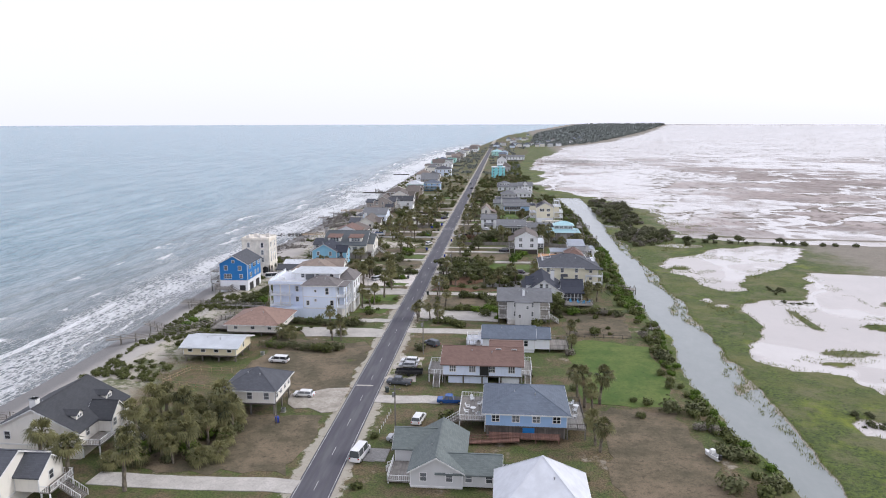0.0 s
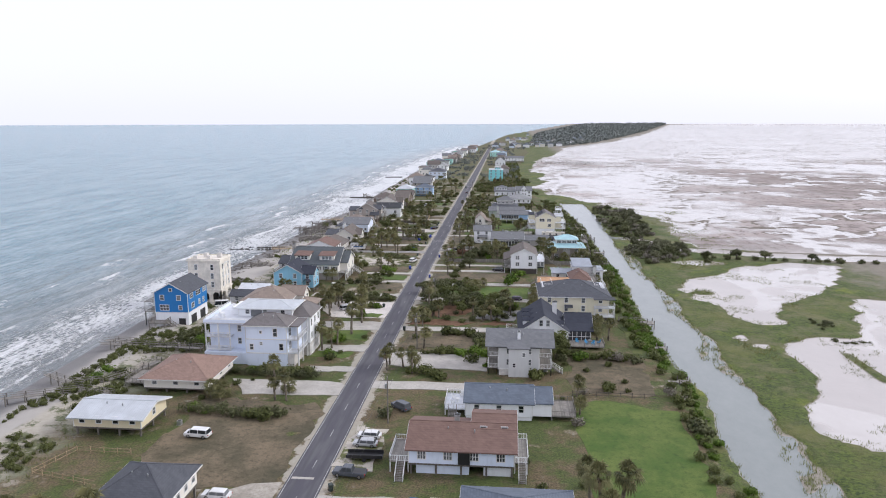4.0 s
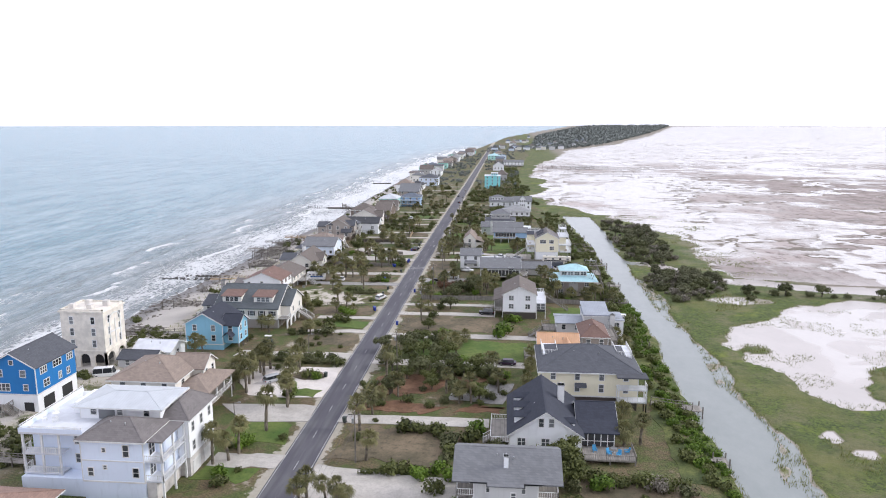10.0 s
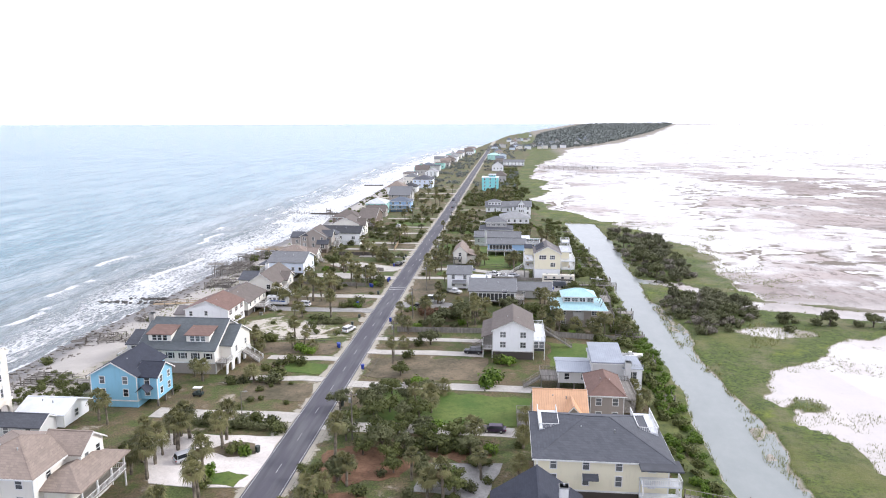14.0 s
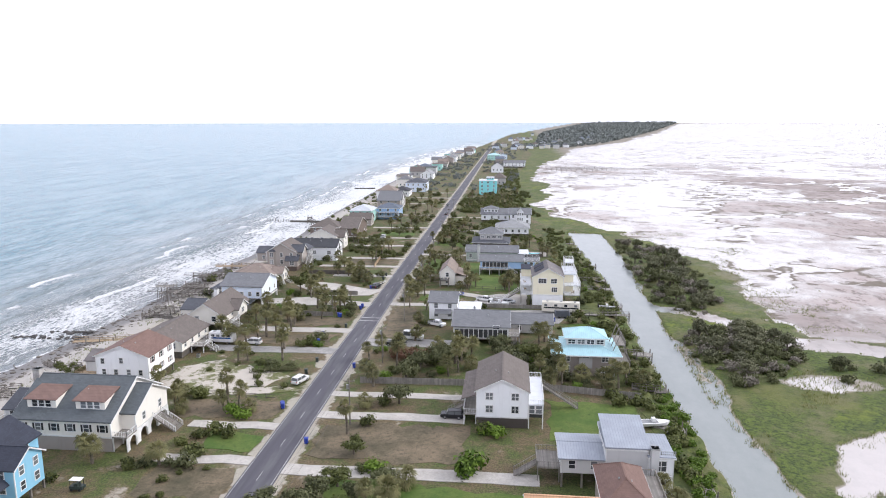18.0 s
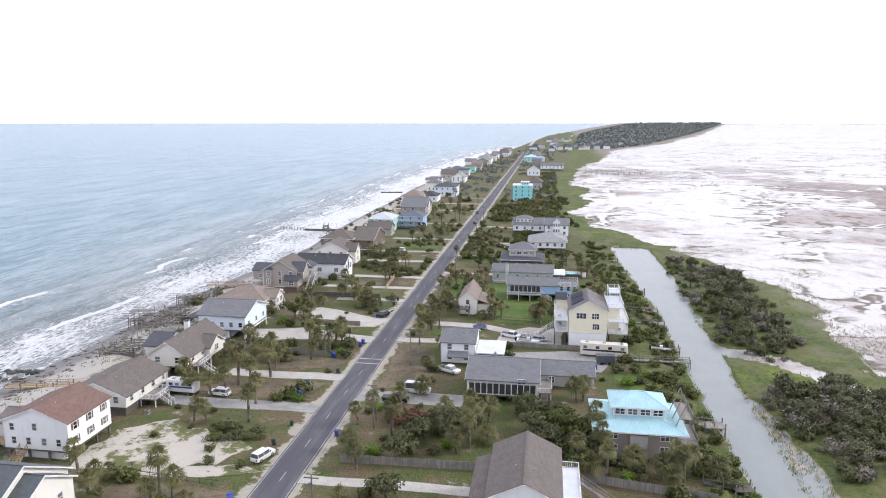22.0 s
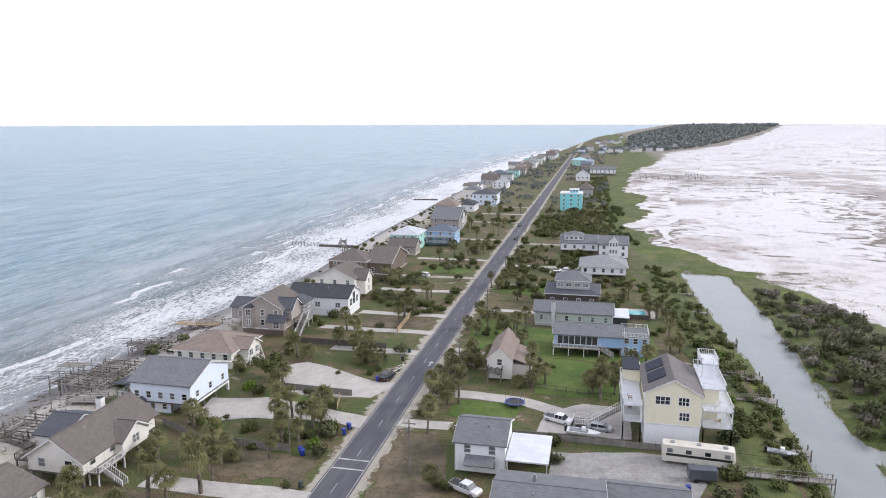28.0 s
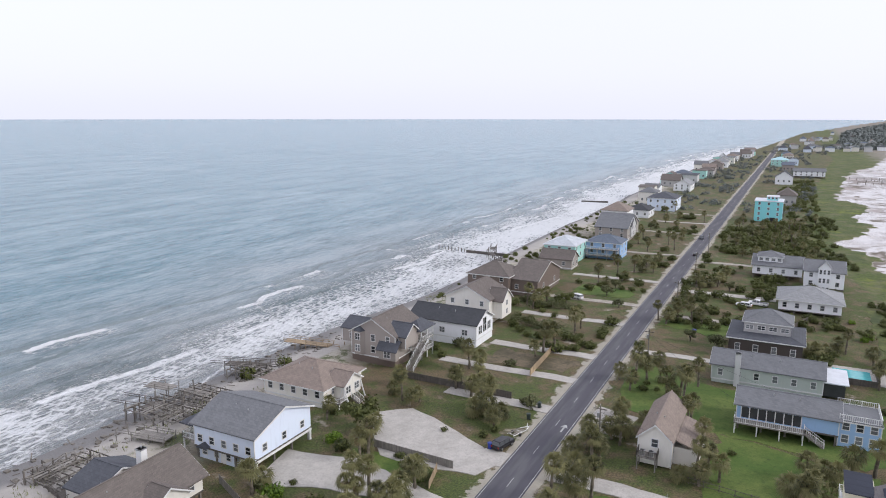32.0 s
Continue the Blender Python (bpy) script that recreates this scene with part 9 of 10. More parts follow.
CREAMP = paint("cream", (0.72, 0.68, 0.60), 0.4)
box_trailer("travel_trailer", 57.5, 390.3, -4, 11.5, 2.5, 2.9, CREAMP, "long cream travel trailer with dark stripes beside the canal", "trailer", BLACK)
box_trailer("motorhome", -35, 352.3, 178, 6.8, 2.3, 2.5, paint("white", WHT), "white motorhome with blue stripe parked beside the ranch house", "motorhome", paint("blue", BLU))
box_trailer("cargo_trailer", 57.5, 384.8, 5, 4.4, 2.0, 1.7, paint("dark_grey", GRY), "dark covered trailer in the gravel court", "trailer")
ob = thing("flatbed_trailer", 8.4, 153, 0.1, "black flatbed trailer with scrap beside the road", "trailer", "parked vehicles")
ob.rotation_euler = (0, 0, radians(2))
lpart("bed", Shape().box(-3.2, 3.2, -1.1, 1.1, 0.6, 0.75), BLACK, ob)
for sy in (-1, 1):
    lpart("side_rail", Shape().box(-3.2, 3.2, sy * 1.1 - 0.04, sy * 1.1 + 0.04, 0.75, 1.25), BLACK, ob)
    t = Shape()
    t.prism([(0.35 * math.cos(6.2832 * k / 12), sy * 1.15, 0.35 + 0.35 * math.sin(6.2832 * k / 12)) for k in range(12)], (0, sy * 0.2, 0))
    lpart("wheel", t, TYRE, ob)


def boat(x, y, z, turn, L, label, mat=None):
    ob = thing("boat", x, y, z, label, "boat", "boats")
    ob.rotation_euler = (0, 0, radians(turn))
    W = L * 0.34
    rows = []
    for k, (zz, f) in enumerate(((0.15, 0.55), (0.5, 0.85), (0.95, 1.0))):
        rows.append([(-L / 2, -W / 2 * f, zz), (L * 0.15, -W / 2 * f, zz), (L * 0.38, -W * 0.3 * f, zz), (L / 2 * (0.9 + 0.1 * f), 0, zz + 0.12), (L * 0.38, W * 0.3 * f, zz), (L * 0.15, W / 2 * f, zz), (-L / 2, W / 2 * f, zz)])
    lpart("hull", loft(rows), mat or WHITE, ob)
    lpart("cockpit", Shape().box(-L * 0.42, L * 0.12, -W * 0.36, W * 0.36, 0.94, 1.02), R_LGREY, ob)
    lpart("console", Shape().box(-0.4, 0.3, -0.4, 0.4, 1.0, 1.7), WHITE, ob)
    lpart("outboard_motor", Shape().box(-L / 2 - 0.45, -L / 2, -0.22, 0.22, 0.5, 1.45), BLACK, ob)
    return ob


boat(38.5, 396.8, 0.4, -6, 6.2, "white motor boat on a trailer beside the court")
boat(69.8, 310.2, 0.3, 10, 6.5, "white motor boat on a canal lift", )
boat(72.6, 397.2, -0.3, -12, 5.0, "small grey skiff moored at a dock", METAL)
boat(67.5, 117, 0.0, 118, 3.4, "small upturned dinghy on the bank")

# ---- utility poles, wires, bins ----
POLES = [(10, 122), (10, 168), (10.1, 213.5), (10.2, 260), (10.6, 306), (10.6, 341), (10.6, 377), (10.4, 421), (9.5, 468), (8, 520), (7, 568), (6, 616)]
for x, y in POLES:
    ob = thing("utility_pole", x, y, 0, "weathered wooden utility pole with crossarm and transformer", "utility pole", "utility poles")
    part("shaft", Shape().cyl(x, y, -0.2, 9.6, 0.16, 0.11, 8), PILE, ob)
    part("crossarm", Shape().box(x - 1.1, x + 1.1, y - 0.06, y + 0.06, 8.9, 9.05), PILE, ob)
    for dx in (-1.0, 0.0, 1.0):
        part("insulator", Shape().cyl(x + dx, y, 9.05 if dx else 9.6, 9.25 if dx else 9.8, 0.05, 0.035, 6), BLOCK, ob)
    part("transformer", Shape().cyl(x - 0.32, y, 7.4, 8.3, 0.24, 0.24, 10), METAL, ob)
def cable(pa, pb, sag, label):
    """One thin hanging cable from pa to pb."""
    rows = []
    for t in np.linspace(0, 1, 9):
        c = Vector(pa).lerp(Vector(pb), t) - Vector((0, 0, 4 * sag * t * (1 - t)))
        rows.append([(c.x - 0.016, c.y - 0.016, c.z), (c.x + 0.016, c.y - 0.016, c.z), (c.x + 0.016, c.y + 0.016, c.z), (c.x, c.y, c.z + 0.03)])
    lone("power_line", loft(rows), BLACK, label, "cable", "power lines")


for dx, z in ((-1.0, 9.2), (0.0, 9.75), (1.0, 9.2)):
    for (xa, ya), (xb, yb) in zip(POLES, POLES[1:]):
        cable((xa + dx, ya, z), (xb + dx, yb, z), 0.6, "thin black overhead power line between two poles")
for xb, yb, zb in ((27, 357.5, 5.0), (17.8, 381, 5.2), (30.2, 445, 5.0), (46.8, 446, 5.0), (22, 424, 5.2)):
    xa, ya = min(POLES, key=lambda p: abs(p[1] - yb) + abs(p[0] - xb))
    cable((xa, ya, 8.4), (xb, yb, zb), 0.5, "thin service cable from a pole to a house")
for x, y in ((-14, 124), (-14.8, 221.5), (-12.8, 264.5), (-11.6, 379)):
    ob = thing("lamp_post", x, y, 0, "slender pole beside a yard with a small bracket lamp", "lamp post", "lamp posts")
    part("shaft", Shape().cyl(x, y, -0.1, 7.0, 0.11, 0.07, 8), PILE, ob)
    part("bracket", Shape().beam((x, y, 6.8), (x + 1.0, y, 7.0), 0.05), METAL, ob)
    part("lamp_head", Shape().box(x + 0.8, x + 1.3, y - 0.12, y + 0.12, 6.92, 7.05), METAL, ob)
BINBLUE, BINDARK = plain("blue_bin", (0.02, 0.05, 0.33), 0.45), plain("dark_bin", (0.035, 0.05, 0.045), 0.5)


def bin_at(x, y, mat, label):
    ob = thing("wheeled_bin", x, y, 0.02, label, "bin", "wheeled bins")
    lpart("body", loft([ring(-0.24, 0.24, 0.44, 0.08, 0.05), ring(-0.32, 0.3, 0.58, 1.0, 0.06)]), mat, ob)
    lpart("lid", loft([ring(-0.36, 0.34, 0.62, 1.0, 0.06), ring(-0.3, 0.28, 0.5, 1.1, 0.06)]), mat, ob)
    for sy in (-1, 1):
        t = Shape()
        t.prism([(-0.22 + 0.12 * math.cos(6.2832 * k / 10), sy * 0.24, 0.12 + 0.12 * math.sin(6.2832 * k / 10)) for k in range(10)], (0, sy * 0.05, 0))
        lpart("wheel", t, TYRE, ob)
    ob.rotation_euler = (0, 0, radians((x * 37 + y * 11) % 360))
    ob.scale = (1.25, 1.25, 1.15)


for x, y in ((-5.0, 312), (4.4, 297), (4.4, 337), (-5.1, 391), (-9.3, 354.5), (-9.8, 361), (-10.1, 380), (-9.4, 379.2), (-5.2, 388.6), (-7.3, 415.6), (15.5, 500.8), (54.9, 380.6), (-14.2, 124.8), (-5.4, 312.9)):
    bin_at(x, y, BINBLUE, "blue wheeled refuse bin standing beside the verge")
for x, y in ((4.4, 229.5), (-5.7, 253.6), (-5.2, 369), (-5.6, 340), (-6, 332), (5, 142), (4.6, 275), (-5.5, 430), (-5.4, 436)):
    bin_at(x, y, BINDARK, "dark green wheeled refuse bin standing beside the verge")
ob = thing("golf_cart", -27.8, 277.6, 0.1, "dark green golf cart with white canopy", "golf cart")
lpart("body", Shape().box(-1.1, 1.1, -0.55, 0.55, 0.3, 0.8).box(-0.3, 0.3, -0.5, 0.5, 0.8, 1.2), BINDARK, ob)
lpart("canopy", Shape().box(-1.0, 0.9, -0.6, 0.6, 1.85, 1.92), WHITE, ob)
for px in (-0.9, 0.8):
    for sy in (-0.5, 0.5):
        lpart("post", Shape().box(px - 0.03, px + 0.03, sy - 0.03, sy + 0.03, 0.8, 1.85), BLACK, ob)
        t = Shape()
        t.prism([(px * 0.8 + 0.22 * math.cos(6.2832 * k / 10), sy, 0.22 + 0.22 * math.sin(6.2832 * k / 10)) for k in range(10)], (0, 0.12 if sy > 0 else -0.12, 0))
        lpart("wheel", t, TYRE, ob)


# ---- fences ----
def fence(line, h, mat, label, solid=True, name="fence"):
    ob = thing(name, line[0][0], line[0][1], 0, label, "fence", "yard fences")
    for (xa, ya), (xb, yb) in zip(line, line[1:]):
        n = max(1, round(math.hypot(xb - xa, yb - ya) / 2.4))
        for k in range(n):
            p = (xa + (xb - xa) * k / n, ya + (yb - ya) * k / n)
            q = (xa + (xb - xa) * (k + 1) / n, ya + (yb - ya) * (k + 1) / n)
            part("post", Shape().box(p[0] - 0.06, p[0] + 0.06, p[1] - 0.06, p[1] + 0.06, -0.1, h + 0.1), mat, ob)
            if solid:
                part("panel", Shape().beam((*p, h / 2 + 0.04), (*q, h / 2 + 0.04), 0.04, h - 0.08), mat, ob)
            else:
                for z in (0.35, h - 0.1):
                    part("rail", Shape().beam((*p, z), (*q, z), 0.04, 0.09), mat, ob)


fence([(-41, 385.4), (-30, 380.4), (-12, 380)], 1.5, WOODGREY, "weathered plank fence between two yards")
fence([(-26, 407), (-10, 406.3)], 1.5, WOODGREY, "weathered plank fence beside a concrete court")
fence([(-38, 437.8), (-12, 437.6)], 1.6, WOODDARK, "dark plank fence behind palms")
fence([(8, 327.4), (33, 328), (50, 327), (70, 323.5)], 1.6, WOODGREY, "grey plank fence along a yard")
fence([(25, 394.6), (51, 394.2), (62, 394)], 1.3, WOODGREY, "grey picket fence beside the gravel court")
fence([(23, 419.5), (46, 416.5)], 1.2, WOODDARK, "dark low fence across a green lawn", False)
fence([(-34, 151.2), (-44.3, 151.4), (-47, 143), (-34, 140)], 1.1, WOODTAN, "light timber rail fence round a yard", False)
fence([(-13, 451.5), (-13.8, 469)], 1.7, WOODTAN, "tan plank fence beside a drive")
fence([(47.8, 185.2), (65.5, 184.4)], 1.2, WOODDARK, "dark wire and post fence behind a lawn", False)
fence([(-12, 404.4), (-10.5, 398.8)], 1.5, WOODTAN, "tan plank fence stub")
fence([(-24, 317.6), (-8, 316.6)], 1.1, WOODDARK, "dark rail fence along a sandy yard", False)
fence([(44, 530), (24, 478), (48, 478.5), (56, 478.5), (56, 492)], 1.5, WOODDARK, "dark plank fence round a pool yard")
ob = lone("swimming_pool", Shape().box(47.5, 55, 482, 488.5, -0.2, 0.12), plain("pool_water", (0.10, 0.46, 0.48), 0.08), "small turquoise swimming pool behind a house", "pool", kind="structure")
lone("pool_deck", Shape().box(44.5, 58, 480, 490.5, -0.2, 0.1), CONCRETE, "pale concrete pool surround", "pool deck", kind="structure")
ob = thing("trampoline", 24.4, 408.6, 0.06, "round blue trampoline with a safety net on the lawn", "trampoline")
s = Shape()
for k in range(20):
    a, b = 6.2832 * k / 20, 6.2832 * (k + 1) / 20
    s.beam((1.9 * math.cos(a), 1.9 * math.sin(a), 0.85), (1.9 * math.cos(b), 1.9 * math.sin(b), 0.85), 0.3, 0.06)
lpart("pad", s, BINBLUE, ob)
lpart("mat", Shape().cyl(0, 0, 0.8, 0.83, 1.75, 1.75, 20), BLACK, ob)
for k in range(6):
    a = 6.2832 * k / 6
    lpart("net_pole", Shape().cyl(1.95 * math.cos(a), 1.95 * math.sin(a), 0, 2.4, 0.04, 0.04, 6), METAL, ob)


# ---- docks on the canal ----
def dock(x0, y0, x1, y1, w, label, head=None, z=-0.1, rail=False, mat=None):
    """A plank walk on piles from the bank to its head."""
    mat = mat or WOODGREY
    ob = thing("dock", x0, y0, 0, label, "dock", "docks on the canal")
    p, q = Vector((x0, y0, z)), Vector((x1, y1, z))
    part("walkway", Shape().beam(p, q, w, 0.14), mat, ob)
    if head:
        hx, hy = head
        part("platform", Shape().box(x1 - hx / 2, x1 + hx / 2, y1 - hy / 2, y1 + hy / 2, z - 0.05, z + 0.12), mat, ob)
        for sx in (-1, 1):
            for sy in (-1, 1):
                cx, cy = x1 + sx * (hx / 2 - 0.1), y1 + sy * (hy / 2 - 0.1)
                part("piling", Shape().cyl(cx, cy, -3.0, z + 1.1, 0.15, 0.13, 7), PILE, ob)
    n = max(2, round((q - p).length / 4.0))
    d = (q - p).normalized()
    side = Vector((-d.y, d.x, 0)) * (w / 2)
    for k in range(n + 1):
        for sgn in (-1, 1):
            c = p.lerp(q, k / n) + side * sgn
            part("piling", Shape().cyl(c.x, c.y, -3.0, z + (1.0 if rail else 0.12), 0.11, 0.1, 6), PILE, ob)
    if rail:
        for sgn in (-1, 1):
            railing(ob, p + side * sgn, q + side * sgn, mat, 1.0, 0.8)
    return ob


dock(66, 196, 74, 195.7, 1.0, "pale plank dock reaching into the canal", (2.5, 2.2))
dock(67, 244.4, 75, 242, 1.6, "grey plank dock with railings over the canal", (3.6, 3.2), 0.3, True)
dock(69, 222, 74.5, 220.5, 1.0, "small plank landing on the canal bank", (2.4, 2.6), -0.4)
dock(66, 288.8, 73.8, 287, 0.9, "weathered plank dock at the marsh edge", (2.6, 3.4), -0.3)
dock(66, 312.2, 73.5, 309, 1.2, "plank dock with a boat lift", (4.0, 3.2), 0.1)
dock(69, 329.5, 75, 328.5, 1.4, "dark covered landing on the canal", (3.0, 2.6), 0.2, True, WOODDARK)
dock(66, 352.4, 75.5, 351.6, 1.6, "grey plank dock with railings beside the teal-roofed house", (4.0, 3.0), 0.5, True)
dock(62, 387.8, 78, 388.0, 1.5, "long grey plank dock with railings", None, 0.4, True)
dock(64, 400.6, 76.2, 399.0, 1.2, "plank dock with a moored skiff", (2.6, 2.4), -0.1)
dock(66, 421.4, 75.4, 421.6, 1.3, "grey plank dock with platform", (3.4, 3.0), 0.2, True)
dock(67, 435.8, 75.4, 435, 1.3, "grey plank dock with roofed platform", (3.4, 3.0), 0.2, True)
dock(63, 463.6, 75.4, 461.4, 1.1, "plank dock with a small lamp at its head", (2.8, 1.6), 0.0)
dock(65, 492, 72.5, 490.5, 1.0, "plank dock at the upper canal", (2.4, 1.6), 0.0)
dock(64, 515, 71.5, 514, 1.0, "plank dock at the upper canal", (2.2, 1.6), 0.0)
for k in range(4):
    s = Shape().beam((98 + 8 * k, 905 + 45 * k, 0.2), (180 + 22 * k, 915 + 45 * k, 0.2), 1.6, 0.15)
    for t in np.linspace(0, 1, 9):
        s.cyl(98 + 8 * k + (82 + 14 * k) * t, 905 + 45 * k + 10 * t, -2, 0.2, 0.2, 0.2, 5)
    lone("marsh_pier", s, WOODGREY, "long thin far pier over the marsh", "pier", "far piers")


# ---- long walkways over the far flats ----
for y, x0, x1 in ((1012, 84, 150), (1034, 92, 176), (1058, 80, 160)):
    ob = thing("marsh_walkway", x0, y, -1.2, "long pale timber walkway on posts over the tidal flats", "walkway", "marsh walkways")
    part("deck", Shape().beam((x0, y, 0.6), (x1, y + 3, 0.6), 1.4, 0.16), WOODGREY, ob)
    for side in (-0.7, 0.7):
        part("rail", Shape().beam((x0, y + side, 1.6), (x1, y + 3 + side, 1.6), 0.12), WOODGREY, ob)
    for k in range(int((x1 - x0) / 6)):
        for side in (-0.7, 0.7):
            part("post", Shape().box(x0 + 6 * k - 0.12, x0 + 6 * k + 0.12, y + side + 0.27 * k - 0.12, y + side + 0.27 * k + 0.12, -2.0, 1.6), PILE, ob)

# ---- beach walkways, ruined decks, groynes ----
def boardwalk(line, w, label, z, mat=None, rail=True, name="boardwalk", ragged=False):
    mat = mat or WOODGREY
    rnd = random.Random(str(line))
    ob = thing(name, line[0][0], line[0][1], 0, label, "boardwalk", "beach walkways")
    for (xa, ya), (xb, yb) in zip(line, line[1:]):
        p, q = Vector((xa, ya, z)), Vector((xb, yb, z))
        d = (q - p).normalized()
        side = Vector((-d.y, d.x, 0)) * (w / 2)
        n = max(1, round((q - p).length / 3.4))
        for k in range(n):
            a, b = p.lerp(q, k / n), p.lerp(q, (k + 1) / n)
            if not ragged or rnd.random() < 0.7:
                part("plank_bay", Shape().beam(a, b, w, 0.12), mat, ob)
            for sgn in (-1, 1):
                c, e = a + side * sgn, b + side * sgn
                tilt = rnd.uniform(-0.25, 0.25) if ragged else 0
                gz = float(ground_height(np.array([c.x]), np.array([c.y]))[0])
                part("piling", Shape().beam((c.x, c.y, gz - 0.6), (c.x + tilt, c.y + tilt, z + 1.0), 0.17), mat if ragged else PILE, ob)
                if rail and (not ragged or rnd.random() < 0.75):
                    part("rail", Shape().beam(c + Vector((0, 0, 0.95)), e + Vector((0, 0, 0.95)), 0.1, 0.08), mat, ob)
                    part("rail", Shape().beam(c + Vector((0, 0, 0.5)), e + Vector((0, 0, 0.5)), 0.06, 0.1), mat, ob)
    return ob


boardwalk([(-45.5, 207), (-58, 207.5), (-74, 208.5)], 1.5, "grey plank boardwalk over the dune to the beach", 0.9)
boardwalk([(-52, 197), (-54.5, 189), (-58, 183), (-65, 181), (-74, 186)], 1.5, "curved grey boardwalk round a patch of dune shrubs", 0.8)
boardwalk([(-52, 176), (-60, 178), (-77, 170.5)], 1.4, "grey plank boardwalk down to the beach", 0.6)
boardwalk([(-58, 210.5), (-75, 212.5)], 1.4, "low plank boardwalk beside the dune", 0.5)
boardwalk([(-61, 118), (-68, 121), (-76, 119)], 1.5, "pale plank boardwalk beside the cottage", 0.7)
boardwalk([(-54, 282), (-71, 283)], 3.0, "weathered plank deck reaching over the beach", 0.5)
boardwalk([(-66, 316), (-78, 310)], 2.2, "dark ruined beach stair and deck", 0.4, WOODDARK, True, "ruined_deck", True)
boardwalk([(-58, 330), (-67, 329.5), (-72, 333)], 2.0, "broken wooden beach steps", 0.4, WOODDARK, True, "ruined_deck", True)
boardwalk([(-58, 352.5), (-75, 348.5)], 2.0, "tan wooden walkway over the beach", 0.5, WOODTAN)
boardwalk([(-57.5, 371), (-68, 373.2), (-70, 378)], 2.2, "broken grey stair and deck on the beach", 0.8, WOODDARK, True, "ruined_deck", True)
boardwalk([(-58.5, 391), (-72, 388.8)], 3.0, "weathered deck on piles above the beach", 1.2, WOODGREY, True, "ruined_deck", True)
boardwalk([(-59, 400), (-70, 399), (-80, 397.5)], 3.4, "ruined pier deck on tall piles over the surf", 1.8, WOODDARK, True, "ruined_deck", True)
boardwalk([(-66, 408.5), (-82, 406.5)], 3.0, "ruined pier deck standing in the surf", 1.6, WOODGREY, True, "ruined_deck", True)
boardwalk([(-64, 428), (-80, 423)], 3.0, "ruined deck frame on leaning piles", 1.4, WOODDARK, True, "ruined_deck", True)
boardwalk([(-61, 447), (-77, 445)], 2.6, "tan deck platform on the beach", 0.7, WOODTAN, True, "ruined_deck", True)
boardwalk([(-56, 468), (-70, 470)], 2.0, "grey walkway over the dune", 0.6)
boardwalk([(-62, 555), (-76, 575), (-80, 590)], 2.4, "wooden beach deck far along the shore", 1.0, WOODDARK, True, "ruined_deck", True)
ob = thing("timber_groyne", -78, 581, 0, "dark timber groyne running into the sea", "groyne")
part("planking", Shape().beam((-66, 580.5, -1.0), (-90, 581.5, -1.2), 0.5, 1.6), WOODDARK, ob)
for k in range(9):
    part("piling", Shape().cyl(-91 - 1.7 * k, 582 + 0.2 * k, -4, -0.2 + 0.3 * ((k * 7) % 3), 0.2, 0.18, 7), WOODDARK, ob)
ob = thing("timber_groyne", -88, 784, 0, "dark timber groyne running into the sea", "groyne")
part("planking", Shape().beam((-78, 785.5, -1.0), (-96, 783, -1.2), 0.5, 1.4), WOODDARK, ob)

ROCK = plain("dark_rock", (0.10, 0.095, 0.09), 0.9, 0, 0.3, 2, 0.05)


def rock(parent, x, y, z, r, rnd):
    s = Shape()
    pts = []
    for k, (zz, f) in enumerate(((-0.5, 0.7), (0.0, 1.0), (0.45, 0.65))):
        pts.append([(x + r * f * rnd.uniform(0.7, 1.15) * math.cos(t), y + r * f * rnd.uniform(0.7, 1.15) * math.sin(t), z + r * zz * rnd.uniform(0.8, 1.1)) for t in (6.2832 * i / 7 for i in range(7))])
    s = loft(pts)
    part("rock", s, ROCK, parent)


for x0, x1, y, lab in ((-99, -77, 356.5, "dark rock groyne awash in the surf"), (-91, -77, 361.5, "dark rocks at the edge of the surf")):
    rnd = random.Random(x0)
    ob = thing("rock_groyne", (x0 + x1) / 2, y, -1.5, lab, "rocks", "rock groynes")
    for k in range(34):
        x = rnd.uniform(x0, x1)
        rock(ob, x, y + rnd.uniform(-1.2, 1.2), -1.45 + rnd.uniform(-0.1, 0.25), rnd.uniform(0.4, 0.9), rnd)
rnd = random.Random(9)
s = Shape()
for k in range(620):
    y = rnd.uniform(240, 460)
    x = float(coast(np.array(y))) + rnd.uniform(5, 17)
    z = float(ground_height(np.array([x]), np.array([y]))[0])
    if rnd.random() < 0.5:
        a = rnd.uniform(0, 6.28)
        ln = rnd.uniform(0.4, 1.8)
        s.beam((x, y, z + 0.05), (x + ln * math.cos(a), y + ln * math.sin(a), z + rnd.uniform(0.05, 0.4)), rnd.uniform(0.08, 0.2))
    else:
        r = rnd.uniform(0.15, 0.5)
        s.box(x - r, x + r, y - r * 0.8, y + r * 0.8, z - 0.1, z + r * 0.7)
me = flat_mesh(s, "beach_debris", PILE)
tagged(new("beach_debris", me), "driftwood, broken timber and rubble along the high-tide line", "debris", kind="stuff")


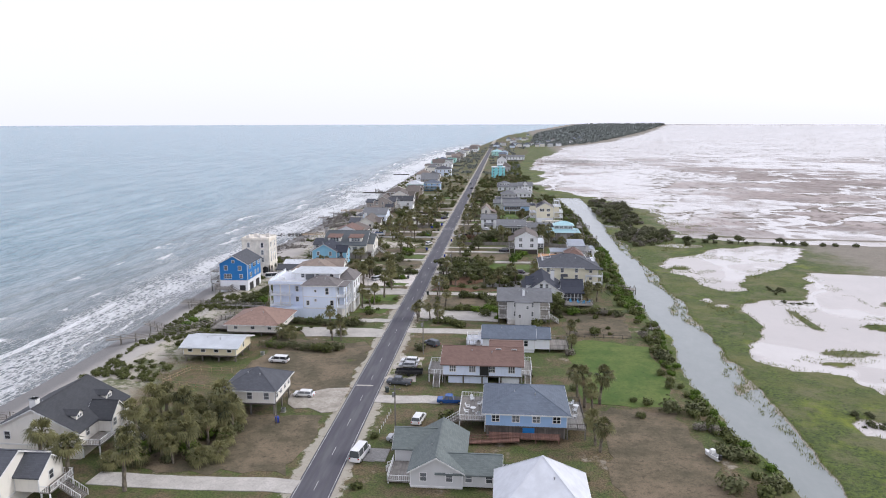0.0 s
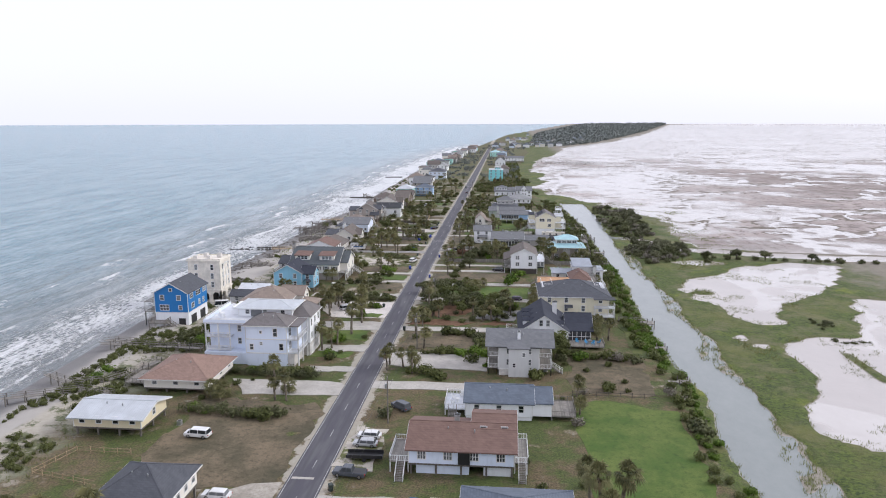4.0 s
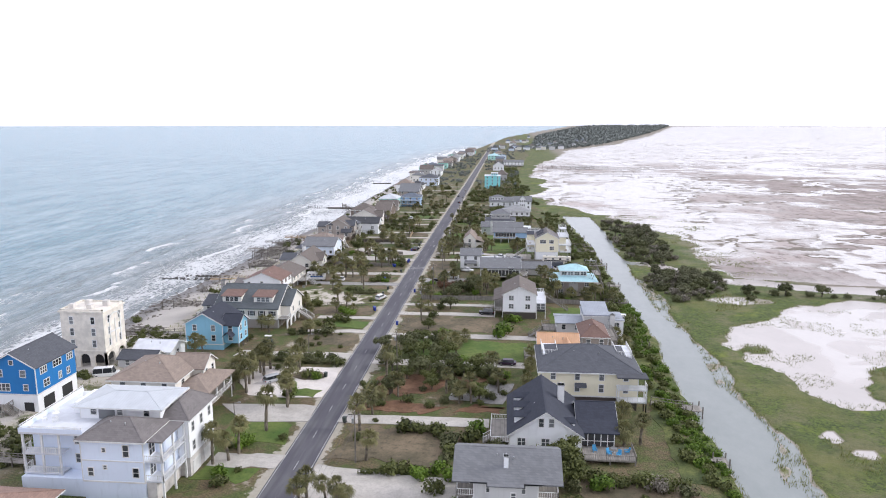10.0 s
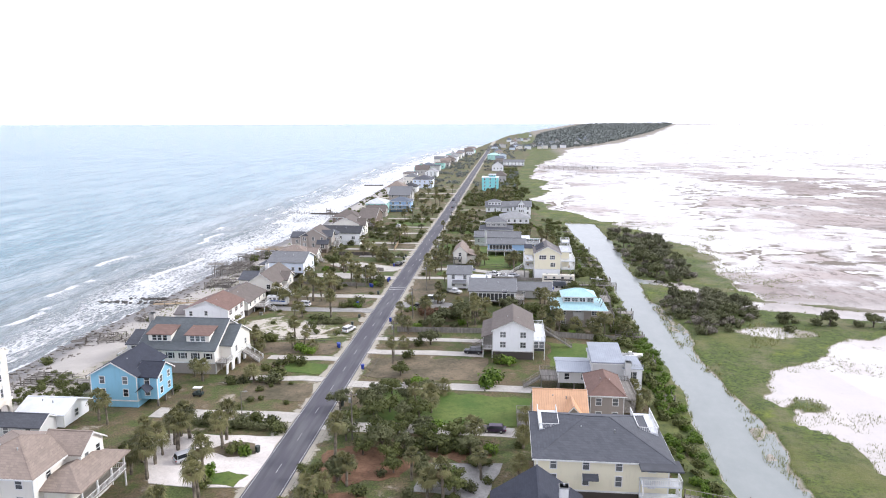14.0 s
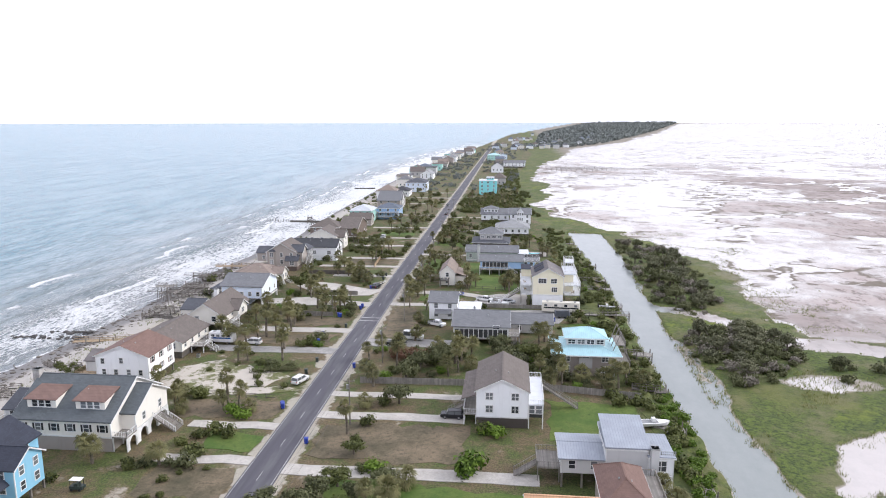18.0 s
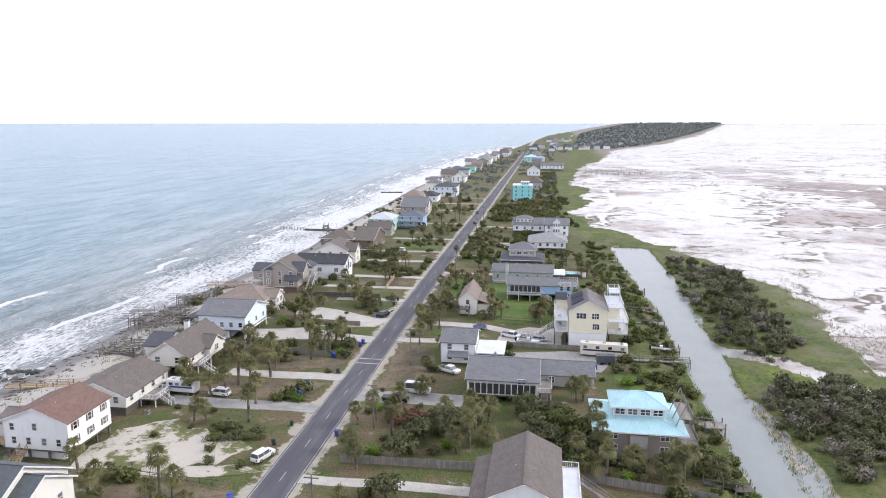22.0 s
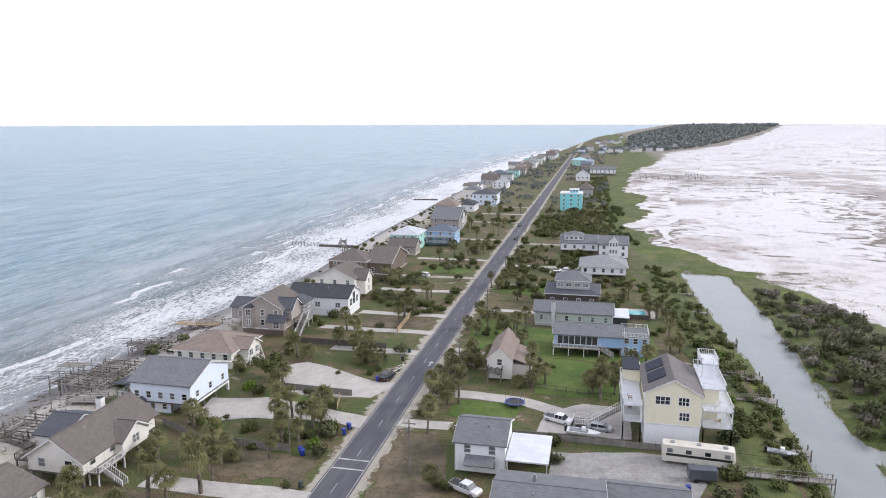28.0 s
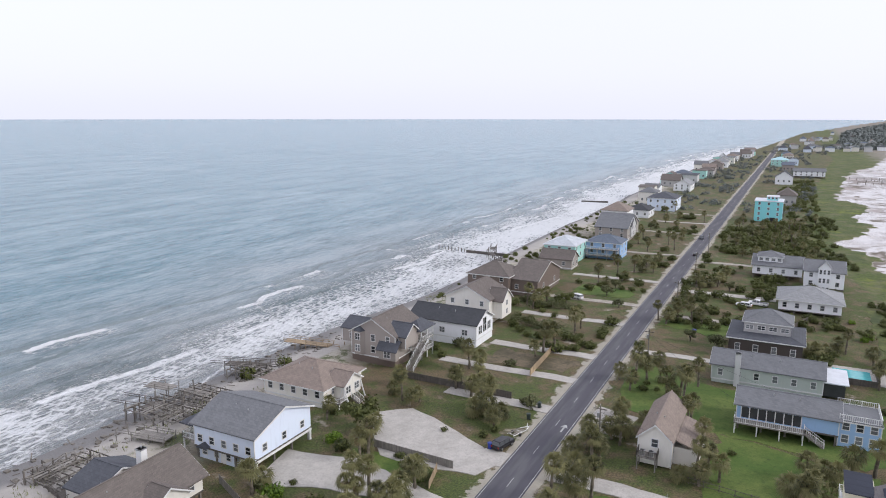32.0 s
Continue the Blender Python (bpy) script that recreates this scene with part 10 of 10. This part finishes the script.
# ---- deck furniture, air conditioners, a boat trailer ----
def deck_chair(x, y, z, turn, mat, label):
    ob = thing("deck_chair", x, y, z, label, "chair", "deck chairs")
    ob.rotation_euler = (0, 0, radians(turn))
    lpart("seat", Shape().box(-0.3, 0.3, -0.3, 0.35, 0.34, 0.4), mat, ob)
    lpart("backrest", Shape().prism([(-0.3, 0.3, 0.36), (-0.3, 0.36, 0.36), (-0.3, 0.62, 1.1), (-0.3, 0.56, 1.1)], (0.6, 0, 0)), mat, ob)
    for sx in (-1, 1):
        lpart("armrest", Shape().box(sx * 0.36 - 0.06, sx * 0.36 + 0.06, -0.34, 0.4, 0.58, 0.63), mat, ob)
        for ly in (-0.28, 0.3):
            lpart("leg", Shape().box(sx * 0.33 - 0.03, sx * 0.33 + 0.03, ly - 0.04, ly + 0.04, 0, 0.6), mat, ob)


def deck_table(x, y, z, mat, label):
    ob = thing("deck_table", x, y, z, label, "table", "deck tables")
    lpart("tabletop", Shape().cyl(0, 0, 0.7, 0.75, 0.6, 0.6, 12), mat, ob)
    lpart("pedestal", Shape().cyl(0, 0, 0.02, 0.7, 0.06, 0.05, 8), mat, ob)
    lpart("foot", Shape().cyl(0, 0, 0, 0.03, 0.3, 0.26, 10), mat, ob)


CHAIRBLUE = plain("blue_plastic", (0.05, 0.30, 0.55), 0.45)
for x, y, z, turn, m, lab in ((23.4, 127, 2.4, 90, WHITE, "white adirondack chair on the deck of the blue house"), (23.5, 129.4, 2.4, 80, WHITE, "white adirondack chair on the deck of the blue house"), (25.6, 126.2, 2.4, 200, WHITE, "white adirondack chair on the deck of the blue house"), (25.7, 131, 2.4, 270, WHITE, "white adirondack chair on the deck of the blue house"), (24.2, 133.4, 2.4, 20, WHITE, "white adirondack chair on the deck of the blue house"),
                              (44.4, 127, 2.2, 250, WHITE, "white chair on the rear timber deck"), (44.6, 130, 2.2, 280, WHITE, "white chair on the rear timber deck"), (44.2, 133, 2.2, 300, WHITE, "white chair on the rear timber deck"),
                              (22.4, 175.4, 1.4, 90, WHITE, "white chair on a pale deck"), (22.5, 178, 1.4, 70, WHITE, "white chair on a pale deck"), (24, 179.5, 1.4, 0, WHITE, "white chair on a pale deck"),
                              (54.6, 218.6, 0.9, 30, CHAIRBLUE, "bright blue chair on the grey deck"), (56.2, 218.2, 0.9, 330, CHAIRBLUE, "bright blue chair on the grey deck"), (57.8, 219.4, 0.9, 280, CHAIRBLUE, "bright blue chair on the grey deck"), (52.2, 219.6, 0.9, 10, CHAIRBLUE, "bright blue chair on the grey deck"),
                              (-39.5, 203.4, 10.45, 120, WHITE, "white chair on the roof terrace"), (-37.4, 203, 10.45, 200, WHITE, "white chair on the roof terrace"), (-39.6, 206.6, 10.45, 60, WHITE, "white chair on the roof terrace"), (-38.6, 212.6, 10.45, 10, WHITE, "white chair on the roof terrace"),
                              (46.6, 399, 7.3, 90, WOODTAN, "tan wooden chair on a balcony"), (46.8, 402, 4.3, 90, WOODTAN, "tan wooden chair on a balcony"), (61.6, 399, 7.3, 270, WHITE, "white chair on the upper deck"), (61.8, 398.4, 4.3, 200, WOODTAN, "tan wooden chair on the lower deck")):
    deck_chair(x, y, z, turn, m, lab)
for x, y, z, m, lab in ((24.6, 128.2, 2.4, WHITE, "round white table on a deck"), (-38.5, 204.8, 10.45, WHITE, "round white table on the roof terrace"), (55.6, 219.9, 0.9, METAL, "round grey table on the deck"), (23.2, 176.6, 1.4, WHITE, "round white table on a pale deck"), (45, 131.5, 2.2, WHITE, "round white table on the rear deck")):
    deck_table(x, y, z, m, lab)


def air_conditioner(x, y, z, label):
    ob = thing("air_conditioner", x, y, z, label, "air conditioner", "air conditioners")
    lpart("casing", loft([ring(-0.42, 0.42, 0.84, 0.06, 0.05), ring(-0.42, 0.42, 0.84, 0.85, 0.05)]), METAL, ob)
    lpart("fan_grille", Shape().cyl(0, 0, 0.85, 0.9, 0.34, 0.3, 12), BLACK, ob)
    lpart("plinth", Shape().box(-0.5, 0.5, -0.5, 0.5, 0, 0.06), CONCRETE, ob)


for x, y, z, lab in ((17.6, 421.0, 2.4, "grey air conditioner on a bracket deck of the cottage"), (19.0, 421.1, 2.4, "grey air conditioner on a bracket deck of the cottage"), (31.0, 109.6, 0.0, "air conditioner beside the grey cottage"), (47.8, 232, 0.0, "air conditioner beside the gabled house"), (42.8, 200, 0.0, "air conditioner beside the balconied house"),
                     (-14.6, 130, 0.0, "air conditioner beside the stilt cottage"), (-36.6, 341, 0.0, "air conditioner beside the ranch house"), (27, 379, 0.0, "air conditioner behind the white cottage"), (-31, 164, 0.0, "air conditioner beside the low cottage"), (-28.2, 226, 0.0, "air conditioner beside the tan-roofed house")):
    air_conditioner(x, y, z, lab)

ob = thing("boat_trailer", -4.9, 423.4, 0.12, "empty galvanised boat trailer beside the road", "trailer", "parked vehicles")
ob.rotation_euler = (0, 0, radians(70))
lpart("frame", Shape().beam((-2.4, -0.7, 0.5), (1.2, -0.7, 0.5), 0.1).beam((-2.4, 0.7, 0.5), (1.2, 0.7, 0.5), 0.1).beam((1.2, -0.7, 0.5), (2.8, 0, 0.5), 0.1).beam((1.2, 0.7, 0.5), (2.8, 0, 0.5), 0.1).beam((-2.0, -0.7, 0.5), (-2.0, 0.7, 0.5), 0.1).beam((0, -0.7, 0.5), (0, 0.7, 0.5), 0.1), WHITE, ob)
lpart("winch_post", Shape().beam((2.2, 0, 0.5), (2.4, 0, 1.3), 0.09), WHITE, ob)
lpart("bunk", Shape().box(-2.4, 0.8, -0.5, -0.38, 0.62, 0.74), WOODGREY, ob)
lpart("bunk", Shape().box(-2.4, 0.8, 0.38, 0.5, 0.62, 0.74), WOODGREY, ob)
for sy in (-1, 1):
    t = Shape()
    t.prism([(-0.8 + 0.3 * math.cos(6.2832 * k / 12), sy * 0.82, 0.3 + 0.3 * math.sin(6.2832 * k / 12)) for k in range(12)], (0, sy * 0.2, 0))
    lpart("wheel", t, TYRE, ob)

# a low row of marker stakes and a worn road mark
ob = thing("marker_stakes", 7.0, 126, 0, "short pale stakes in a row on the verge", "stakes")
for k in range(7):
    part("stake", Shape().box(6.9 + 0.1 * k - 0.06, 6.9 + 0.1 * k + 0.06, 122 + 1.6 * k, 122.12 + 1.6 * k, -0.1, 0.7), TRIM, ob)
part("arrow_mark", Shape().prism([(0.9, 429.4, 0.0), (1.5, 430.8, 0.0), (1.9, 430.8, 0.0), (2.4, 429.4, 0.0), (1.85, 429.8, 0.0), (1.85, 427.6, 0.0), (1.5, 427.6, 0.0), (1.5, 429.8, 0.0)], (0, 0, 0.069)), PAINT_W, road)
part("mended_patch", Shape().box(-2.6, 1.2, 145.2, 145.9, 0.0, 0.066), CONCRETE, road)


# ---- wrecked beach decks: leaning posts, crossed braces, bare joists ----
def wreck(x0, x1, y0, y1, z, seed, label):
    r = random.Random(seed)
    ob = thing("wrecked_deck", (x0 + x1) / 2, (y0 + y1) / 2, -1, label, "ruined deck", "wrecked beach decks")
    xs, ys = np.arange(x0, x1 + 0.1, 2.6), np.arange(y0, y1 + 0.1, 2.4)
    for x in xs:
        for y in ys:
            if r.random() < 0.85:
                g = float(ground_height(np.array([x]), np.array([y]))[0])
                part("post", Shape().beam((x, y, g - 0.5), (x + r.uniform(-0.2, 0.2), y + r.uniform(-0.2, 0.2), z + r.choice((0.0, 1.0, 1.1))), 0.22), r.choice((WOODGREY, PILE, WOODDARK)), ob)
        if r.random() < 0.7:
            part("cross_brace", Shape().beam((x, y0, z - 1.9), (x, y1, z - 0.2), 0.1, 0.16), r.choice((WOODGREY, WOODDARK)), ob)
            part("handrail", Shape().beam((x, y0, z + 1.0), (x + r.uniform(-0.2, 0.2), y1, z + r.uniform(0.6, 1.0)), 0.1, 0.1), WOODGREY, ob)
        part("girder", Shape().beam((x, y0 - 0.3, z - 0.1), (x, y1 + 0.3, z - 0.1 + r.uniform(-0.25, 0.1)), 0.12, 0.24), WOODGREY, ob)
    for y in ys:
        a, b = sorted(r.sample(range(len(xs)), 2)) if len(xs) > 2 else (0, len(xs) - 1)
        part("joist", Shape().beam((x0, y, z + 0.1), (x1, y, z + 0.1 + r.uniform(-0.3, 0.1)), 0.1, 0.2), WOODGREY, ob)
        part("joist", Shape().beam((x0, y + 1.2, z + 0.1), (x1, y + 1.2, z + 0.1 + r.uniform(-0.3, 0.1)), 0.1, 0.2), WOODDARK, ob)
        part("brace", Shape().beam((xs[a], y, z - 0.2), (xs[b], y, z - 2.0), 0.1, 0.16), WOODGREY, ob)
    for k in range(int((x1 - x0) * 1.2)):
        if r.random() < 0.22:
            px = x0 + k / 1.2
            part("plank", Shape().box(px, px + 0.5, y0, y0 + (y1 - y0) * r.uniform(0.4, 1.0), z + 0.2, z + 0.25), r.choice((WOODGREY, PILE)), ob)


wreck(-75, -62, 395, 403, 1.8, 1, "grey wrecked timber deck frame on leaning posts over the beach")
wreck(-73, -63, 405.5, 411.5, 1.6, 2, "grey broken deck joists standing in the wash")
wreck(-68, -59, 371, 381, 1.2, 3, "dark collapsed timber deck beside the cream house")
wreck(-74, -65, 421, 427, 1.3, 4, "grey skeleton of a beach walkway with crossed braces")
wreck(-70, -62, 309, 314, 0.8, 5, "dark low deck frame half buried in the beach")
wreck(-71, -61, 278, 286, 0.7, 6, "weathered deck frame reaching across the sand")
